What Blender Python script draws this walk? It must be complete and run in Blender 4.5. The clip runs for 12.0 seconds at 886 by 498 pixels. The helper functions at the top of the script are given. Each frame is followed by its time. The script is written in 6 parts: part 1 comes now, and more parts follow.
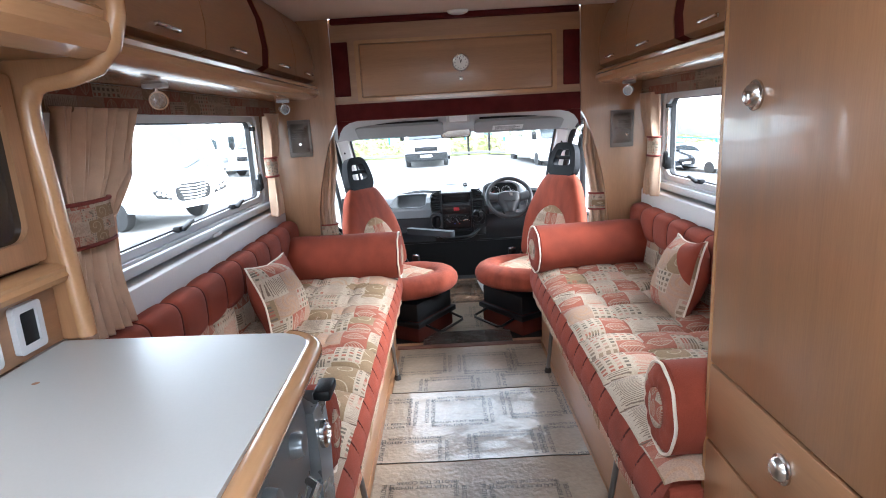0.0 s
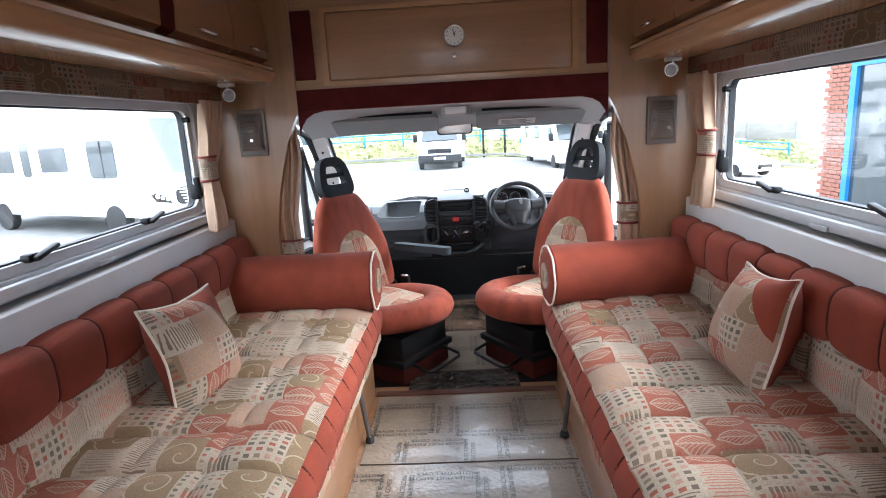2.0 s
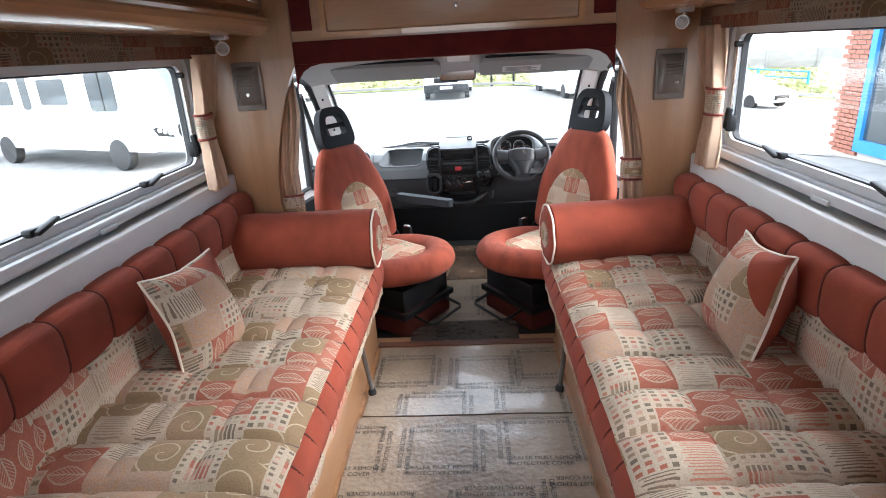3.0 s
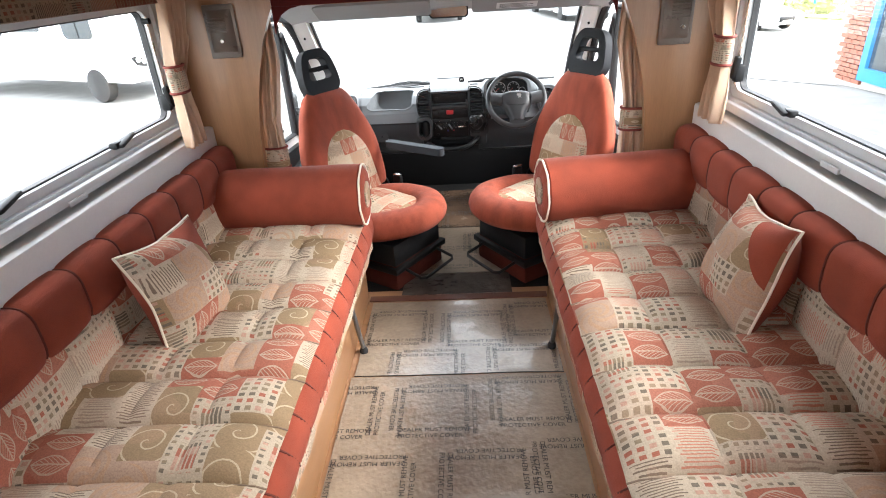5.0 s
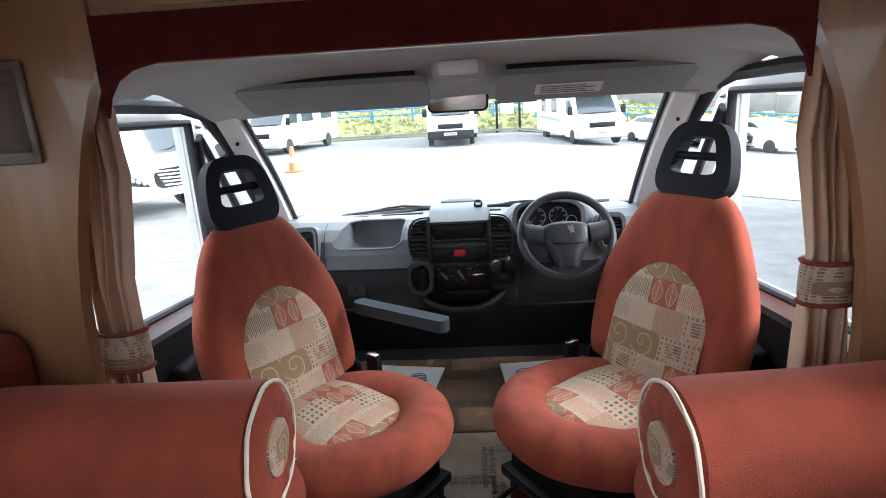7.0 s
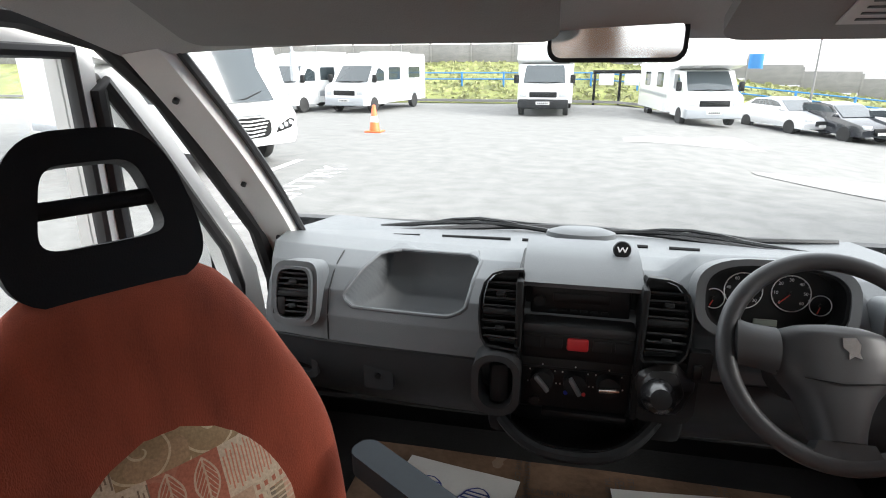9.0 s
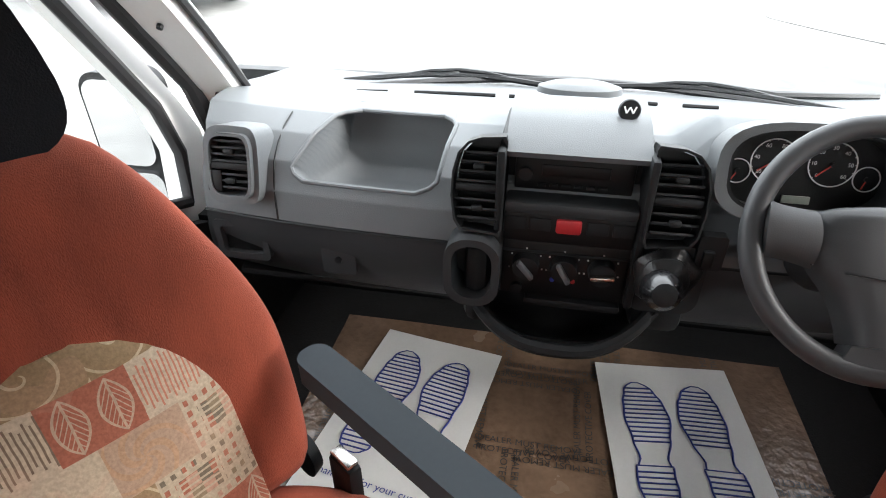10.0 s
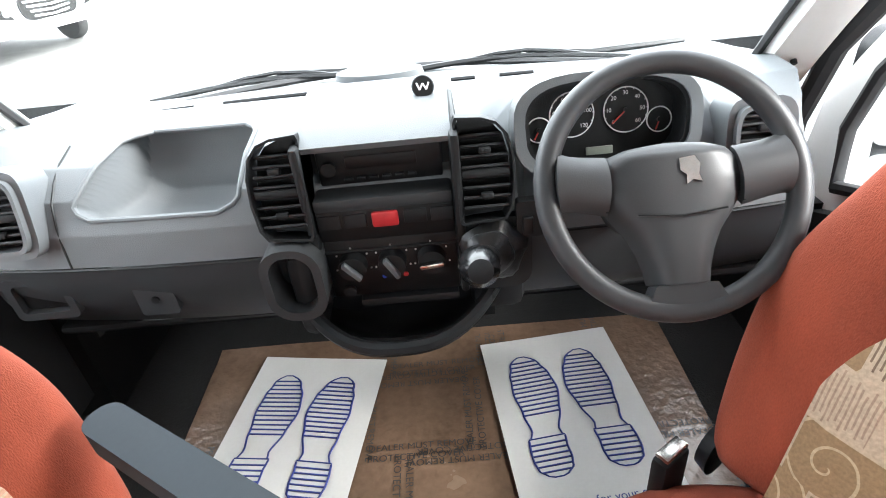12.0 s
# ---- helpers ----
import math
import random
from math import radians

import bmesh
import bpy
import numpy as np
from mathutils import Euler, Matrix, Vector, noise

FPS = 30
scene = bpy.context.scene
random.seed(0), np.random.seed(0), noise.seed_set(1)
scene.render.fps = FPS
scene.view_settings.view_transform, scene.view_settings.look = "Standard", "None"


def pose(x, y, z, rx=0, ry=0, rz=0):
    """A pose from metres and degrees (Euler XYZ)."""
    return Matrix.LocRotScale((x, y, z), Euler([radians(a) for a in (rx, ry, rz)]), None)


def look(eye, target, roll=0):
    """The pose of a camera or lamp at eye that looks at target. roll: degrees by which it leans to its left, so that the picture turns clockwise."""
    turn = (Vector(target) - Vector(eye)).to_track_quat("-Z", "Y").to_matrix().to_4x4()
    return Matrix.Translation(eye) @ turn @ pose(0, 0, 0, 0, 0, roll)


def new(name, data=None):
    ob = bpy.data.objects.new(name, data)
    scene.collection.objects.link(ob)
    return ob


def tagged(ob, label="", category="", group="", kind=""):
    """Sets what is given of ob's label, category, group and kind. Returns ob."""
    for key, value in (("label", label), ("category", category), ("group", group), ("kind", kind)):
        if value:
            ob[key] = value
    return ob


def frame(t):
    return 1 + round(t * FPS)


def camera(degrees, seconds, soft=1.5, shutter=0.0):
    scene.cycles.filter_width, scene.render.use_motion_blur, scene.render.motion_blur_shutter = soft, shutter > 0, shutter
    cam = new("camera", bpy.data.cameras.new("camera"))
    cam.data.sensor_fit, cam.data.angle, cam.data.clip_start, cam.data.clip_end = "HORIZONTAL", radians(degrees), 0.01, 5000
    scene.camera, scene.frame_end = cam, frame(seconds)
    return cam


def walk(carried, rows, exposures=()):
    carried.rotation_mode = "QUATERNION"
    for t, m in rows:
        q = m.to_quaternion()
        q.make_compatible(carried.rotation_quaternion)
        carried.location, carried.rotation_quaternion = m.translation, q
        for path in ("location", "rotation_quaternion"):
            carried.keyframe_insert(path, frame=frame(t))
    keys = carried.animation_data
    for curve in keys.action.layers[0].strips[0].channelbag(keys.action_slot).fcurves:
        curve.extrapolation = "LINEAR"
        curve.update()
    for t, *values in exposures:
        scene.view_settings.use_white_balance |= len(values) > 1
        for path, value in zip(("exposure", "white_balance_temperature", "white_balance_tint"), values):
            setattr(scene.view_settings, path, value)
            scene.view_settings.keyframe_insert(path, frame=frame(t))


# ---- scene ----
cam = camera(76.0, 12.0, 1.0)
PATH = [
    (0, (-0.079, 0.015, 1.293), (-0.106, 1.965, 0.849), -3.2),
    (0.5, (-0.113, 0.139, 1.282), (-0.14, 2.089, 0.836), -3.1),
    (1, (-0.1, 0.3, 1.271), (-0.106, 2.249, 0.823), -3.4),
    (1.5, (-0.015, 0.501, 1.268), (-0.04, 2.45, 0.819), -3.5),
    (2, (0.035, 0.675, 1.233), (-0.048, 2.626, 0.8), -3.2),
    (2.5, (0.046, 0.795, 1.269), (-0.052, 2.736, 0.796), -3.1),
    (3, (0.066, 0.702, 1.344), (-0.05, 2.584, 0.677), -3.3),
    (5, (0.077, 0.815, 1.426), (-0.026, 2.598, 0.526), -3.6),
    (5.5, (0.078, 1.067, 1.311), (-0.024, 2.937, 0.609), -3.8),
    (6, (0.108, 1.414, 1.257), (0.003, 3.339, 0.727), -3.1),
    (6.5, (0.097, 1.733, 1.237), (-0.021, 3.658, 0.707), -2.2),
    (7, (0.052, 2.052, 1.217), (-0.078, 3.979, 0.701), -3.5),
    (9, (-0.071, 3.072, 1.163), (-0.464, 4.933, 0.544), -0.2),
    (9.5, (-0.091, 3.195, 1.131), (-0.454, 4.976, 0.297), 0.1),
    (10, (-0.068, 3.262, 1.115), (-0.393, 4.917, 0.039), -0.3),
    (10.5, (-0.018, 3.293, 1.095), (-0.294, 4.955, 0.017), -0.6),
    (11, (0.027, 3.320, 1.088), (-0.150, 5.000, 0.017), -2.3),
    (11.5, (0.053, 3.337, 1.083), (-0.057, 5.018, 0.004), -4.2),
    (12, (0.078, 3.323, 1.075), (0.034, 5.001, -0.013), -6.1),
]
EXPOSURES = [(0, 3.52, 5650, 9), (1.5, 3.2, 5700, 10), (2.5, 3.1, 5750, 10), (3.2, 3.3, 6000, 10), (5, 3.55, 6300, 10), (6, 3.0, 5850, 9), (7.2, 2.45, 5850, 9), (8.8, 2.1, 6450, 10), (9.5, 2.1, 6500, 10), (10.0, 2.9, 6450, 10), (10.5, 3.6, 6300, 8), (12, 3.75, 6300, 8)]
walk(cam, [(t, look(eye, target, roll)) for t, eye, target, roll in PATH], EXPOSURES)


# ==== world, sun and daylight ====
world = bpy.data.worlds.new("sky")
scene.world = world
world.use_nodes = True
wn = world.node_tree.nodes
sky = wn.new("ShaderNodeTexSky")
sky.sky_type = "NISHITA"
sky.sun_disc = False
sky.sun_elevation, sky.sun_rotation = radians(29), radians(99)
sky.air_density, sky.dust_density, sky.ozone_density = 1.0, 1.5, 1.0
wn["Background"].inputs["Strength"].default_value = 0.15
# thin white cloud over the whole sky
cloud = wn.new("ShaderNodeMix")
cloud.data_type = "RGBA"
cloud.inputs["Factor"].default_value = 0.75
cloud.inputs["B"].default_value = (6.75, 6.75, 6.7, 1)
world.node_tree.links.new(sky.outputs["Color"], cloud.inputs["A"])
world.node_tree.links.new(cloud.outputs["Result"], wn["Background"].inputs["Color"])
sun = new("sun", bpy.data.lights.new("sun", "SUN"))
sun.data.energy, sun.data.angle, sun.data.color = 2.0, radians(36), (1.0, 0.98, 0.95)
sun.matrix_world = look((10, 0.5, 5.6), (0, 2, 0))


def opening_fill(name, at, target, w, h, watts):
    """An area lamp that adds fill in an opening of the van, besides the sky."""
    o = new(name, bpy.data.lights.new(name, "AREA"))
    o.data.shape, o.data.size, o.data.size_y, o.data.energy, o.data.color = "RECTANGLE", w, h, watts, (0.86, 0.95, 1.0)
    o.matrix_world = look(at, target)
    return o


# Rooflight and rear opening are out of view; their lamps brighten the rear.
opening_fill("rooflight_fill", (0.0, 0.15, 1.855), (0.0, 0.15, 0), 0.66, 0.66, 0.35)
opening_fill("rear_fill", (0.0, -1.42, 1.25), (0, 2, 0.9), 1.3, 0.6, 0.25)
# Added lamp outside the windscreen, to brighten the cab seats.
opening_fill("windscreen_fill", (0.0, 4.55, 1.2), (0.0, 3.2, 0.5), 1.3, 0.5, 1.0)


# ==== materials ====
def mat(name, col, rough=0.5, metal=0.0, var=0.12, scale=8.0, bump=0.0, bscale=150.0, stretch=(1, 1, 1), spec=0.5, coat=0.0, sheen=0.0):
    """A surface with a coarse and a fine variation of its colour, a varied roughness and a fine relief."""
    m = bpy.data.materials.new(name)
    m.use_nodes = True
    n, l = m.node_tree.nodes, m.node_tree.links
    b = n["Principled BSDF"]
    tc = n.new("ShaderNodeTexCoord")
    mp = n.new("ShaderNodeMapping")
    mp.inputs["Scale"].default_value = stretch
    l.new(tc.outputs["Object"], mp.inputs["Vector"])
    big, fine = n.new("ShaderNodeTexNoise"), n.new("ShaderNodeTexNoise")
    big.inputs["Scale"].default_value, fine.inputs["Scale"].default_value = scale, bscale
    big.inputs["Detail"].default_value = 4
    fine.inputs["Detail"].default_value = 2
    l.new(mp.outputs["Vector"], big.inputs["Vector"])
    l.new(mp.outputs["Vector"], fine.inputs["Vector"])
    add = n.new("ShaderNodeMath")
    add.operation = "MULTIPLY_ADD"
    add.inputs[1].default_value = 0.45
    l.new(fine.outputs["Fac"], add.inputs[0])
    l.new(big.outputs["Fac"], add.inputs[2])
    rng = n.new("ShaderNodeMapRange")
    rng.inputs["From Min"].default_value, rng.inputs["From Max"].default_value = 0.35, 1.05
    rng.inputs["To Min"].default_value, rng.inputs["To Max"].default_value = 1 - var * 1.6, 1 + var
    l.new(add.outputs[0], rng.inputs["Value"])
    mul = n.new("ShaderNodeVectorMath")
    mul.operation = "SCALE"
    mul.inputs[0].default_value = col
    l.new(rng.outputs["Result"], mul.inputs["Scale"])
    l.new(mul.outputs[0], b.inputs["Base Color"])
    rr = n.new("ShaderNodeMapRange")
    rr.inputs["To Min"].default_value, rr.inputs["To Max"].default_value = max(0.02, rough - 0.1), min(1, rough + 0.1)
    l.new(big.outputs["Fac"], rr.inputs["Value"])
    l.new(rr.outputs["Result"], b.inputs["Roughness"])
    b.inputs["Metallic"].default_value = metal
    b.inputs["Specular IOR Level"].default_value = spec
    b.inputs["Coat Weight"].default_value = coat
    b.inputs["Sheen Weight"].default_value = sheen
    if bump:
        bp = n.new("ShaderNodeBump")
        bp.inputs["Strength"].default_value, bp.inputs["Distance"].default_value = bump, 0.004
        l.new(fine.outputs["Fac"], bp.inputs["Height"])
        l.new(bp.outputs["Normal"], b.inputs["Normal"])
    return m


def patchwork(name, axes, size=(0.17, 0.105), seed=0.0, tint=(1, 1, 1)):
    """Woven furnishing fabric: patches of cream, sand, pink and terracotta, each with stripes, spots, a leaf or scrolls."""
    m = bpy.data.materials.new(name)
    m.use_nodes = True
    n, l = m.node_tree.nodes, m.node_tree.links
    b = n["Principled BSDF"]

    def mth(op, a, c=None, d=None):
        k = n.new("ShaderNodeMath")
        k.operation = op
        for i, v in enumerate((a, c, d)):
            if v is None:
                continue
            if isinstance(v, (int, float)):
                k.inputs[i].default_value = v
            else:
                l.new(v, k.inputs[i])
        return k.outputs[0]

    tc, sp = n.new("ShaderNodeTexCoord"), n.new("ShaderNodeSeparateXYZ")
    l.new(tc.outputs["Object"], sp.inputs[0])
    u = mth("MULTIPLY_ADD", sp.outputs["XYZ".index(axes[0])], 1 / size[0], 7.31 + seed)
    v = mth("MULTIPLY_ADD", sp.outputs["XYZ".index(axes[1])], 1 / size[1], 3.17 + seed)
    row = mth("FLOOR", v)
    us = mth("MULTIPLY_ADD", row, 0.37, u)
    col = mth("FLOOR", us)
    fu, fv = mth("FRACT", us), mth("FRACT", v)
    cell = n.new("ShaderNodeCombineXYZ")
    l.new(col, cell.inputs[0])
    l.new(row, cell.inputs[1])
    wh = n.new("ShaderNodeTexWhiteNoise")
    wh.noise_dimensions = "2D"
    l.new(cell.outputs[0], wh.inputs["Vector"])
    r1 = wh.outputs["Value"]
    r2 = mth("FRACT", mth("MULTIPLY", r1, 17.3))
    r3 = mth("FRACT", mth("MULTIPLY", r1, 53.7))

    def ramp(src, stops):
        k = n.new("ShaderNodeValToRGB")
        k.color_ramp.interpolation = "CONSTANT"
        while len(k.color_ramp.elements) < len(stops):
            k.color_ramp.elements.new(0.5)
        for e, (p, c) in zip(k.color_ramp.elements, stops):
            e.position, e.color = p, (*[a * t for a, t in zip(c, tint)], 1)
        l.new(src, k.inputs[0])
        return k.outputs[0]

    CREAM, INKY = (0.50, 0.405, 0.305), (0.17, 0.12, 0.085)
    # kinds of patch: stripes, small squares, leaves, scrolls, a framed block, a pale bloom
    kinds = (0.0, 0.24, 0.42, 0.60, 0.74, 0.88)
    base = ramp(r3, list(zip(kinds, (CREAM, (0.49, 0.40, 0.30), (0.36, 0.125, 0.08), (0.29, 0.20, 0.115), (0.46, 0.375, 0.28), (0.42, 0.29, 0.21)))))
    ns = n.new("ShaderNodeTexNoise")
    ns.inputs["Scale"].default_value = 26
    l.new(tc.outputs["Object"], ns.inputs["Vector"])
    fine = ns.outputs["Fac"]
    wu, wv = mth("MULTIPLY_ADD", fine, 0.05, mth("SUBTRACT", fu, 0.025)), mth("MULTIPLY_ADD", fine, 0.05, mth("SUBTRACT", fv, 0.025))
    # stripes of uneven length and width
    ends = mth("MULTIPLY_ADD", mth("FRACT", mth("MULTIPLY", mth("FLOOR", mth("MULTIPLY", wu, 17)), 0.618)), 0.35, 0.55)
    st = mth("MULTIPLY", mth("GREATER_THAN", mth("FRACT", mth("MULTIPLY", wu, 17)), 0.60), mth("LESS_THAN", mth("ABSOLUTE", mth("SUBTRACT", mth("MULTIPLY", wv, 2), 1)), ends))

    def squares(cols, rows, a, c):
        du = mth("LESS_THAN", mth("ABSOLUTE", mth("SUBTRACT", mth("FRACT", mth("MULTIPLY", wu, cols)), 0.5)), a)
        dv = mth("LESS_THAN", mth("ABSOLUTE", mth("SUBTRACT", mth("FRACT", mth("MULTIPLY", wv, rows)), 0.5)), c)
        return mth("MULTIPLY", du, dv)

    sub = n.new("ShaderNodeCombineXYZ")
    l.new(mth("FLOOR", mth("MULTIPLY", us, 6)), sub.inputs[0])
    l.new(mth("FLOOR", mth("MULTIPLY", v, 4)), sub.inputs[1])
    w2 = n.new("ShaderNodeTexWhiteNoise")
    w2.noise_dimensions = "2D"
    l.new(sub.outputs[0], w2.inputs["Vector"])
    dotcol = ramp(w2.outputs["Value"], [(0, (0.16, 0.13, 0.095)), (0.35, (0.25, 0.19, 0.125)), (0.6, (0.36, 0.12, 0.075)), (0.8, (0.46, 0.27, 0.20))])
    dots = squares(6, 4, 0.27, 0.29)
    # two leaf outlines with veins
    cu, cv = mth("SUBTRACT", mth("FRACT", mth("MULTIPLY", wu, 2)), 0.5), mth("SUBTRACT", wv, 0.5)
    wide = mth("MULTIPLY", mth("SUBTRACT", 0.20, mth("MULTIPLY", cv, cv)), 1.75)
    side = mth("ABSOLUTE", cu)
    inside = mth("LESS_THAN", side, wide)
    vein = mth("MULTIPLY", inside, mth("GREATER_THAN", mth("FRACT", mth("MULTIPLY", mth("ADD", cv, side), 8)), 0.76))
    rib_line = mth("LESS_THAN", side, 0.03)
    leaf = mth("MAXIMUM", mth("LESS_THAN", mth("ABSOLUTE", mth("SUBTRACT", side, wide)), 0.032), mth("MAXIMUM", vein, mth("MULTIPLY", inside, rib_line)))
    # scrolls
    du2, dv2 = mth("SUBTRACT", wu, 0.42), mth("MULTIPLY", mth("SUBTRACT", wv, 0.5), 0.8)
    rad = mth("SQRT", mth("ADD", mth("MULTIPLY", du2, du2), mth("MULTIPLY", dv2, dv2)))
    ang = mth("DIVIDE", mth("ARCTAN2", dv2, du2), 6.2832)
    scroll = mth("LESS_THAN", mth("FRACT", mth("ADD", mth("MULTIPLY", rad, 3.1), ang)), 0.105)
    # a ring of squares round a striped block
    edge = mth("MAXIMUM", mth("ABSOLUTE", mth("SUBTRACT", wu, 0.5)), mth("ABSOLUTE", mth("SUBTRACT", wv, 0.5)))
    ring = mth("MULTIPLY", squares(7, 5, 0.22, 0.26), mth("GREATER_THAN", edge, 0.31))
    core = mth("MULTIPLY", mth("LESS_THAN", edge, 0.26), mth("GREATER_THAN", mth("FRACT", mth("MULTIPLY", wv, 9)), 0.35))
    block = mth("MAXIMUM", ring, core)
    # a faint bloom
    bloom = mth("GREATER_THAN", mth("SINE", mth("MULTIPLY", mth("ADD", ang, mth("MULTIPLY", rad, 0.9)), 31.4)), mth("MULTIPLY_ADD", rad, 3.2, -0.75))

    def pick(a, lo, hi):
        return mth("MULTIPLY", a, mth("MULTIPLY", mth("GREATER_THAN", r3, lo), mth("LESS_THAN", r3, hi)))

    def blend(f, a, c):
        k = n.new("ShaderNodeMix")
        k.data_type = "RGBA"
        l.new(f, k.inputs["Factor"])
        l.new(a, k.inputs["A"])
        if isinstance(c, tuple):
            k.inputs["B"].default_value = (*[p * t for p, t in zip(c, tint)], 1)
        else:
            l.new(c, k.inputs["B"])
        return k.outputs["Result"]

    out = blend(mth("MULTIPLY", pick(st, -0.1, 0.24), 0.92), base, ramp(r2, [(0, INKY), (0.4, (0.34, 0.25, 0.19)), (0.7, (0.48, 0.18, 0.12))]))
    out = blend(mth("MULTIPLY", pick(dots, 0.24, 0.42), 0.97), out, dotcol)
    out = blend(mth("MULTIPLY", pick(leaf, 0.42, 0.60), 0.75), out, CREAM)
    out = blend(mth("MULTIPLY", pick(scroll, 0.60, 0.74), 0.85), out, (0.52, 0.42, 0.29))
    out = blend(mth("MULTIPLY", pick(block, 0.74, 0.88), 0.95), out, dotcol)
    out = blend(mth("MULTIPLY", pick(bloom, 0.88, 1.1), 0.7), out, (0.46, 0.28, 0.17))
    mott = n.new("ShaderNodeTexNoise")
    mott.inputs["Scale"].default_value = 9
    l.new(tc.outputs["Object"], mott.inputs["Vector"])
    out = blend(mth("MULTIPLY", mth("GREATER_THAN", mott.outputs["Fac"], 0.56), 0.12), out, (0.62, 0.36, 0.26))
    weave = n.new("ShaderNodeTexNoise")
    weave.inputs["Scale"].default_value = 260
    l.new(tc.outputs["Object"], weave.inputs["Vector"])
    mul = n.new("ShaderNodeVectorMath")
    mul.operation = "SCALE"
    l.new(out, mul.inputs[0])
    l.new(mth("MULTIPLY_ADD", weave.outputs["Fac"], 0.6, 0.56), mul.inputs["Scale"])
    l.new(mul.outputs[0], b.inputs["Base Color"])
    b.inputs["Roughness"].default_value = 0.85
    b.inputs["Specular IOR Level"].default_value = 0.2
    bp = n.new("ShaderNodeBump")
    bp.inputs["Strength"].default_value, bp.inputs["Distance"].default_value = 0.25, 0.002
    l.new(weave.outputs["Fac"], bp.inputs["Height"])
    l.new(bp.outputs["Normal"], b.inputs["Normal"])
    return m


def clear(name, tint=(1, 1, 1), rough=0.0):
    m = bpy.data.materials.new(name)
    m.use_nodes = True
    n, l = m.node_tree.nodes, m.node_tree.links
    n.remove(n["Principled BSDF"])
    tr, gl, mx = (n.new("ShaderNode" + k) for k in ("BsdfTransparent", "BsdfGlossy", "MixShader"))
    tr.inputs[0].default_value = (*tint, 1)
    gl.inputs["Roughness"].default_value = rough
    mx.inputs[0].default_value = 0.03
    l.new(tr.outputs[0], mx.inputs[1])
    l.new(gl.outputs[0], mx.inputs[2])
    l.new(mx.outputs[0], n["Material Output"].inputs["Surface"])
    return m


WOOD = mat("maple_veneer_upright", (0.31, 0.160, 0.075), 0.34, var=0.16, scale=5, bscale=60, bump=0.03, stretch=(5, 5, 0.35), coat=0.15)
WOODY = mat("maple_veneer_lengthways", (0.31, 0.160, 0.075), 0.34, var=0.16, scale=5, bscale=60, bump=0.03, stretch=(5, 0.35, 5), coat=0.15)
WOODX = mat("maple_veneer_crossways", (0.33, 0.175, 0.085), 0.36, var=0.16, scale=5, bscale=60, bump=0.03, stretch=(0.35, 5, 5), coat=0.15)
TRIM = mat("lacquered_maple_moulding", (0.43, 0.24, 0.115), 0.22, var=0.1, scale=4, bscale=50, stretch=(4, 0.4, 4), coat=0.4)
RED = mat("terracotta_moquette", (0.25, 0.051, 0.027), 0.9, var=0.2, scale=9, bump=0.4, bscale=420, sheen=0.04, spec=0.2)
SEATRED = mat("terracotta_seat_cloth", (0.285, 0.064, 0.035), 0.9, var=0.26, scale=7, bump=0.4, bscale=300, stretch=(3, 3, 0.6), sheen=0.04, spec=0.2)
MAROON = mat("maroon_carpet_trim", (0.085, 0.014, 0.013), 0.95, var=0.25, scale=14, bump=0.5, bscale=500, spec=0.1)
PIPE = mat("cream_piping", (0.72, 0.62, 0.50), 0.8, var=0.06)
WHITE = mat("white_wall_board", (0.60, 0.59, 0.575), 0.55, var=0.05, scale=3, bump=0.05, bscale=120)
CEIL = mat("ceiling_board", (0.62, 0.53, 0.44), 0.75, var=0.05, scale=3, bump=0.1, bscale=220)
WORKTOP = mat("white_laminate", (0.47, 0.485, 0.47), 0.33, var=0.03, scale=1.2, bscale=200)
ALU = mat("grey_window_frame", (0.52, 0.53, 0.54), 0.42, var=0.05, scale=6)
BLACK = mat("black_plastic", (0.007, 0.0075, 0.008), 0.45, var=0.15, scale=12, bump=0.1, bscale=500, spec=0.25)
RUBBER = mat("rubber_seal", (0.016, 0.016, 0.017), 0.6, var=0.15)
DARKGREY = mat("charcoal_dash_plastic", (0.014, 0.015, 0.016), 0.55, var=0.1, scale=9, bump=0.2, bscale=700, spec=0.2)
GREYDASH = mat("grey_dash_plastic", (0.112, 0.120, 0.125), 0.5, var=0.07, scale=9, bump=0.2, bscale=700, spec=0.3)
LINER = mat("grey_headliner", (0.40, 0.40, 0.39), 0.85, var=0.06, scale=6, bump=0.2, bscale=350)
CABWHITE = mat("white_cab_paint", (0.72, 0.72, 0.70), 0.35, var=0.03, coat=0.3)
CHROME = mat("brushed_nickel", (0.62, 0.60, 0.57), 0.25, 1.0, var=0.06)
STEEL = mat("painted_steel", (0.20, 0.20, 0.20), 0.4, 0.8, var=0.1)
CURTAIN = mat("beige_curtain_cloth", (0.56, 0.39, 0.27), 0.85, var=0.1, scale=20, bump=0.3, bscale=500, sheen=0.2, spec=0.2)
FAB_XY = patchwork("patchwork_fabric_seat", "YX", (0.118, 0.098))
FAB_YZ = patchwork("patchwork_fabric_back", "YZ", (0.11, 0.085), 1.7)
FAB_XZ = patchwork("patchwork_fabric_end", "XZ", (0.11, 0.09), 4.2)
# The pelmets' dim, greyed look is put into the tint of this copy.
FAB_PEL = patchwork("patchwork_fabric_pelmet_dim", "YZ", (0.12, 0.055), 8.4, (0.50, 0.47, 0.43))
GLASS = clear("window_glass", (0.97, 0.98, 0.98))
TARMAC = mat("worn_pale_tarmac", (0.17, 0.17, 0.163), 0.9, var=0.24, scale=2.6, bump=0.4, bscale=26)


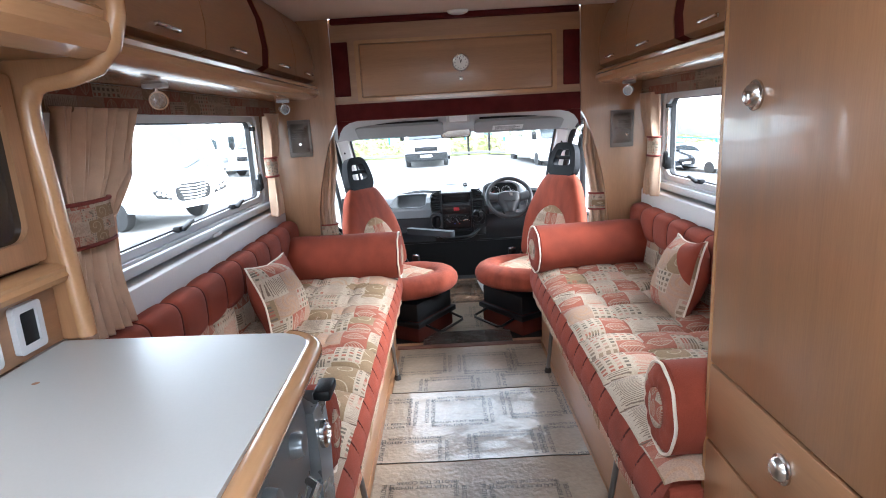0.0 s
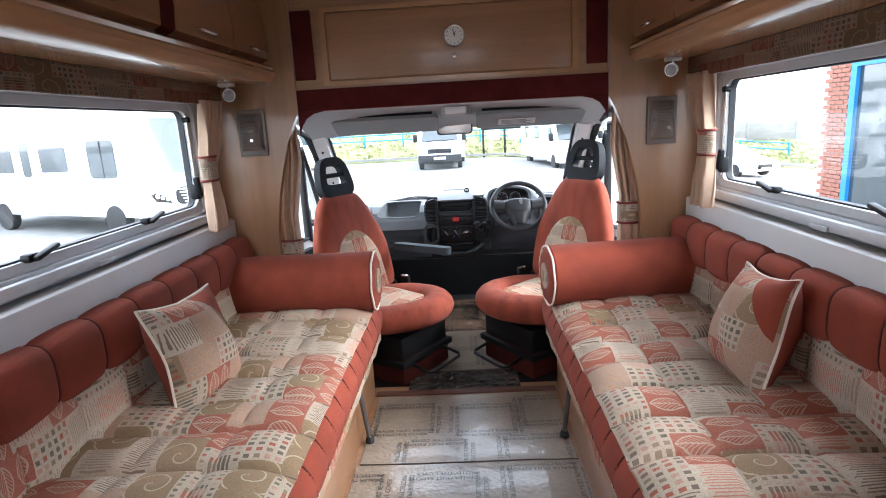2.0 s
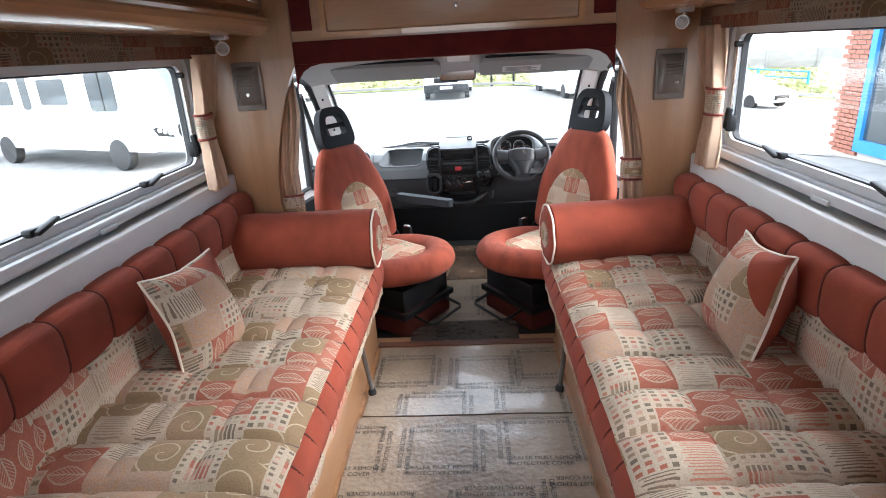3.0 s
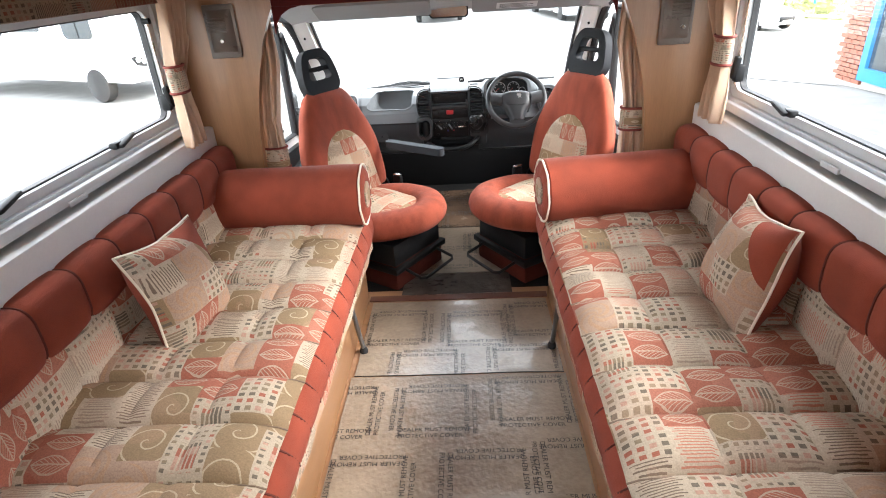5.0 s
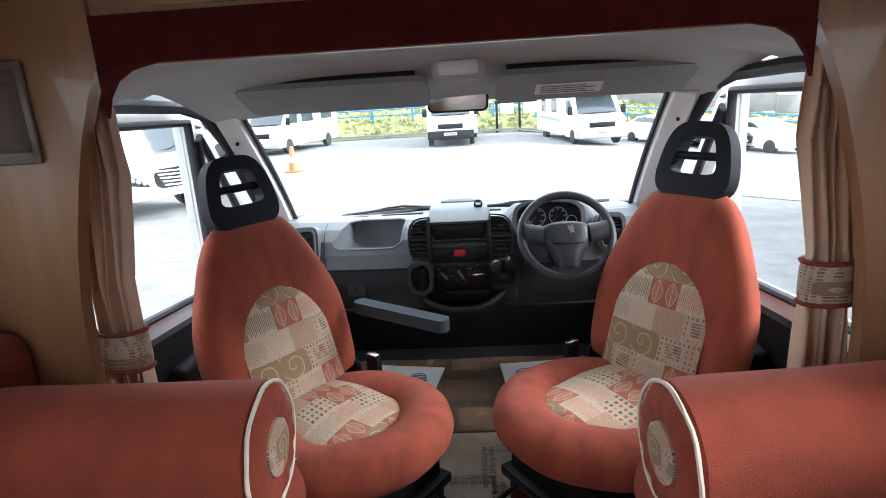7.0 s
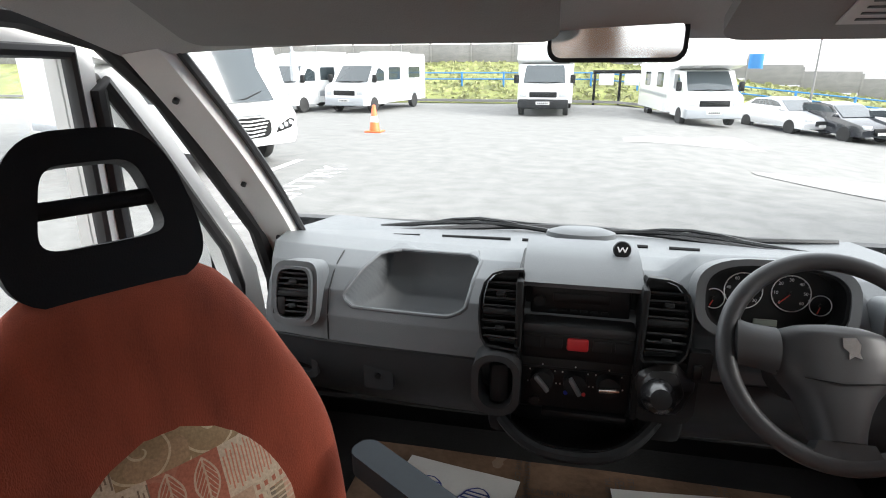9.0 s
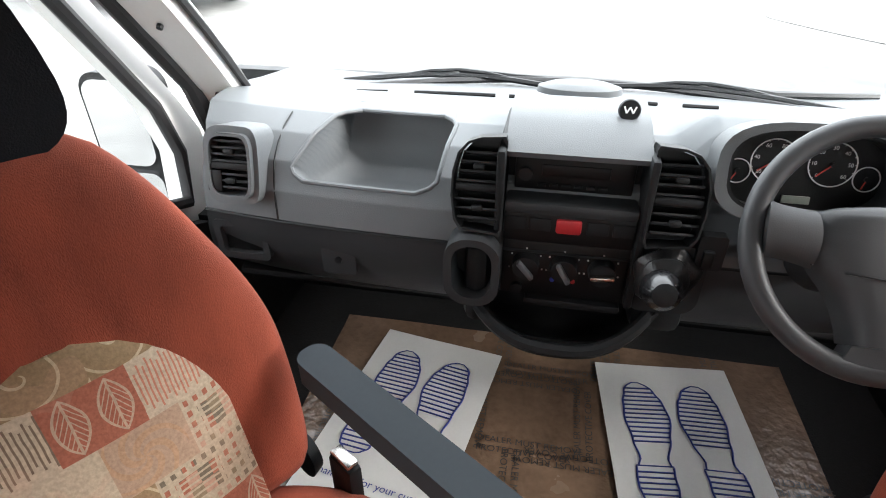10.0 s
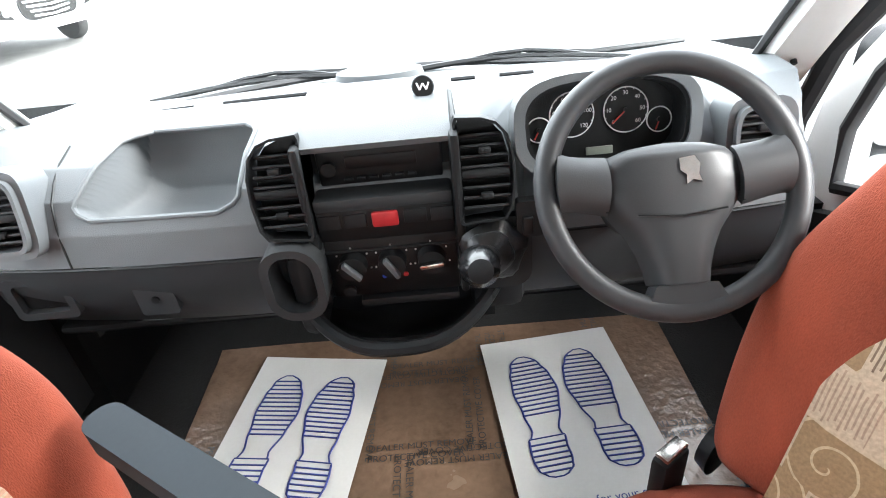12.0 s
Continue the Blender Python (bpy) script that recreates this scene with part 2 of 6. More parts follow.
# ==== mesh helpers ====
def mesh_object(name, bm, material, smooth=40):
    me = bpy.data.meshes.new(name)
    bmesh.ops.recalc_face_normals(bm, faces=bm.faces[:])
    if smooth:
        for f in bm.faces:
            f.smooth = True
        for e in bm.edges:
            if len(e.link_faces) == 2 and e.calc_face_angle(0) > radians(smooth):
                e.smooth = False
    bm.to_mesh(me)
    bm.free()
    me.materials.append(material)
    return new(name, me)


def part(name, bm, material, parent, label="", smooth=40):
    ob = mesh_object(name, bm, material, smooth)
    ob.parent = parent
    if label:
        ob["label"] = label
    return ob


def thing(name, label, category, group="", at=None):
    return tagged_empty(name, label, category, group, at)


def tagged_empty(name, label, category, group="", at=None):
    e = new(name)
    e.empty_display_size = 0.1
    if at is not None:
        e.matrix_world = at
    return tagged(e, label, category, group)


def structure(name, bm, material, label="", category="wall", smooth=40):
    return tagged(mesh_object(name, bm, material, smooth), label, category, kind="structure")


def box(x0, x1, y0, y1, z0, z1, bevel=0.0, seg=2, bm=None):
    """A box between the given sides, with rounded edges; added to bm when one is given."""
    b = bmesh.new()
    bmesh.ops.create_cube(b, size=1, matrix=Matrix.Translation(((x0 + x1) / 2, (y0 + y1) / 2, (z0 + z1) / 2)) @ Matrix.Diagonal((abs(x1 - x0), abs(y1 - y0), abs(z1 - z0), 1)))
    if bevel:
        bmesh.ops.bevel(b, geom=b.edges[:], offset=bevel, segments=seg, profile=0.5, affect="EDGES")
    return merged(bm, b)


def merged(bm, b, m=None):
    if m is not None:
        b.transform(m)
    if bm is None:
        return b
    me = bpy.data.meshes.new("piece")
    b.to_mesh(me)
    b.free()
    bm.from_mesh(me)
    bpy.data.meshes.remove(me)
    return bm


def rod(p, q, r, r2=None, seg=12, bm=None):
    p, q = Vector(p), Vector(q)
    b = bmesh.new()
    bmesh.ops.create_cone(b, cap_ends=True, segments=seg, radius1=r, radius2=r if r2 is None else r2, depth=(q - p).length,
                          matrix=Matrix.Translation((p + q) / 2) @ (q - p).to_track_quat("Z", "Y").to_matrix().to_4x4())
    return merged(bm, b)


def tube(points, r, seg=8, closed=False, bm=None):
    """A round bar along a line of points."""
    pts = [Vector(p) for p in points]
    b = bmesh.new()
    rings, n = [], len(pts)
    for i, p in enumerate(pts):
        a = pts[(i - 1) % n] if closed or i else p
        c = pts[(i + 1) % n] if closed or i < n - 1 else p
        q = (c - a).to_track_quat("Z", "Y" if abs((c - a).normalized().y) < 0.9 else "X")
        rings.append([b.verts.new(p + q @ Vector((r * math.cos(k * math.tau / seg), r * math.sin(k * math.tau / seg), 0))) for k in range(seg)])
    for i in range(n if closed else n - 1):
        s, t = rings[i], rings[(i + 1) % n]
        # the turn of the next ring that lies nearest
        off = min(range(seg), key=lambda o: sum((s[k].co - t[(k + o) % seg].co).length for k in range(seg)))
        t = t[off:] + t[:off]
        rings[(i + 1) % n] = t if i + 1 < n else rings[(i + 1) % n]
        for k in range(seg):
            b.faces.new((s[k], s[(k + 1) % seg], t[(k + 1) % seg], t[k]))
    if not closed:
        b.faces.new(rings[0])
        b.faces.new(rings[-1])
    return merged(bm, b)


def prism(poly, axis, a, c, bevel=0.0, seg=2, bm=None):
    """A flat outline, drawn out along an axis from a to c. The outline's pairs are the two other axes, in xyz order."""
    b = bmesh.new()

    def place(p, w):
        return {"x": (w, p[0], p[1]), "y": (p[0], w, p[1]), "z": (p[0], p[1], w)}[axis]

    lo = [b.verts.new(place(p, a)) for p in poly]
    hi = [b.verts.new(place(p, c)) for p in poly]
    b.faces.new(lo)
    b.faces.new(hi)
    for i in range(len(poly)):
        j = (i + 1) % len(poly)
        b.faces.new((lo[i], lo[j], hi[j], hi[i]))
    if bevel:
        bmesh.ops.bevel(b, geom=[e for e in b.edges if e.calc_face_angle(0) > 0.5], offset=bevel, segments=seg, profile=0.5, affect="EDGES")
    return merged(bm, b)


def ring_outline(x0, x1, y0, y1, r, n=5):
    """An upright rectangle's outline with round corners."""
    out = []
    for cx, cy, a0 in ((x1 - r, y1 - r, 0), (x0 + r, y1 - r, 90), (x0 + r, y0 + r, 180), (x1 - r, y0 + r, 270)):
        for k in range(n + 1):
            a = radians(a0 + 90 * k / n)
            out.append((cx + r * math.cos(a), cy + r * math.sin(a)))
    return out


def frame_bm(outer, inner, axis, a, c, bm=None):
    """A ring between two outlines of equal length, drawn out along an axis."""
    b = bmesh.new()

    def place(p, w):
        return {"x": (w, p[0], p[1]), "y": (p[0], w, p[1]), "z": (p[0], p[1], w)}[axis]

    loops = [[b.verts.new(place(p, w)) for p in o] for o, w in ((outer, a), (outer, c), (inner, c), (inner, a))]
    n = len(outer)
    for k in range(4):
        s, t = loops[k], loops[(k + 1) % 4]
        for i in range(n):
            j = (i + 1) % n
            b.faces.new((s[i], s[j], t[j], t[i]))
    return merged(bm, b)


def lathe(profile, m=None, seg=24, bm=None):
    """Turned about z from pairs of radius and height."""
    b = bmesh.new()
    rings = []
    for r, z in profile:
        rings.append([b.verts.new((r * math.cos(k * math.tau / seg), r * math.sin(k * math.tau / seg), z)) for k in range(seg)] if r > 1e-5 else [b.verts.new((0, 0, z))])
    for s, t in zip(rings, rings[1:]):
        for k in range(seg):
            q = [s[k % len(s)], s[(k + 1) % len(s)], t[(k + 1) % len(t)], t[k % len(t)]]
            q = list(dict.fromkeys(q))
            if len(q) > 2:
                b.faces.new(q)
    for e in (rings[0], rings[-1]):
        if len(e) > 2:
            b.faces.new(e)
    return merged(bm, b, m)


def sheet(fn, nu, nv, thick=0.0, bm=None):
    """A curved sheet from fn(u, v), with thickness."""
    b = bmesh.new()
    g = [[b.verts.new(fn(i / nu, j / nv)) for j in range(nv + 1)] for i in range(nu + 1)]
    for i in range(nu):
        for j in range(nv):
            b.faces.new((g[i][j], g[i + 1][j], g[i + 1][j + 1], g[i][j + 1]))
    if thick:
        bmesh.ops.recalc_face_normals(b, faces=b.faces[:])
        bmesh.ops.solidify(b, geom=b.faces[:], thickness=thick)
    return merged(bm, b)


# ==== the van's shell ====
WX = 1.07          # inner face of the side walls
CZ = 1.83          # ceiling
BY = 3.14          # the wood bulkhead behind the cab
WIN = (1.40, 3.01, 0.915, 1.375)   # side window openings: y0, y1, z0, z1

floor = structure("floor", box(-1.2, 1.2, -1.4, 3.20, -0.06, 0.0), WOODX, "brown floor board under a protective film", "floor")
CABMAT = mat("black_rubber_floor_mat", (0.012, 0.012, 0.012), 0.8, var=0.25, scale=10, bump=0.4, bscale=200, spec=0.2)
cab_floor = structure("cab_floor", box(-0.98, 0.98, 3.202, 4.9, -0.08, -0.012), CABMAT, "dark cab floor mat", "floor")
b = None
for a in ((-WX, WX, -1.4, -0.2), (-WX, WX, 0.5, BY), (-WX, -0.35, -0.2, 0.5), (0.35, WX, -0.2, 0.5)):
    b = box(*a, CZ, CZ + 0.04, bm=b)
structure("ceiling", b, CEIL, "pale ceiling board with an unseen rooflight opening", "ceiling")
# Unseen rear wall; its opening is made up for the rear fill lamp.
b = None
for a in ((-WX, WX, 0, 0.9), (-WX, WX, 1.6, CZ), (-WX, -0.7, 0.9, 1.6), (0.7, WX, 0.9, 1.6)):
    b = box(a[0], a[1], -1.44, -1.4, a[2], a[3], bm=b)
structure("wall_rear", b, WOOD, "unseen maple rear wall with an opening added for light", "wall")
for side, nm in ((-1, "wall_left"), (1, "wall_right")):
    y0, y1, z0, z1 = WIN
    b = None
    for a in ((-1.4, y0, 0, CZ), (y1, BY, 0, CZ), (y0, y1, 0, z0), (y0, y1, z1, CZ)):
        b = box(side * WX, side * (WX + 0.04), *a, bm=b)
    structure(nm, b, WHITE, "white side wall with a wide window opening", "wall")

# bulkhead cheeks, whose inner edge sweeps outwards below the roof of the cab
SWEEP = [(0.655, 1.31), (0.685, 1.255), (0.715, 1.18), (0.745, 1.08), (0.775, 0.96), (0.795, 0.84), (0.805, 0.70), (0.805, 0.0)]
for side, nm in ((-1, "wall_front_left"), (1, "wall_front_right")):
    poly = [(side * x, z) for x, z in SWEEP] + [(side * WX, 0), (side * WX, CZ), (side * 0.655, CZ)]
    structure(nm, prism(poly, "y", BY, BY + 0.035, 0.006), WOOD, "maple bulkhead beside the cab opening", "wall")
structure("wall_front_top", box(-0.654, 0.654, BY + 0.012, BY + 0.035, 1.31, CZ), WOODX, "maple panel above the cab", "wall")
trim = structure("trim_cab_band", box(-0.654, 0.654, BY - 0.004, BY + 0.011, 1.312, 1.40, 0.004), MAROON, "maroon carpeted band over the cab opening", "trim")
for sd in (-1, 1):
    fillet = [(sd * x, z) for x, z in ((0.654, 1.3115), (0.654, 1.215), (0.643, 1.252), (0.622, 1.282), (0.59, 1.301), (0.54, 1.3115))]
    structure("trim_cab_corner", prism(fillet, "y", BY - 0.003, BY + 0.011), MAROON, "maroon rounded corner of the cab opening", "trim")
structure("trim_ceiling_band", box(-0.64, 0.64, BY - 0.03, BY + 0.011, 1.80, 1.828, 0.004), MAROON, "dark maroon strip under the ceiling", "trim")


def window(name, side):
    y0, y1, z0, z1 = WIN
    x = side * WX
    e = tagged(new(name), "wide camper window in a grey frame", "window", kind="structure")
    out = ring_outline(y0 - 0.03, y1 + 0.03, z0 - 0.03, z1 + 0.03, 0.03)
    mid = ring_outline(y0 + 0.012, y1 - 0.012, z0 + 0.012, z1 - 0.012, 0.035)
    inn = ring_outline(y0 + 0.045, y1 - 0.045, z0 + 0.04, z1 - 0.04, 0.04)
    part("window_frame", frame_bm(out, mid, "x", x - side * 0.026, x + side * 0.02), ALU, e)
    part("sash", frame_bm(ring_outline(y0 + 0.013, y1 - 0.013, z0 + 0.013, z1 - 0.013, 0.035), inn, "x", x - side * 0.012, x + side * 0.03), ALU, e, "grey inner sash")
    part("seal", frame_bm(inn, ring_outline(y0 + 0.05, y1 - 0.05, z0 + 0.045, z1 - 0.045, 0.036), "x", x + side * 0.002, x + side * 0.024), RUBBER, e, "black rubber seal")
    p = part("pane", prism(ring_outline(y0 + 0.046, y1 - 0.046, z0 + 0.041, z1 - 0.041, 0.038), "x", x + side * 0.01, x + side * 0.014), GLASS, e, smooth=0)
    p.visible_shadow = False
    part("blind_rail", box(x - side * 0.05, x - side * 0.027, y0 - 0.02, y1 + 0.02, z0 - 0.028, z0 + 0.004, 0.006), ALU, e, "grey blind rail along the sill")
    part("blind_pull", box(x - side * 0.058, x - side * 0.05, 2.22, 2.30, z0 - 0.03, z0 - 0.014, 0.003), ALU, e)
    part("top_rail", box(x - side * 0.05, x - side * 0.027, y0 - 0.02, y1 + 0.02, z1 - 0.012, z1 + 0.03, 0.006), ALU, e, "grey flyscreen cassette")
    part("top_pull", box(x - side * 0.056, x - side * 0.05, 2.2, 2.28, z1 - 0.016, z1 - 0.004, 0.003), ALU, e)
    for ly in (2.03, 2.57):
        b = box(x - side * 0.03, x - side * 0.002, ly - 0.03, ly + 0.012, z0 + 0.035, z0 + 0.058, 0.007)
        b = merged(b, box(-0.011, 0.011, -0.045, 0.045, -0.007, 0.007, 0.006), pose(x - side * 0.034, ly + 0.025, z0 + 0.054, 14))
        part("latch", b, BLACK, e, "black window latch")
    b = box(x - side * 0.035, x - side * 0.002, 2.925, 2.955, z0 + 0.07, z0 + 0.13, 0.007)
    b = merged(b, box(-0.01, 0.01, -0.012, 0.012, -0.04, 0.04, 0.005), pose(x - side * 0.034, 2.935, z0 + 0.12, 12))
    part("side_latch", b, BLACK, e, "black upright latch")
    b = rod((x - side * 0.02, 2.95, z0 + 0.06), (x - side * 0.02, 2.945, z1 - 0.06), 0.005)
    part("stay", b, CHROME, e, "thin window stay")
    part("stay_knob", rod((x - side * 0.032, 2.945, z1 - 0.075), (x - side * 0.006, 2.945, z1 - 0.075), 0.011), BLACK, e)
    return e


window("window_1", -1)
window("window_2", 1)

# the soft ledge under each window
for s in (-1, 1):
    structure("trim_ledge", box(s * 0.985, s * (WX - 0.001), 1.12, BY - 0.002, 0.74, 0.872, 0.012), WHITE, "pale grey ledge below the window", "trim")


# ==== overhead lockers ====
def handle(parent, x, y, z, side, length=0.11):
    """A bow handle along y on a face at x."""
    pts = []
    for k in range(9):
        u = k / 8 * 2 - 1
        pts.append((x - side * (0.006 + 0.020 * (1 - u * u)), y + u * length / 2, z - 0.008 * (1 - u * u)))
    b = tube(pts, 0.0055, 8)
    for v in (-1, 1):
        b = rod((x + side * 0.002, y + v * length / 2, z), (x - side * 0.01, y + v * length / 2, z), 0.006, seg=10, bm=b)
    return part("handle", b, CHROME, parent, "brushed nickel bow handle")


def locker_front(side, x):
    """The bowed door front, between z 1.515 and the ceiling."""
    return [(side * (x + 0.030), 1.518), (side * (x + 0.006), 1.53), (side * x, 1.60), (side * (x + 0.012), 1.70), (side * (x + 0.045), 1.79), (side * (x + 0.075), 1.828)]


def locker(side, y0, y1, hy):
    e = thing("overhead_locker", "maple overhead locker with a bowed door and nickel handle", "cabinet", "overhead lockers")
    x = 0.75
    part("body", box(side * (x + 0.09), side * WX, y0 + 0.001, y1 - 0.001, 1.52, CZ - 0.001, 0.002), WOODY, e)
    f = locker_front(side, x)
    d = part("door", prism(f + [(side * (x + 0.095), 1.828), (side * (x + 0.06), 1.60), (side * (x + 0.055), 1.518)], "y", y0 + 0.002, y1 - 0.002, 0.004), WOODY, e)
    handle(d, side * x, hy, 1.553, side)
    return e


for side, doors in ((-1, ((1.14, 1.745, 1.50), (1.747, 2.27, 1.99), (2.352, 2.77, 2.54), (2.772, 3.138, 2.98))), (1, ((1.16, 1.56, 1.36), (1.562, 2.07, 1.87), (2.152, 2.69, 2.46), (2.692, 3.138, 2.93)))):
    for y0, y1, hy in doors:
        locker(side, y0, y1, hy)
    ys = 2.27 if side < 0 else 2.07
    f = locker_front(side, 0.752)
    tagged(mesh_object("locker_band", prism(f + [(side * (0.75 + 0.2), 1.828), (side * 0.95, 1.518)], "y", ys + 0.002, ys + 0.08, 0.002), MAROON), "maroon upright band between locker doors", "trim", kind="structure")
    # the moulded light rail under the lockers
    prof = [(0.775, 1.514), (0.752, 1.508), (0.738, 1.496), (0.742, 1.486), (0.735, 1.478), (0.736, 1.462), (0.752, 1.446), (0.785, 1.436), (0.83, 1.434), (1.065, 1.434), (1.065, 1.514)]
    structure("trim_locker_rail", prism([(side * px, pz) for px, pz in prof], "y", 1.135, BY - 0.002), TRIM, "glossy maple moulding under the lockers", "trim", 30)
    # pelmet
    pe = thing("pelmet", "patchwork fabric pelmet above the window", "pelmet", "pelmets")
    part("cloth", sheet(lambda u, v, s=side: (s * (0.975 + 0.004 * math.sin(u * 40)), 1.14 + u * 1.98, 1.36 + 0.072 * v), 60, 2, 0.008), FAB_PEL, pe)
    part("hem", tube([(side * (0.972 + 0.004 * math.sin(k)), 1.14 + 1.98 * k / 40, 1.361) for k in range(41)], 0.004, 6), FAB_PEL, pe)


REFLECTOR = mat("lamp_reflector", (0.30, 0.29, 0.28), 0.18, 0.9, var=0.4, scale=120, bump=0.6, bscale=160)
LAMPBROWN = mat("smoky_lamp_plastic", (0.17, 0.145, 0.125), 0.3, var=0.12, scale=12)


def spot(x, y, z, side):
    e = thing("spot_lamp", "small chrome swivelling reading lamp under the lockers", "lamp", "reading lamps")
    part("bracket", box(x - 0.03, x + 0.03, y - 0.02, y + 0.02, z + 0.032, z + 0.0445, 0.004), ALU, e)
    part("stem", rod((x, y, z + 0.018), (x, y, z + 0.034), 0.007), CHROME, e)
    m = look((x, y, z), (x - side * 0.55, y - 0.75, z - 0.12)) @ Matrix.Scale(0.8, 4)
    part("head", lathe([(0.012, 0.045), (0.022, 0.03), (0.028, 0.0), (0.032, -0.02), (0.032, -0.026), (0.027, -0.026), (0.02, -0.008), (0, -0.004)], m), CHROME, e, "chrome reflector head")
    part("lens", lathe([(0.026, -0.022), (0.0, -0.0245)], m), REFLECTOR, e, "faceted reflector behind clear glass")
    return e


CLEARLENS = mat("frosted_lamp_glass", (0.75, 0.76, 0.76), 0.15, var=0.05)
SILVER = mat("silver_grille_plastic", (0.36, 0.34, 0.31), 0.4, 0.3, var=0.1)
spot(-0.88, 1.66, 1.39, -1)
spot(-0.90, 3.02, 1.39, -1)
spot(0.88, 3.04, 1.39, 1)


def wall_lamp(cx, cz):
    e = thing("wall_lamp", "square smoky grey wall lamp with a domed lens on the bulkhead", "lamp", "bulkhead lamps")
    y = BY
    part("back_plate", box(cx - 0.062, cx + 0.062, y - 0.012, y - 0.0005, cz - 0.098, cz + 0.098, 0.006), LAMPBROWN, e)
    part("lens", sheet(lambda u, v: (cx - 0.05 + 0.1 * u, y - 0.012 - 0.04 * (math.sin(math.pi * u) * math.sin(math.pi * v)) ** 0.5, cz - 0.075 + 0.155 * v), 12, 14), LAMPBROWN, e, "domed smoky lens")
    for k in range(5):
        part("rib", box(cx - 0.034, cx + 0.034, y - 0.054, y - 0.045, cz + 0.0 + k * 0.012, cz + 0.004 + k * 0.012, 0.002), LAMPBROWN, e)
    part("switch", rod((cx + 0.012, y - 0.06, cz - 0.03), (cx + 0.012, y - 0.04, cz - 0.03), 0.007), CHROME, e)
    return e


wall_lamp(-0.86, 1.235)
wall_lamp(0.875, 1.195)

# ==== panel over the cab ====
p = thing("cab_locker_panel", "raised maple panel over the cab with maroon side strips", "panel")
part("board", box(-0.505, 0.505, BY - 0.004, BY + 0.011, 1.43, 1.70, 0.008, 3), WOODX, p)
part("bead", frame_bm(ring_outline(-0.53, 0.53, 1.41, 1.72, 0.012), ring_outline(-0.507, 0.507, 1.428, 1.702, 0.012), "y", BY + 0.002, BY + 0.011), TRIM, p, "thin maple bead round the panel")
for s in (-1, 1):
    part("side_strip", box(s * 0.565, s * 0.65, BY - 0.0, BY + 0.011, 1.44, 1.715, 0.004), MAROON, p, "maroon fabric strip")
part("knob", lathe([(0.006, 0.0), (0.009, 0.008), (0.011, 0.014), (0.0, 0.018)], pose(0.022, BY - 0.003, 1.50, 90)), CHROME, p, "small round knob")
DIAL = mat("clock_face_white", (0.75, 0.73, 0.68), 0.4, var=0.03)
c = thing("wall_clock", "small round white clock with a metal rim", "clock")
cm = pose(0.025, BY - 0.0045, 1.58, 90)
part("case", lathe([(0.0, 0), (0.044, 0), (0.046, 0.008), (0.042, 0.013), (0.038, 0.009), (0.038, 0.006), (0, 0.006)], cm, 32), CHROME, c, "metal rim")
part("dial", lathe([(0.0, 0.0065), (0.0375, 0.0065), (0.0375, 0.0072), (0, 0.0074)], cm, 32), DIAL, c)
for k in range(12):
    a = k * math.tau / 12
    part("hour_mark", merged(None, box(-0.0012, 0.0012, 0.027, 0.034, 0.0074, 0.0082), cm @ Matrix.Rotation(a, 4, "Z")), BLACK, c)
for a, ln in ((-20, 0.018), (12, 0.027)):
    part("hand", merged(None, box(-0.0016, 0.0016, -0.004, ln, 0.0084, 0.0092), cm @ Matrix.Rotation(radians(a), 4, "Z")), BLACK, c)
l = thing("ceiling_lamp", "small oval cream ceiling lamp above the panel", "lamp")
part("base", lathe([(0.0, 0), (0.055, 0), (0.05, 0.012), (0.03, 0.02), (0, 0.022)], pose(0.02, BY - 0.055, 1.8295, 180) @ Matrix.Diagonal((1, 0.6, 1, 1))), DIAL, l)


# ==== curtains ====
def curtain(name_label, spine, widths, group, fold=9, depth=0.016, along="y"):
    """Gathered cloth that hangs from the first height to the last. spine: rows of z, centre, depth; widths: half widths at the rows."""
    e = thing("curtain", name_label, "curtain", group)
    zs = [r[0] for r in spine]

    def fn(u, v):
        t = v * (len(spine) - 1)
        i = min(int(t), len(spine) - 2)
        f = t - i
        f = f * f * (3 - 2 * f)
        z, c, x = (spine[i][k] * (1 - f) + spine[i + 1][k] * f for k in range(3))
        w = widths[i] * (1 - f) + widths[i + 1] * f
        s = u * 2 - 1
        a = depth * (0.8 + 0.2 * math.sin(7 * u + 2)) * math.sin(u * fold * math.tau + 1.2 * math.sin(3 * v)) + 0.004 * math.sin(23 * u + 9 * v)
        p = c + s * w + 0.006 * math.sin(u * fold * math.tau * 0.5 + v * 4)
        return (x + a, p, z) if along == "y" else (p, x + a, z)

    cloth = part("cloth", sheet(fn, 90, 26), CURTAIN, e)
    cloth.modifiers.new("cloth_thickness", "SOLIDIFY").thickness = 0.0015
    return e


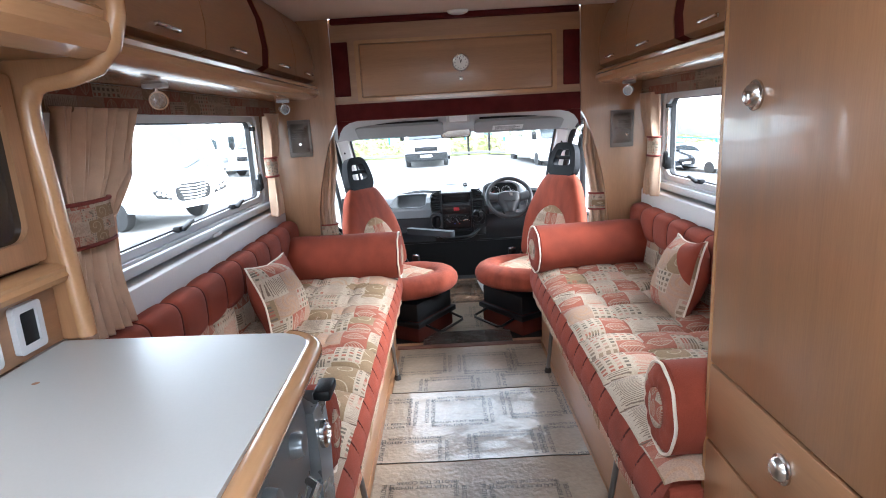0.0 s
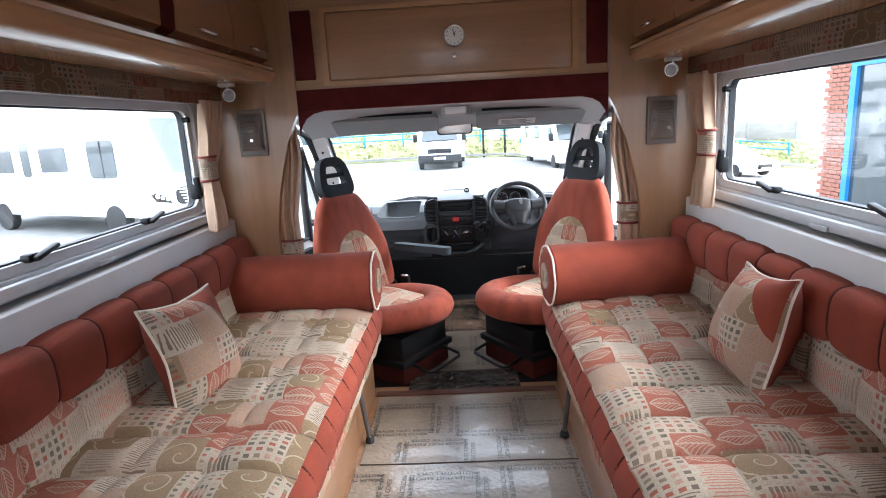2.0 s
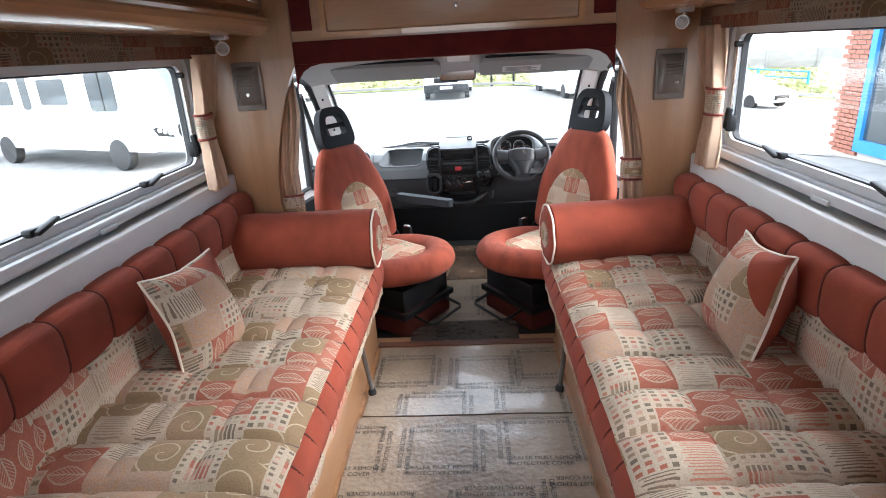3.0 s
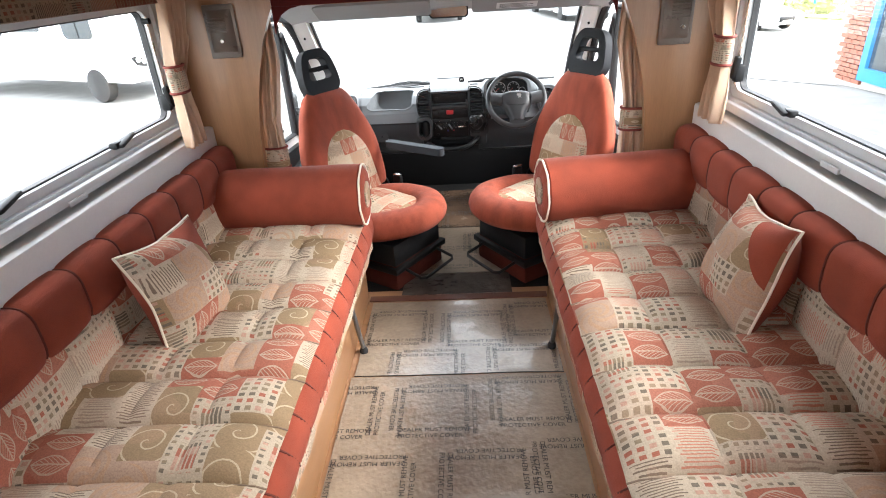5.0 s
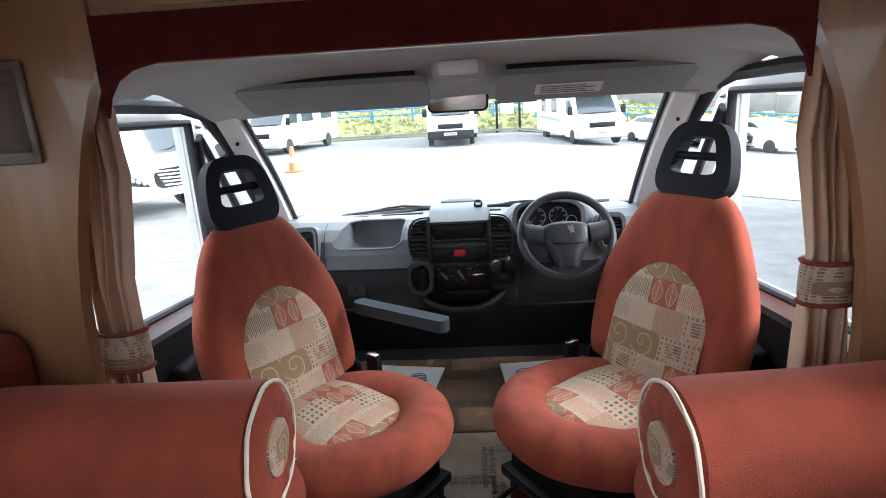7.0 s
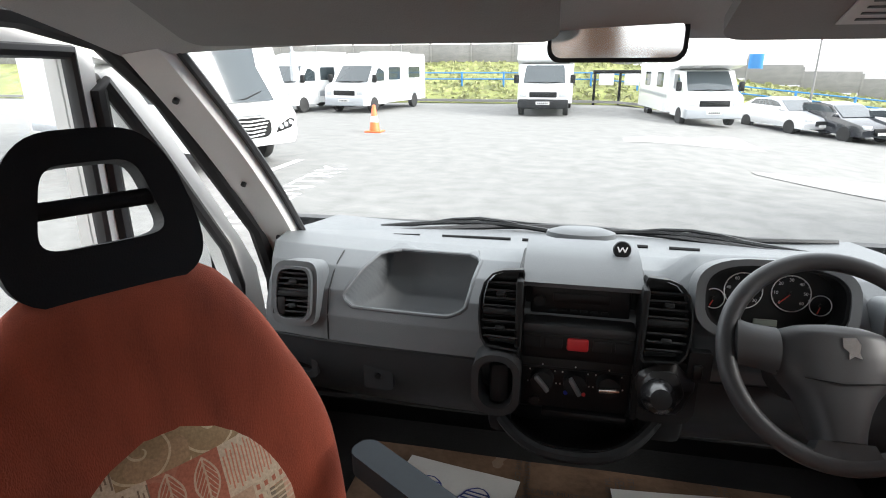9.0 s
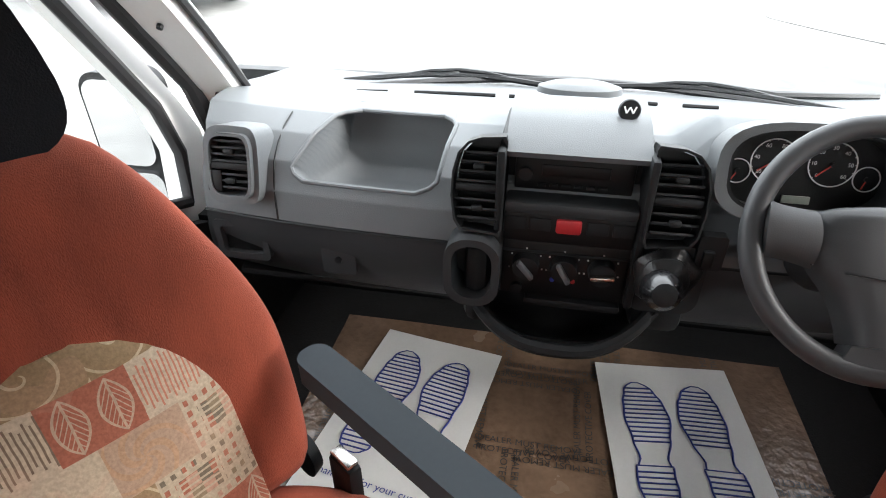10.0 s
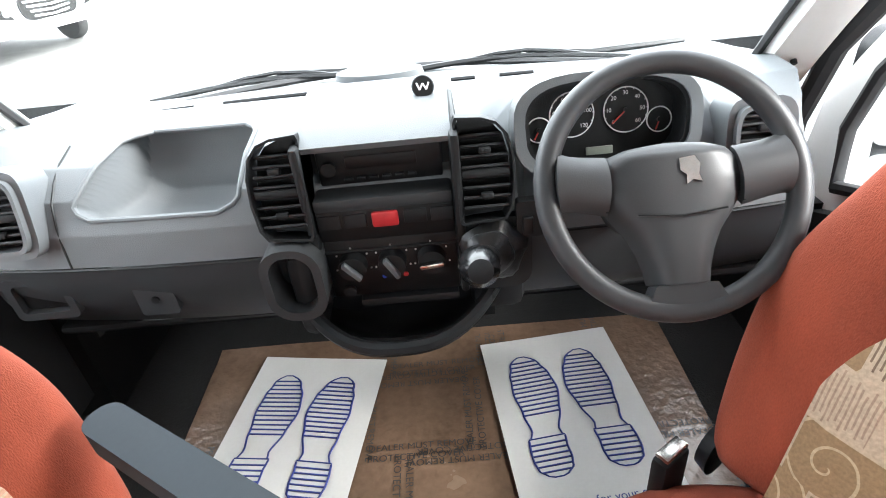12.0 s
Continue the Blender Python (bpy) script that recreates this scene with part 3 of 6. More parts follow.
def tie(e, c, x, z, w, d, h=0.075, along="y", tilt=0.0):
    """A fabric tie-back with two maroon bands round a gathered curtain."""

    def loop(zz, k):
        pts = []
        for i in range(16):
            a = i * math.tau / 16
            q, r = c + k * w * math.cos(a), x + k * d * math.sin(a)
            pts.append((r, q, zz + tilt * math.cos(a)) if along == "y" else (q, r, zz + tilt * math.cos(a)))
        return pts

    b = bmesh.new()
    rows = [[b.verts.new(p) for p in loop(zz, k)] for zz, k in ((z - h / 2, 1.0), (z - h / 4, 1.05), (z + h / 4, 1.05), (z + h / 2, 1.0))]
    for s, t in zip(rows, rows[1:]):
        for i in range(16):
            b.faces.new((s[i], s[(i + 1) % 16], t[(i + 1) % 16], t[i]))
    part("tie_back", b, FAB_TIE, e, "patchwork tie-back with maroon edging")
    for zz in (z - h / 2, z + h / 2):
        part("edging", tube(loop(zz, 1.03), 0.005, 6, True), TIERED, e, "maroon edging")


TIERED = mat("maroon_braid", (0.20, 0.035, 0.025), 0.85, var=0.1, bump=0.3, bscale=600)
FAB_TIE = patchwork("patchwork_fabric_tie", "YZ", (0.05, 0.03), 2.9)
e = curtain("beige curtain gathered by a patchwork tie-back", [(1.37, 1.51, -0.965), (1.2, 1.42, -0.955), (1.10, 1.352, -0.95), (0.95, 1.345, -0.955), (0.81, 1.36, -0.955)], [0.185, 0.15, 0.085, 0.10, 0.125], "window curtains", 8, 0.026)
tie(e, 1.352, -0.95, 1.10, 0.098, 0.036, 0.10)
for s in (-1, 1):
    e = curtain("beige curtain gathered by a patchwork tie-back", [(1.37, 2.985, s * 0.965), (1.24, 2.93, s * 0.955), (1.125, 2.862, s * 0.95), (1.0, 2.87, s * 0.95), (0.865, 2.885, s * 0.95)], [0.10, 0.075, 0.036, 0.045, 0.06], "window curtains", 6, 0.021)
    tie(e, 2.862, s * 0.95, 1.11, 0.043, 0.028, 0.09)
# cab curtains, gathered against the bulkhead
for s in (-1, 1):
    e = curtain("beige cab curtain tied back at the bulkhead", [(1.27, s * 0.735, 3.215), (1.1, s * 0.745, 3.22), (0.86, s * 0.775, 3.22), (0.72, s * 0.775, 3.22), (0.42, s * 0.78, 3.22)], [0.045, 0.062, 0.05, 0.05, 0.06], "cab curtains", 5, 0.018, "x")
    tie(e, s * 0.775, 3.22, 0.80 if s > 0 else 0.70, 0.056, 0.034, 0.09, "x")


# ==== sofas ====
SY0, SY1 = 1.14, 3.125
ROLL, QUILTED, LOWER, BORDER = ((SY1 - SY0) / n for n in (11, 12, 10, 17))   # pitches of the sewn channels


def rib(y, pitch, k=0.45):
    return abs(math.sin(math.pi * y / pitch)) ** k


def bolster(e_name, side, y, z, r, x0, x1, squash=1.0, group="bolsters"):
    e = thing(e_name, "terracotta bolster cushion with patchwork end and cream piping", "bolster", group)
    n = 36

    def ring(x, k):
        return [(side * x, y + k * r * squash * math.cos(i * math.tau / n), z + k * r * math.sin(i * math.tau / n)) for i in range(n)]

    b = bmesh.new()
    rows = []
    for x, k in ((x0, 0.93), (x0 + 0.008, 1.0), (x0 + 0.1, 1.01), ((x0 + x1) / 2, 0.995), (x1 - 0.1, 1.01), (x1 - 0.02, 0.98), (x1, 0.8)):
        rows.append([b.verts.new(p) for p in ring(x, k)])
    for s, t in zip(rows, rows[1:]):
        for i in range(n):
            b.faces.new((s[i], s[(i + 1) % n], t[(i + 1) % n], t[i]))
    b.faces.new(rows[-1])
    part("body", b, RED, e)
    b = bmesh.new()
    rows = []
    for k, dx in ((0.93, 0.0), (0.8, -0.012), (0.62, -0.016), (0.45, -0.012), (0.42, -0.004)):
        rows.append([b.verts.new((side * (x0 + dx + (0.004 * (i % 3 == 0) if 0.5 < k < 0.9 else 0)), y + k * r * squash * math.cos(i * math.tau / n), z + k * r * math.sin(i * math.tau / n))) for i in range(n)])
    for s, t in zip(rows, rows[1:]):
        for i in range(n):
            b.faces.new((s[i], s[(i + 1) % n], t[(i + 1) % n], t[i]))
    part("gathered_end", b, RED, e)
    b = bmesh.new()
    rows = [[b.verts.new((side * (x0 + dx), y + k * r * squash * math.cos(i * math.tau / n), z + k * r * math.sin(i * math.tau / n))) for i in range(n)] for k, dx in ((0.44, -0.004), (0.43, -0.016), (0.25, -0.02))]
    for s, t in zip(rows, rows[1:]):
        for i in range(n):
            b.faces.new((s[i], s[(i + 1) % n], t[(i + 1) % n], t[i]))
    b.faces.new(rows[-1])
    part("end_patch", b, FAB_YZS, e, "round patchwork end patch")
    part("piping", tube([(side * (x0 - 0.003 + 0.0012 * math.sin(5 * i)), p[1], p[2]) for i, p in enumerate(ring(x0, 0.985))], 0.0042, 6, True), PIPE, e, "cream piping")
    return e


FAB_YZS = patchwork("patchwork_fabric_small", "YZ", (0.07, 0.05), 5.3)


def sofa(side):
    e = thing("sofa", "long bench sofa in quilted patchwork fabric with terracotta edging", "sofa", "facing sofas")
    s = side
    part("base", box(s * 0.425, s * WX, SY0, SY1, 0.0, 0.285, 0.004), WOODY, e, "maple plinth")
    # quilted seat
    def top(u, v):
        x, y = 0.372 + 0.585 * u, SY0 + (SY1 - SY0) * v
        q = rib(y - SY0, QUILTED, 0.34) * (0.66 + 0.34 * rib(x - 0.372, 0.195, 0.26))
        edge = min(1, u * 14) ** 0.5
        return (s * x, y, 0.464 + 0.012 * edge + 0.040 * q * min(1.0, 0.3 + 5 * u) + 0.004 * math.sin(9 * x + 5 * y))
    b = sheet(top, 30, 144)
    part("seat_cushion", b, FAB_XY, e, "quilted patchwork seat cushion")
    part("cushion_core", box(s * 0.385, s * (WX - 0.005), SY0 + 0.002, SY1 - 0.002, 0.30, 0.447, 0.01), RED, e)
    # ribbed front border
    def front(u, v):
        z = 0.305 + 0.165 * u
        y = SY0 + (SY1 - SY0) * v
        q = rib(y - SY0 + 0.10 * u, BORDER, 0.24)
        return (s * (0.384 - 0.012 * math.sin(math.pi * u) - 0.010 * q * math.sin(math.pi * min(1, u + 0.08)) ** 0.5 + (0.006 if u > 0.97 else 0)), y, z)
    part("front_border", sheet(front, 10, 170), RED, e, "channelled terracotta border")
    # cross seams as dark tubes, which deepen the shade in the quilting creases
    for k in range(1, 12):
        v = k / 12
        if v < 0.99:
            part("quilt_seam", tube([Vector(top(j / 24, v)) + Vector((0, 0, 0.0015)) for j in range(25)], 0.0026, 5), QUILT_SHADE, e, "cross seam, dark as the shade in its crease")
    for k in range(1, 17):
        part("border_seam", tube([Vector(front(j / 10, (BORDER * k - 0.10 * j / 10) / (SY1 - SY0))) + Vector((-s * 0.0035, 0, 0)) for j in range(11)], 0.0030, 5), SEAM, e)
    part("valance", sheet(lambda u, v: (s * (0.386 + 0.003 * math.sin(v * 60)), SY0 + (SY1 - SY0) * v, 0.276 + 0.034 * u), 2, 60, 0.008), FAB_VAL, e, "narrow patchwork strip below the border")
    # backrest
    def roll(u, v):
        y = SY0 + (SY1 - SY0) * v
        q = rib(y - SY0, ROLL, 0.36)
        a = radians(-80 + 222 * u)
        c, n = math.cos(a), math.sin(a)
        sx, sz = math.copysign(abs(c) ** 0.6, c), math.copysign(abs(n) ** 0.6, n)
        return (s * (0.985 - (0.061 + 0.011 * q) * sx), y, 0.709 + (0.078 + 0.010 * q) * sz)
    part("back_roll", sheet(roll, 18, 154), RED, e, "channelled terracotta back roll")
    for k in range(1, 11):
        y = SY0 + ROLL * k
        if y < SY1 - 0.02:
            part("seam", tube([Vector(roll(j / 14, (y - SY0) / (SY1 - SY0))) + Vector((-s * 0.002, 0, 0.001)) for j in range(15)], 0.0032, 5), SEAM, e)
    def lower(u, v):
        y = SY0 + (SY1 - SY0) * v
        q = rib(y - SY0, LOWER, 0.4)
        return (s * (0.952 - 0.012 * math.sin(math.pi * u) - 0.020 * q), y, 0.44 + 0.215 * u)
    part("back_panel", sheet(lower, 8, 140), FAB_YZ, e, "patchwork lower back")
    part("back_board", box(s * 0.985, s * (WX - 0.002), SY0, SY1, 0.449, 0.735, 0.004), RED, e)
    for ly in (2.71, 1.62):
        lg = part("leg", rod((s * 0.40, ly - 0.06, 0.29), (s * 0.386, ly, 0.02), 0.0095), STEEL, e, "slim grey folding leg")
        part("foot", lathe([(0.0, 0), (0.017, 0), (0.017, 0.012), (0.011, 0.026), (0, 0.026)], pose(s * 0.386, ly, 0.0055)), RUBBER, lg, "black rubber foot")
    return e


# A dark tone that carries the shade of the seat's sewn creases.
QUILT_SHADE = mat("quilt_crease_shade", (0.20, 0.14, 0.10), 0.95, var=0.15)
SEAM = mat("dark_terracotta_seam", (0.10, 0.02, 0.012), 0.95, var=0.1)
FAB_VAL = patchwork("patchwork_fabric_valance", "YZ", (0.10, 0.06), 6.6)
sofa(-1)
sofa(1)
bolster("bolster", -1, 2.965, 0.603, 0.124, 0.355, 0.955)
turned = bolster("bolster", 1, 2.955, 0.603, 0.124, 0.36, 0.945)
turned.matrix_world = pose(0.65, 2.955, 0) @ pose(0, 0, 0, 0, 0, 6) @ pose(-0.65, -2.955, 0)
bolster("bolster", -1, 1.225, 0.598, 0.108, 0.385, 0.93, 0.72)
bolster("bolster", 1, 1.245, 0.60, 0.112, 0.40, 0.93, 0.86)


def scatter(label, m, w, h, fab):
    """A piped square cushion in its own plane: x across, y up, z thick."""
    e = thing("scatter_cushion", label, "cushion", "scatter cushions", m)
    def side_fn(sg):
        def fn(u, v):
            a, c = u * 2 - 1, v * 2 - 1
            k = max(0, (1 - abs(a) ** 2.2) * (1 - abs(c) ** 2.2)) ** 0.55
            ear = 1 + 0.09 * (abs(a) * abs(c)) ** 3 - 0.06 * ((1 - abs(a)) * abs(c) ** 6 + (1 - abs(c)) * abs(a) ** 6)
            return (a * w / 2 * ear, c * h / 2 * ear, sg * (0.088 * k + 0.003) + 0.006 * math.sin(5 * a + 3 * c))
        return fn
    cover = part("cover", sheet(side_fn(1), 24, 24), fab, e, "patchwork cushion cover")
    part("back_cover", sheet(side_fn(-1), 24, 24), RED, e)
    fn = side_fn(0)
    pts = [fn(k / 24, 0) for k in range(24)] + [fn(1, k / 24) for k in range(24)] + [fn(1 - k / 24, 1) for k in range(24)] + [fn(0, 1 - k / 24) for k in range(24)]
    part("piping", tube(pts, 0.0042, 6, True), PIPE, e, "cream piping")
    # a plain terracotta corner over the patchwork
    f1 = side_fn(1)
    def corner(u, v):
        uu = 0.60 + 0.395 * u
        vv = 0.995 - (0.55 * u + 0.03) * v * 0.9
        p = f1(uu, vv)
        return (p[0], p[1], p[2] + 0.003)
    part("corner_patch", sheet(corner, 14, 12), RED, e, "plain terracotta corner")
    return e


FAB_CUSH = patchwork("patchwork_fabric_cushion", "XY", (0.115, 0.085), 3.6)
# leaning on the backrests


def leaning(at, across, up):
    x, y = Vector(across).normalized(), Vector(up)
    y = (y - x * y.dot(x)).normalized()
    z = x.cross(y)
    return Matrix.Translation(at) @ Matrix((x, y, z)).transposed().to_4x4()


scatter("patchwork scatter cushion with cream piping on the sofa", leaning((-0.795, 2.25, 0.610), (0.14, 1, -0.06), (-0.28, 0.06, 1)), 0.295, 0.31, FAB_CUSH)
scatter("patchwork scatter cushion with cream piping leaning on the backrest", leaning((0.845, 2.24, 0.615), (-0.06, -1, 0.10), (0.30, 0.05, 1)), 0.315, 0.31, FAB_CUSH)


# ==== kitchen end ====
k = thing("kitchen_unit", "maple kitchen base unit beside the sofa", "cabinet")
part("carcass", box(-1.065, -0.405, -0.6, 1.045, 0.0, 0.868, 0.003), WOODY, k)
part("end_panel", box(-1.066, -0.40, 1.047, 1.062, 0.0, 0.868, 0.003), WOOD, k)
w = thing("worktop", "white laminate worktop with a glossy wood edge", "worktop")
outline = [(-0.868, -0.6), (-0.868, 1.09), (-0.55, 1.078)] + [(-0.43 + 0.075 * math.sin(radians(a)), 0.995 + 0.075 * math.cos(radians(a))) for a in range(0, 91, 15)] + [(-0.345, -0.6)]
part("top", prism(outline, "z", 0.870, 0.900, 0.003), WORKTOP, w)
edge = [(-0.43 + 0.083 * math.sin(radians(a)), 0.995 + 0.083 * math.cos(radians(a)), 0.884) for a in range(15, 91, 12)] + [(-0.337, 0.6, 0.884), (-0.327, 0.1, 0.884), (-0.327, -0.6, 0.884)]
part("edging", tube(edge, 0.019, 10), TRIM, w, "glossy wood bullnose edging")
part("mark", lathe([(0.0, 0), (0.006, 0), (0.004, 0.0006), (0, 0.0008)], pose(-0.785, 0.89, 0.9002)), WOODX, w, "small brown mark")

COOK = mat("grey_enamel", (0.16, 0.18, 0.19), 0.3, 0.4, var=0.08, coat=0.3)
ck = thing("cooker", "grey enamelled cooker front under the worktop", "cooker")
part("door", prism([(-0.404, 0.30), (-0.404, 0.86), (-0.36, 0.86), (-0.352, 0.80), (-0.362, 0.30)], "y", 0.30, 0.93, 0.006), COOK, ck)
part("side_panel", prism([(-0.404, 0.35), (-0.404, 0.80), (-0.34, 0.795), (-0.335, 0.70), (-0.345, 0.35)], "y", 0.935, 1.025, 0.012), COOK, ck, "curved grey side trim")
part("handle", tube([(-0.345, 0.42, 0.70), (-0.325, 0.44, 0.70), (-0.325, 0.86, 0.70), (-0.345, 0.88, 0.70)], 0.008), CHROME, ck, "steel door handle")
for ky in (0.42, 0.56, 0.70, 0.84):
    part("knob", lathe([(0.021, 0), (0.021, 0.008), (0.016, 0.022), (0, 0.024)], pose(-0.3535, ky, 0.79, 0, 82)), COOK, ck, "round grey knob")
part("latch", box(-0.352, -0.318, 0.985, 1.05, 0.79, 0.812, 0.006), BLACK, ck, "black hinge clip")
part("button", lathe([(0.026, 0), (0.026, 0.008), (0.018, 0.012), (0.017, 0.006), (0, 0.006)], pose(-0.336, 0.97, 0.735, 0, 88)), CHROME, ck, "round lock")

# the end panel that sweeps out to the kitchen locker
sw = [(-1.064, 0.902), (-0.835, 0.902), (-0.842, 1.05), (-0.85, 1.20), (-0.858, 1.32), (-0.855, 1.365), (-0.842, 1.392), (-0.82, 1.402), (-0.768, 1.408), (-0.716, 1.425), (-0.682, 1.46), (-0.665, 1.51), (-0.662, 1.60), (-0.662, 1.828), (-1.064, 1.828)]
pn = thing("partition", "maple end panel with a rounded swept edge", "panel")
part("board", prism(sw, "y", 1.094, 1.13, 0.0), WOOD, pn)
part("edging", tube([(x, 1.112, z) for x, z in sw[1:14]], 0.0195, 10), TRIM, pn, "rounded glossy edging")

kl = thing("kitchen_locker", "deep maple kitchen locker with a moulded lower rail", "cabinet")
part("body", box(-1.064, -0.722, -0.6, 1.092, 1.44, 1.828, 0.004), WOODY, kl)
d = part("door", box(-0.722, -0.69, 0.35, 1.088, 1.535, 1.826, 0.008, 3), WOODY, kl)
handle(d, -0.69, 0.72, 1.565, -1, 0.12)
rail = [(-0.722, 1.53), (-0.687, 1.528), (-0.672, 1.515), (-0.677, 1.503), (-0.668, 1.494), (-0.668, 1.468), (-0.682, 1.446), (-0.722, 1.434)]
part("rail", prism(rail, "y", -0.6, 1.092), TRIM, kl, "glossy moulded rail", 30)

GLASSDARK = mat("smoked_glass", (0.012, 0.011, 0.011), 0.08, var=0.05, coat=0.5)
mc = thing("wall_cupboard", "maple wall cupboard with a smoked glass door", "cabinet")
part("body", box(-1.062, -0.885, -0.3, 1.092, 1.062, 1.438, 0.003), WOOD, mc)
do = ring_outline(0.70, 1.085, 1.072, 1.415, 0.01)
part("door_frame", frame_bm(do, ring_outline(0.78, 1.052, 1.115, 1.385, 0.035), "x", -0.884, -0.862), WOOD, mc, "maple door frame with rounded opening")
part("glass", prism(ring_outline(0.775, 1.057, 1.11, 1.39, 0.037), "x", -0.882, -0.874), GLASSDARK, mc, "dark smoked glass")
part("door_frame", box(-0.884, -0.862, -0.25, 0.695, 1.072, 1.415, 0.004), WOOD, mc)
part("shelf_rail", prism([(-0.885, 1.06), (-0.85, 1.06), (-0.835, 1.052), (-0.838, 1.044), (-0.832, 1.036), (-0.84, 1.024), (-0.885, 1.022)], "y", -0.3, 1.092), TRIM, mc, "glossy moulded rail", 30)
part("splash_panel", box(-1.062, -0.87, -0.3, 1.092, 0.902, 1.0215, 0.002), WOODY, mc)
for y0 in (0.965, 0.855):
    so = thing("wall_socket", "grey framed wall socket above the worktop", "socket", "wall sockets")
    part("frame", frame_bm(ring_outline(y0, y0 + 0.07, 0.918, 1.008, 0.008), ring_outline(y0 + 0.014, y0 + 0.056, 0.932, 0.994, 0.004), "x", -0.8698, -0.858), ALU, so)
    part("insert", box(-0.8698, -0.862, y0 + 0.012, y0 + 0.058, 0.93, 0.996, 0.003), BLACK, so, "black rocker insert")

wd = thing("wardrobe", "tall maple wardrobe with drawer and round push knobs", "wardrobe")
XW = 0.46
part("carcass", box(XW + 0.02, WX - 0.002, -0.9, 1.165, 0.0, CZ - 0.002, 0.008, 3), WOOD, wd)
part("end_edge", rod((XW + 0.022, 1.155, 0.0), (XW + 0.022, 1.155, CZ - 0.003), 0.019, seg=16), TRIM, wd, "rounded wood corner")
part("door", box(XW, XW + 0.019, -0.1, 1.14, 0.762, 1.82, 0.004), WOOD, wd, "tall maple door")
part("drawer", box(XW, XW + 0.019, -0.1, 1.14, 0.585, 0.756, 0.004), WOODY, wd, "maple drawer front")
part("door", box(XW, XW + 0.019, -0.1, 1.14, 0.05, 0.579, 0.004), WOOD, wd, "low maple door")
for ky, kz in ((1.025, 1.305), (0.865, 0.688)):
    part("knob", lathe([(0.026, 0), (0.026, 0.004), (0.021, 0.006), (0.018, 0.014), (0.012, 0.018), (0, 0.0185)], pose(XW - 0.0005, ky, kz, 0, -90)), CHROME, wd, "round nickel push knob")


# ==== floor covering ====
FILM = mat("brown_protective_film", (0.29, 0.228, 0.165), 0.33, var=0.22, scale=5, bump=0.6, bscale=58, coat=0.2)
# Browner over the cab floor; the dimness under the dash is coloured in too.
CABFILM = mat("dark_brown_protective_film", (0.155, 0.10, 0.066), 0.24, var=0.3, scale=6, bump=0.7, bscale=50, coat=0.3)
EDGE_LINE = mat("dark_edge_line", (0.035, 0.03, 0.026), 0.4, var=0.2)
INK = mat("black_print", (0.03, 0.028, 0.026), 0.35, var=0.05)


def lettering(text, size, flip=False):
    """The outlines of a line of built-in type, as flat mesh data with its base at the origin."""
    cu = bpy.data.curves.new("type", "FONT")
    cu.body, cu.size, cu.align_x = text, size, "LEFT"
    ob = bpy.data.objects.new("type", cu)
    me = bpy.data.meshes.new_from_object(ob)
    bpy.data.objects.remove(ob)
    return me


def write(bm, me, m):
    """Lays lettering into bm at the pose m."""
    n = len(bm.verts)
    bm.from_mesh(me)
    bm.verts.ensure_lookup_table()
    for v in bm.verts[n:]:
        v.co = m @ v.co


LINE1, LINE2 = lettering("DEALER MUST REMOVE", 0.024), lettering("PROTECTIVE COVER", 0.024)
rnd = random.Random(4)


def print_block(bm, x, y, z, turn):
    m = pose(x, y, z, 0, 0, turn)
    write(bm, LINE1, m)
    write(bm, LINE2, m @ pose(0.0, -0.028, 0))


def film(parent, x0, x1, y0, y1, z, cells, label="brown protective film printed in black", cover=FILM):
    def fn(u, v):
        x, y = x0 + (x1 - x0) * u, y0 + (y1 - y0) * v
        w = 0.0012 * noise.noise(Vector((x * 14, y * 14, z))) + 0.0016 * noise.noise(Vector((x * 5, y * 4, 2)))
        lift = 0.004 * (max(0, 1 - 14 * v) + max(0, 14 * v - 13)) * (0.6 + 0.4 * math.sin(9 * x))
        return (x, y, z + 0.003 + w + lift)
    e = part("cover_film", sheet(fn, 44, 36, 0.0015), cover, parent, label)
    # A dark line is added along the lifted edge as a thin tube.
    part("edge_line", tube([Vector(fn(k / 30, 0)) + Vector((0, 0.002, 0.0012)) for k in range(31)], 0.0022, 5), EDGE_LINE, e, "dark line drawn along the film edge")
    bm = bmesh.new()
    for cx, cy in cells:
        a = 0.105
        print_block(bm, cx - 0.12, cy - a, z + 0.0068, 0)
        print_block(bm, cx + 0.12, cy + a, z + 0.0068, 180)
        print_block(bm, cx + a + 0.02, cy - 0.12, z + 0.0068, 90)
        print_block(bm, cx - a - 0.02, cy + 0.12, z + 0.0068, -90)
    for f in [f for f in bm.faces if not (x0 < f.calc_center_median().x < x1 and y0 < f.calc_center_median().y < y1)]:
        bm.faces.remove(f)
    for v in [v for v in bm.verts if not v.link_faces]:
        bm.verts.remove(v)
    part("printing", bm, INK, e, "black printed warning text", 0)
    return e


film(floor, -0.40, 0.41, 2.55, 3.085, 0.0, [(-0.26, 2.88), (0.08, 2.86), (0.36, 2.92), (-0.12, 2.58), (0.27, 2.6)])
film(floor, -0.41, 0.415, 1.97, 2.545, 0.0, [(-0.42, 2.36), (-0.08, 2.36), (0.27, 2.40), (-0.28, 2.02), (0.10, 2.04), (0.40, 2.08)])
film(floor, -0.41, 0.42, 0.9, 1.965, 0.0, [(-0.22, 1.72), (0.14, 1.70), (-0.36, 1.42), (0.28, 1.40), (0.0, 1.38), (-0.15, 1.08), (0.22, 1.08)])
film(floor, -0.41, 0.42, -0.2, 0.895, 0.0, [(-0.2, 0.6), (0.2, 0.6)])
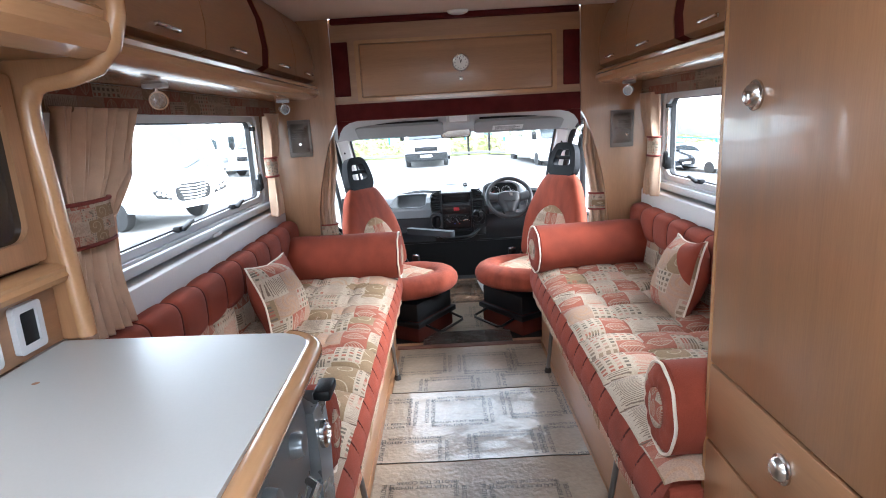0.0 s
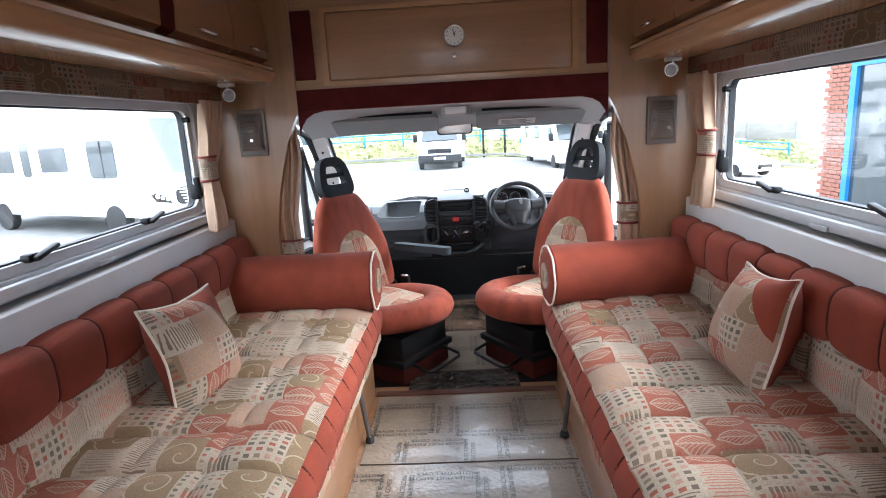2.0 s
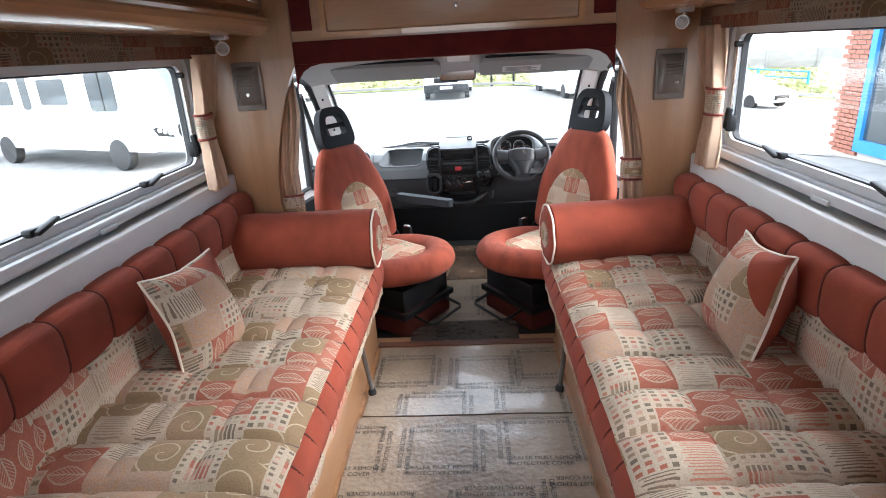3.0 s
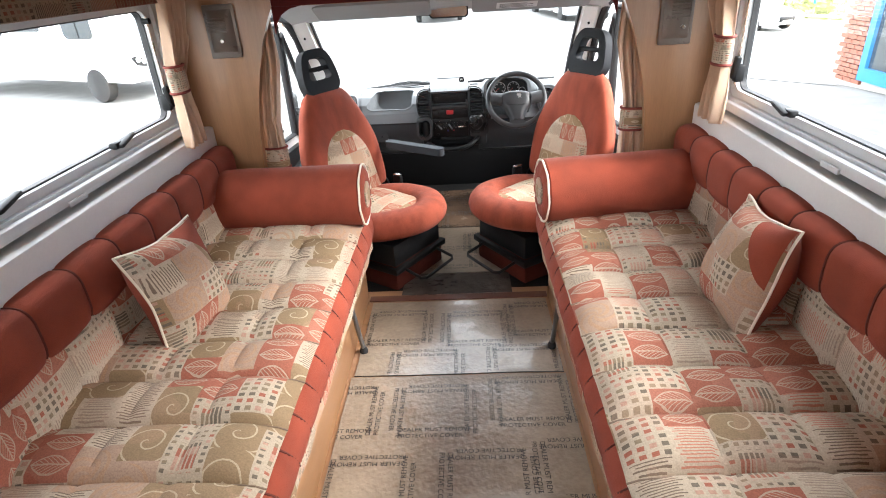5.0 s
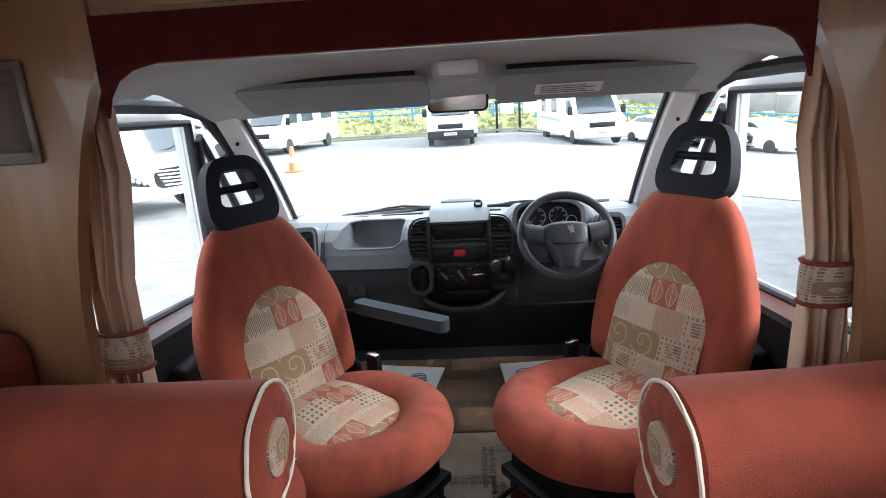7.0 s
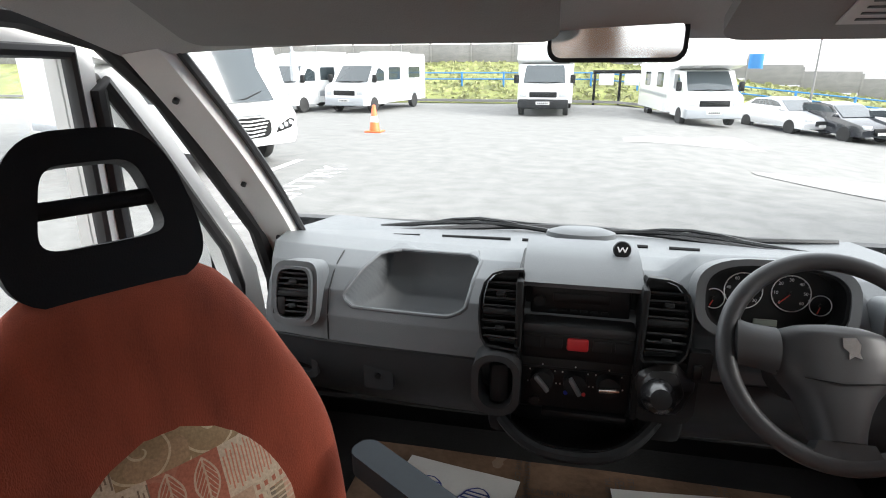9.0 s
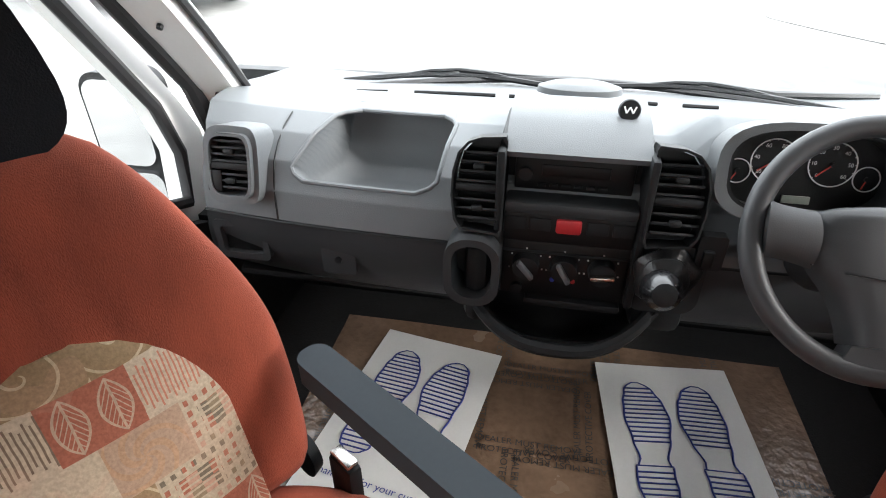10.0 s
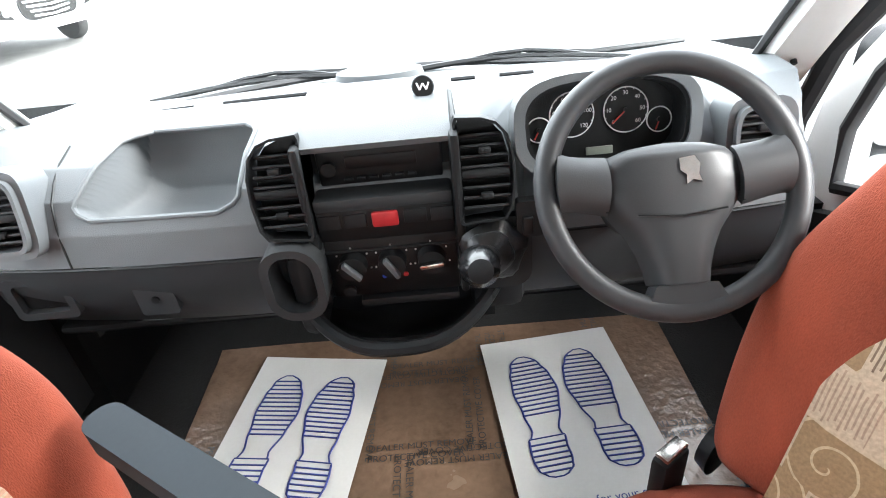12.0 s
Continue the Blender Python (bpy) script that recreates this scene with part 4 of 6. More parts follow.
film(cab_floor, -0.225, 0.225, 3.37, 3.93, -0.012, [(-0.05, 3.55), (0.18, 3.72)])
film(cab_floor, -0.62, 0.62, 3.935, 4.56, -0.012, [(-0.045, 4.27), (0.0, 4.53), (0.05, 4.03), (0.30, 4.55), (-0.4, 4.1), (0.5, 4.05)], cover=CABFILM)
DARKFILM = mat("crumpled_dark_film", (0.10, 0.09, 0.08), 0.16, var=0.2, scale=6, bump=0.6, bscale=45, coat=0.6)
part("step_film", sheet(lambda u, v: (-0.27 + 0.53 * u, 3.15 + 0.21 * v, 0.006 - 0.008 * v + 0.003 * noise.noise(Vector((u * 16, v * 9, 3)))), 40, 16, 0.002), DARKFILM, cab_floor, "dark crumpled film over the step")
structure("trim_step", box(-0.42, 0.42, 3.10, 3.145, 0.001, 0.008, 0.003), mat("brown_step_trim", (0.13, 0.05, 0.03), 0.6), "red-brown edging strip", "trim")


# ==== cab shell ====
MIRROR = mat("mirror_silver", (0.9, 0.9, 0.9), 0.02, 1.0, var=0.0)

def liner(u, v):
    """Headliner: from the bulkhead (v 0) to the windscreen's head (v 1), arched across."""
    s = u * 2 - 1
    e = abs(s) ** 5
    x = s * (0.80 + 0.02 * v)
    y = 3.178 + v * (0.90 - 0.10 * s * s)
    z = 1.362 - 0.012 * s * s - 0.10 * e * (1 - 0.85 * v) - 0.133 * max(0, (v - 0.52) / 0.48) ** 1.15 - 0.01 * v
    z -= 0.008 * math.exp(-((v - 0.22) / 0.05) ** 2) + 0.008 * math.exp(-((v - 0.42) / 0.04) ** 2)
    return (x, y, z)


structure("cab_ceiling", sheet(liner, 40, 30, 0.02), LINER, "moulded grey cab headliner", "ceiling")


def curve_top(s):
    return Vector((-0.026 + s * 0.709, 4.075 - 0.095 * s * s, 1.222 - 0.012 * s * s))


def curve_base(s):
    return Vector((-0.026 + s * 0.709, 4.68 - 0.235 * s * s, 0.715 - 0.012 * s * s))


ws = structure("windscreen", sheet(lambda u, v: curve_base(u * 2 - 1).lerp(curve_top(u * 2 - 1), v) + Vector((0, 0.03 * math.sin(math.pi * v), 0.0)), 30, 14, 0.005), GLASS, "wide curved windscreen", "window")
ws.visible_shadow = False
structure("trim_windscreen_head", tube([curve_top(s / 10) + Vector((0, -0.004, -0.002)) for s in range(-10, 11)], 0.007, 6), RUBBER, "black windscreen seal", "trim")
structure("trim_windscreen_base", tube([curve_base(s / 10) + Vector((0, -0.004, 0.002)) for s in range(-10, 11)], 0.008, 6), RUBBER, "black windscreen seal", "trim")

for s in (-1, 1):
    nm = "left" if s < 0 else "right"
    top, base = curve_top(s), curve_base(s)
    # A-pillar: a white box section with a black seal on each side
    b = bmesh.new()
    rows = []
    for k in range(9):
        f = k / 8
        c = top.lerp(base, f) + Vector((0, 0.03 * math.sin(math.pi * f), 0))
        w = 0.075 + 0.02 * f
        rows.append([b.verts.new(c + Vector(d)) for d in ((0, 0, 0), (s * 0.012, -0.02, -0.02), (s * w, -0.03, -0.03), (s * (w + 0.035), 0.0, 0.0), (s * w, 0.05, 0.03), (s * 0.01, 0.02, 0.01))])
    for p, q in zip(rows, rows[1:]):
        for i in range(6):
            b.faces.new((p[i], p[(i + 1) % 6], q[(i + 1) % 6], q[i]))
    b.faces.new(rows[0]), b.faces.new(rows[-1])
    pil = structure("pillar_" + nm, b, CABWHITE, "white windscreen pillar with black seals", "pillar")
    part("seal", tube([top.lerp(base, k / 8) + Vector((-s * 0.004, 0.03 * math.sin(math.pi * k / 8) - 0.004, -0.004)) for k in range(9)], 0.009, 6), RUBBER, pil, "black glass seal")
    for f in (0.16, 0.55, 0.88):
        c = top.lerp(base, f) + Vector((s * 0.05, 0.03 * math.sin(math.pi * f) - 0.026, -0.026))
        part("screw", rod(c, c + Vector((0, -0.006, -0.006)), 0.006, seg=8), BLACK, pil)
    # door aperture seal: up the pillar and along the roof
    off = 0.0 if s < 0 else -0.04
    ap = [(s * 0.835, 3.17, 1.245), (s * 0.845, 3.5, 1.245), (s * 0.85, 3.8, 1.235), (s * 0.848, 3.95, 1.205), (s * 0.842, 4.08, 1.10), (s * 0.84, 4.22, 0.93), (s * 0.838, 4.36, 0.76), (s * 0.838, 4.42, 0.60), (s * 0.838, 4.43, 0.2)]
    ap = [(x + off, y, z) for x, y, z in ap]
    structure("trim_door_seal_" + nm, tube(ap, 0.021, 8), RUBBER, "thick black door seal", "trim")
    # the door: lower panel, frame round the glass, quarter light
    d = tagged(new("door_1" if s < 0 else "door_2"), "white and grey cab door with window and quarter light", "door", kind="structure")
    X0, X1 = s * 0.905 + off, s * 0.955 + off
    fr = [(3.15, -0.05), (4.52, -0.05), (4.50, 0.55), (4.40, 0.70), (4.16, 1.02), (4.02, 1.19), (3.94, 1.235), (3.15, 1.25)]
    gl = [(3.22, 0.675), (3.935, 0.61), (3.935, 1.185), (3.22, 1.195)]
    qt = [(3.99, 0.60), (4.335, 0.48), (4.352, 0.60), (4.31, 0.722), (4.12, 0.985), (4.0, 1.135), (3.985, 1.12)]
    b = None
    for a, c, z0, z1 in ((3.15, 3.22, 0.67, 1.25),):
        b = box(X0, X1, a, c, z0, z1, bm=b)
    b = prism([(3.15, 0.05), (4.50, 0.05), (4.48, 0.44), (4.335, 0.47), (3.99, 0.59), (3.935, 0.60), (3.22, 0.665), (3.15, 0.67)], "x", X0, X1, bm=b)
    b = prism([(3.22, 1.195), (3.935, 1.187), (3.985, 1.18), (4.05, 1.165), (3.96, 1.235), (3.22, 1.25)], "x", X0, X1, bm=b)
    b = prism([(3.935, 0.60), (3.99, 0.59), (3.99, 1.18), (3.935, 1.187)], "x", X0, X1, bm=b)
    b = prism([(4.48, 0.44), (4.45, 0.62), (4.385, 0.725), (4.17, 1.02), (4.05, 1.165), (3.995, 1.15), (4.12, 0.985), (4.31, 0.722), (4.352, 0.60), (4.335, 0.47)], "x", X0, X1, bm=b)
    part("door_frame", b, CABWHITE, d, "white painted door frame")
    part("trim_panel", prism([(3.16, 0.06), (4.42, 0.06), (4.40, 0.40), (4.30, 0.44), (3.98, 0.55), (3.16, 0.62)], "x", X0 - s * 0.035, X0 - s * 0.001, 0.015), DARKGREY, d, "dark grey door card")
    part("armrest", box(X0 - s * 0.085, X0 - s * 0.036, 3.5, 4.0, 0.42, 0.50, 0.02, 3), DARKGREY, d, "dark moulded armrest")
    for nm2, o in (("window_seal", gl), ("quarter_seal", qt)):
        part(nm2, tube([(X0 - s * 0.004, y, z) for y, z in o], 0.015, 8, True), RUBBER, d, "black window seal")
    for o in (gl, qt):
        g = part("pane", prism(o, "x", X0 + s * 0.02, X0 + s * 0.024), GLASS, d, smooth=0)
        g.visible_shadow = False
    # door mirror
    m = thing("door_mirror", "tall black door mirror with two glasses on stubby arms", "mirror", "door mirrors")
    hx = s * 1.12 + 1.5 * off
    part("housing", prism(ring_outline(min(hx - 0.09, hx + 0.09), max(hx - 0.09, hx + 0.09), 0.385, 0.745, 0.05), "y", 4.45, 4.54, 0.02), BLACK, m)
    part("glass", prism(ring_outline(hx - 0.078, hx + 0.078, 0.51, 0.73, 0.04), "y", 4.442, 4.4495), MIRROR, m, "main mirror glass")
    part("lower_glass", prism(ring_outline(hx - 0.078, hx + 0.078, 0.40, 0.49, 0.03), "y", 4.442, 4.4495), MIRROR, m, "small wide-angle glass")
    for z in (0.48, 0.62):
        part("arm", tube([(s * 0.956 + off, 4.42, z), (s * 1.0 + off, 4.46, z), (hx - s * 0.06, 4.49, z)], 0.024, 10), BLACK, m, "ribbed rubber arm")
    structure("cab_side_" + nm, box(s * 0.958, s * 0.985, 3.15, 4.6, -0.3, 0.43), CABWHITE, "white outer cab side", "wall")
# Black fillers, added to stop daylight leaking in beside the footwell.
for s in (-1, 1):
    structure("footwell_filler_" + ("left" if s < 0 else "right"), box(s * 0.83, s * 0.957, 4.36, 4.70, -0.011, 0.43), BLACK, "black filler panel added beside the footwell", "trim")
# The firewall also keeps daylight out from under the dash.
structure("firewall", box(-0.96, 0.96, 4.70, 4.74, -0.1, 0.70), BLACK, "black bulkhead below the windscreen", "wall")
structure("scuttle", sheet(lambda u, v: (curve_base(u * 2 - 1) + Vector((0, 0.002 + 0.30 * v, -0.02 - 0.05 * v))), 24, 4, 0.01), BLACK, "black scuttle panel under the wipers", "trim")
structure("bonnet", sheet(lambda u, v: ((u * 2 - 1) * 0.86, 4.98 - 0.22 * (u * 2 - 1) ** 2 + 0.55 * v, 0.62 - 0.42 * v ** 1.6), 24, 10, 0.01), CABWHITE, "white bonnet", "bonnet")

# sun visors, label and roof console
VISGREY = mat("grey_visor_vinyl", (0.25, 0.25, 0.245), 0.7, var=0.08, scale=9, bump=0.15, bscale=400)
VIS = Matrix.Translation((0, 3.93, 1.200)) @ Matrix.Rotation(radians(156), 4, "X")
for s in (-1, 1):
    v = thing("sun_visor", "grey fold-up sun visor on the headliner", "visor", "sun visors")
    x0, x1 = (-0.66, -0.085) if s < 0 else (0.12, 0.70)
    b = prism(ring_outline(x0, x1, 0.0, 0.185, 0.03), "z", -0.009, 0.009, 0.006)
    b.transform(VIS)
    part("board", b, VISGREY, v)
    part("hinge_rod", rod((x0 + 0.03, 3.772, 1.290), (x1 - 0.03, 3.772, 1.290), 0.007), BLACK, v)
    if s > 0:
        b = box(0.24, 0.44, 0.045, 0.115, 0.0105, 0.0125)
        b.transform(VIS)
        lab = part("sticker", b, WHITE, v, "white printed sticker")
        for k in range(4):
            b = box(0.255, 0.42 - 0.03 * (k % 2), 0.056 + 0.014 * k, 0.060 + 0.014 * k, 0.0128, 0.0138)
            b.transform(VIS)
            part("print_bar", b, INK, lab)
rc = thing("roof_console", "grey moulded roof console with a cabin light", "lamp")
part("housing", box(-0.065, 0.09, 3.72, 3.93, 1.262, 1.345, 0.02, 3), LINER, rc)
part("lens", box(-0.045, 0.07, 3.712, 3.77, 1.275, 1.315, 0.008), CLEARLENS, rc, "clear lamp lens")
rm = thing("rear_view_mirror", "black-framed rear view mirror on the windscreen", "mirror")
mm = pose(-0.002, 4.03, 1.199, 2, 0, -6)
part("housing", merged(None, prism(ring_outline(-0.104, 0.104, -0.034, 0.034, 0.02), "y", 0.0, 0.03, 0.006), mm), BLACK, rm)
part("glass", merged(None, prism(ring_outline(-0.097, 0.097, -0.027, 0.027, 0.016), "y", -0.003, -0.0005), mm), MIRROR, rm, "mirror glass")
part("stalk", tube([(0.008, 4.055, 1.215), (0.01, 4.07, 1.24), (0.01, 4.068, 1.262)], 0.010), BLACK, rm)
for s in (-1, 1):
    wp = thing("wiper", "black windscreen wiper resting on the glass", "wiper", "wipers")
    x0 = -0.58 if s < 0 else 0.0
    pts = [Vector((x0 + 0.56 * k / 8, 4.58 + 0.075 * math.sin(math.pi * (k / 8 * 0.75 + (0.1 if s < 0 else 0.35))), 0.712 + 0.012 * math.sin(math.pi * k / 8))) for k in range(9)]
    part("blade", tube(pts, 0.007, 6), BLACK, wp)
    part("arm", tube([pts[4] + Vector((0, 0.012, 0.008)), pts[6] + Vector((0, 0.03, 0.0)), Vector((x0 + 0.66, 4.70, 0.708))], 0.008, 6), BLACK, wp)
    part("bridge", tube([p + Vector((0, 0.004, 0.012 * math.sin(math.pi * k / 4))) for k, p in enumerate(pts[2:7])], 0.005, 6), BLACK, wp)


# ==== dashboard ====
def bowed(x):
    """How far the dash curves back at its ends."""
    return 0.06 * abs(x / 0.8) ** 3


def sstep(a, c, v):
    f = max(0.0, min(1.0, (v - a) / (c - a)))
    return f * f * (3 - 2 * f)


PROFILE = [(4.70, 0.700), (4.50, 0.725), (4.34, 0.752), (4.22, 0.762), (4.15, 0.745), (4.10, 0.710), (4.075, 0.662), (4.065, 0.610)]


def dash_base(x, v):
    """Depth and height of the dash face without its tray."""
    t = v * (len(PROFILE) - 1)
    i = min(int(t), len(PROFILE) - 2)
    f = t - i
    y, z = (PROFILE[i][k] * (1 - f) + PROFILE[i + 1][k] * f for k in (0, 1))
    # the rise of the instrument hood
    hood = sstep(0.13, 0.20, x) * (1 - sstep(0.44, 0.50, x))
    z += 0.055 * hood * sstep(0.25, 0.5, v) * (1 - sstep(0.62, 0.8, v))
    # the bay that holds the dials
    bay = sstep(0.180, 0.200, x) * (1 - sstep(0.412, 0.432, x)) * sstep(0.58, 0.65, v) * (1 - sstep(0.86, 0.95, v))
    return y + 0.075 * bay, z


TRAY_TOP, TRAY_LOW = 0.385, 0.795


def tray_edges(w):
    """The tray's two sides at w, from its upper edge (0) to its lip (1), with rounded corners."""
    c = 0.030 * max(0, 1 - w / 0.16) ** 2 + 0.034 * max(0, 1 - (1 - w) / 0.16) ** 2
    return -0.450 - 0.066 * w + c, -0.226 - 0.018 * w - c


def dash_upper(u, v):
    x = -0.033 + (u * 2 - 1) * (0.655 + 0.085 * (1 - sstep(0.15, 0.75, v)))
    y, z = dash_base(x, v)
    w = (v - TRAY_TOP) / (TRAY_LOW - TRAY_TOP)
    if -0.06 < w < 1.06:
        x0, x1 = tray_edges(max(0.0, min(1.0, w)))
        k = sstep(0.0, 0.016, x - x0) * (1 - sstep(-0.014, 0.0, x - x1)) * sstep(0.0, 0.09, w) * (1 - sstep(0.95, 1.0, w))
        # a scoop: an upright back that rolls into a floor
        r = max(0.0, min(1.0, w))
        fy = 4.30 - 0.035 * sstep(0, 0.5, r) - 0.165 * max(0.0, r - 0.42) / 0.58
        fz = 0.758 - 0.135 * sstep(0.0, 0.55, r) + 0.01 * sstep(0.8, 1.0, r)
        side = 0.05 * (max(0.0, 1 - (x - x0) / 0.07) ** 2 + 0.5 * max(0.0, 1 - (x1 - x) / 0.04) ** 2)
        y, z = y + (fy - y) * k, z + (min(fz + side, z) - z) * k
    return (x, y + bowed(x), z)


# Slightly darker plastic, taken down further to hold the shade low in the cab.
GREYLOW = mat("dark_grey_dash_plastic", (0.030, 0.032, 0.034), 0.55, var=0.08, scale=9, bump=0.2, bscale=700, spec=0.25)
da = thing("dashboard", "grey moulded van dashboard with an open passenger tray", "dashboard")
part("upper_moulding", sheet(dash_upper, 260, 150), GREYDASH, da, "pale grey upper moulding with a tray")
lip = []
for k in range(15):
    lip.append((tray_edges(k / 14)[0], k / 14))
for k in range(1, 12):
    x0, x1 = tray_edges(1)
    lip.append((x0 + (x1 - x0) * k / 12, 1.0))
for k in range(14, -1, -1):
    lip.append((tray_edges(k / 14)[1], k / 14))
for k in range(11, 0, -1):
    x0, x1 = tray_edges(0)
    lip.append((x0 + (x1 - x0) * k / 12, 0.0))
rim = []
for x, w in lip:
    y, z = dash_base(x, TRAY_TOP + (TRAY_LOW - TRAY_TOP) * w)
    rim.append((x, y + bowed(x) + 0.001, z - 0.0012))
part("tray_rim", tube(rim, 0.0045, 8, True), GREYDASH, da, "rounded rim of the tray")
part("panel_line", tube([(-0.545 + 0.012 * k / 6, dash_base(-0.54, 0.45 + 0.55 * k / 6)[0] + bowed(0.54) - 0.001, dash_base(-0.54, 0.45 + 0.55 * k / 6)[1] + 0.0005) for k in range(7)], 0.0018, 5), BLACK, da)


def dash_lower(u, v):
    x = -0.033 + (u * 2 - 1) * (0.655 + 0.06 * v)
    y, z = 4.068 + 0.05 * v + 0.06 * v * v - 0.012 * math.sin(math.pi * v), 0.604 - 0.195 * v
    return (x, y + bowed(x), z)


part("lower_moulding", sheet(dash_lower, 60, 12), GREYLOW, da, "grey lower moulding with glovebox")
# A black sheet added under the dash to keep the footwell dark.
part("underdash_blocker", box(-0.71, 0.66, 4.19, 4.5, 0.39, 0.41, 0.01), BLACK, da)
part("seam", tube([(-0.688 + 1.31 * k / 40, 4.063 + bowed(-0.688 + 1.31 * k / 40), 0.607) for k in range(41)], 0.0025, 6), BLACK, da)
gb = part("glovebox_latch", prism(ring_outline(-0.46, -0.395, 0.500, 0.560, 0.008), "y", 4.087, 4.11, 0.003), GREYLOW, da, "square glovebox latch")
part("keyhole", rod((-0.428, 4.084, 0.532), (-0.428, 4.090, 0.532), 0.007), BLACK, gb)
# The pocket's shaded hollow is a solid black block behind the rim.
part("side_pocket", box(-0.668, -0.588, 4.112, 4.14, 0.515, 0.570, 0.006), BLACK, da, "black block for the side pocket's shaded depth")
part("pocket_rim", frame_bm(ring_outline(-0.682, -0.574, 0.500, 0.585, 0.012), ring_outline(-0.669, -0.587, 0.514, 0.571, 0.008), "y", 4.102, 4.135), GREYLOW, da, "grey rim of the side pocket")
for x0, x1 in ((-0.50, -0.43), (-0.37, -0.19), (-0.16, -0.06), (0.10, 0.15), (0.20, 0.27)):
    y, z = dash_base(0, 0.17)
    part("demister_slot", tube([(x0 + (x1 - x0) * k / 6, y + 0.02 - 1.6 * bowed(x0 + (x1 - x0) * k / 6), z + 0.0005) for k in range(7)], 0.0045, 6), BLACK, da, "black demister slot")


def vent(cx, y, cz, w, h, slats=4, flip=1, pod=False):
    """A louvred air vent with a rounded shoulder."""
    e = thing("air_vent", "black louvred dashboard air vent", "vent", "air vents", pose(cx, y, cz, -14))
    o = []
    for k in range(25):
        a = k / 24 * math.tau
        q = 0.55 if flip * math.cos(a) > 0 else 0.35
        o.append((math.copysign(abs(math.cos(a)) ** q, math.cos(a)) * w / 2, math.copysign(abs(math.sin(a)) ** 0.5, math.sin(a)) * h / 2))
    o = o[:-1]
    if not pod:
        # the outer shoulder falls away, the inner side is upright
        o = [(flip * a * w, c * h) for a, c in ((-0.46, -0.50), (0.30, -0.47), (0.43, -0.36), (0.50, -0.10), (0.49, 0.16), (0.40, 0.36), (0.22, 0.48), (-0.02, 0.53), (-0.46, 0.55), (-0.50, 0.50), (-0.50, -0.46))]
        if flip < 0:
            o = o[::-1]
    part("bezel", frame_bm(o, [(a * (0.86 if pod else 0.92), c * (0.9 if pod else 0.95)) for a, c in o], "y", -0.016, 0.03), GREYDASH if pod else DARKGREY, e, "moulded bezel")
    if pod:
        part("pod", frame_bm([(a * 1.22, c * 1.2) for a, c in o], [(a * 1.005, c * 1.005) for a, c in o], "y", -0.006, 0.06), GREYDASH, e, "rounded grey pod")
        part("grid", merged(None, box(-0.014, 0.014, -0.012, 0.01, -h * 0.40, -0.008, 0.003), pose(flip * w * 0.36, 0, 0)), BLACK, e, "small demister grid")
    part("back", prism([(a * 0.87, c * 0.91) for a, c in o], "y", 0.018, 0.024), BLACK, e)
    for k in range(slats * 2):
        z = -h * 0.40 + h * 0.80 * (k + 0.5) / (slats * 2)
        ww = w * 0.42 * (1 - abs(z / (h / 2)) ** 4) ** 0.5
        x0, x1 = (-ww, ww) if pod else sorted((-flip * w * 0.40, flip * ww * (1 - 0.5 * max(0, z / h))))
        part("slat", merged(None, box(x0, x1, -0.010, 0.010, -0.0020, 0.0020, 0.001), pose(0, 0.0, z, -18)), GREYLOW, e)
    part("divider", box(-w * 0.42, w * 0.42, -0.013, 0.012, -0.006, 0.006, 0.003), DARKGREY, e)
    for z in (-h * 0.22, h * 0.22):
        part("tab", box(-0.009, 0.009, -0.016, -0.004, z - 0.005, z + 0.005, 0.003), DARKGREY, e)
    return e


vent(-0.168, 4.066, 0.717, 0.084, 0.148, 4, -1)
vent(0.131, 4.066, 0.719, 0.084, 0.148, 4, 1)
vent(-0.603, 4.088, 0.708, 0.084, 0.115, 4, -1, True)
vent(0.530, 4.080, 0.714, 0.084, 0.115, 4, 1, True)

co = thing("centre_console", "charcoal centre console with radio and heater controls", "console", at=pose(0, 0.008, 0.018))
CX = -0.022
part("hood", prism([(4.30, 0.772), (4.22, 0.800), (4.12, 0.792), (4.055, 0.762), (4.06, 0.752), (4.16, 0.745), (4.30, 0.74)], "x", CX - 0.108, CX + 0.108, 0.006), GREYDASH, co, "pale grey hood above the radio")
part("hood_lid", lathe([(0.0, 0.012), (0.05, 0.011), (0.072, 0.004), (0.075, -0.006), (0, -0.006)], pose(-0.022, 4.275, 0.797) @ Matrix.Diagonal((1, 0.45, 1, 1))), GREYDASH, co, "rounded grey lid")
for s in (-1, 1):
    part("cheek", box(CX + s * 0.104, CX + s * 0.118, 4.04, 4.25, 0.50, 0.768, 0.006), DARKGREY, co)
part("radio_bay", box(CX - 0.103, CX + 0.103, 4.105, 4.12, 0.683, 0.752), BLACK, co)
rd = part("radio", box(CX - 0.092, CX + 0.092, 4.085, 4.104, 0.688, 0.744, 0.003), BLACK, co, "black car radio")
part("display", box(CX - 0.05, CX + 0.055, 4.0825, 4.086, 0.713, 0.733, 0.002), BLACK, rd, "dark display")
for k in range(6):
    part("button", box(CX - 0.055 + k * 0.019, CX - 0.042 + k * 0.019, 4.081, 4.086, 0.695, 0.7, 0.001), DARKGREY, rd)
part("radio_knob", rod((CX - 0.075, 4.078, 0.716), (CX - 0.075, 4.086, 0.716), 0.011, seg=16), DARKGREY, rd)
part("ledge", box(CX - 0.103, CX + 0.103, 4.045, 4.12, 0.662, 0.683, 0.006), GREYLOW, co, "grey ledge under the radio")
part("switch_panel", box(CX - 0.103, CX + 0.103, 4.052, 4.12, 0.609, 0.661, 0.003), BLACK, co)
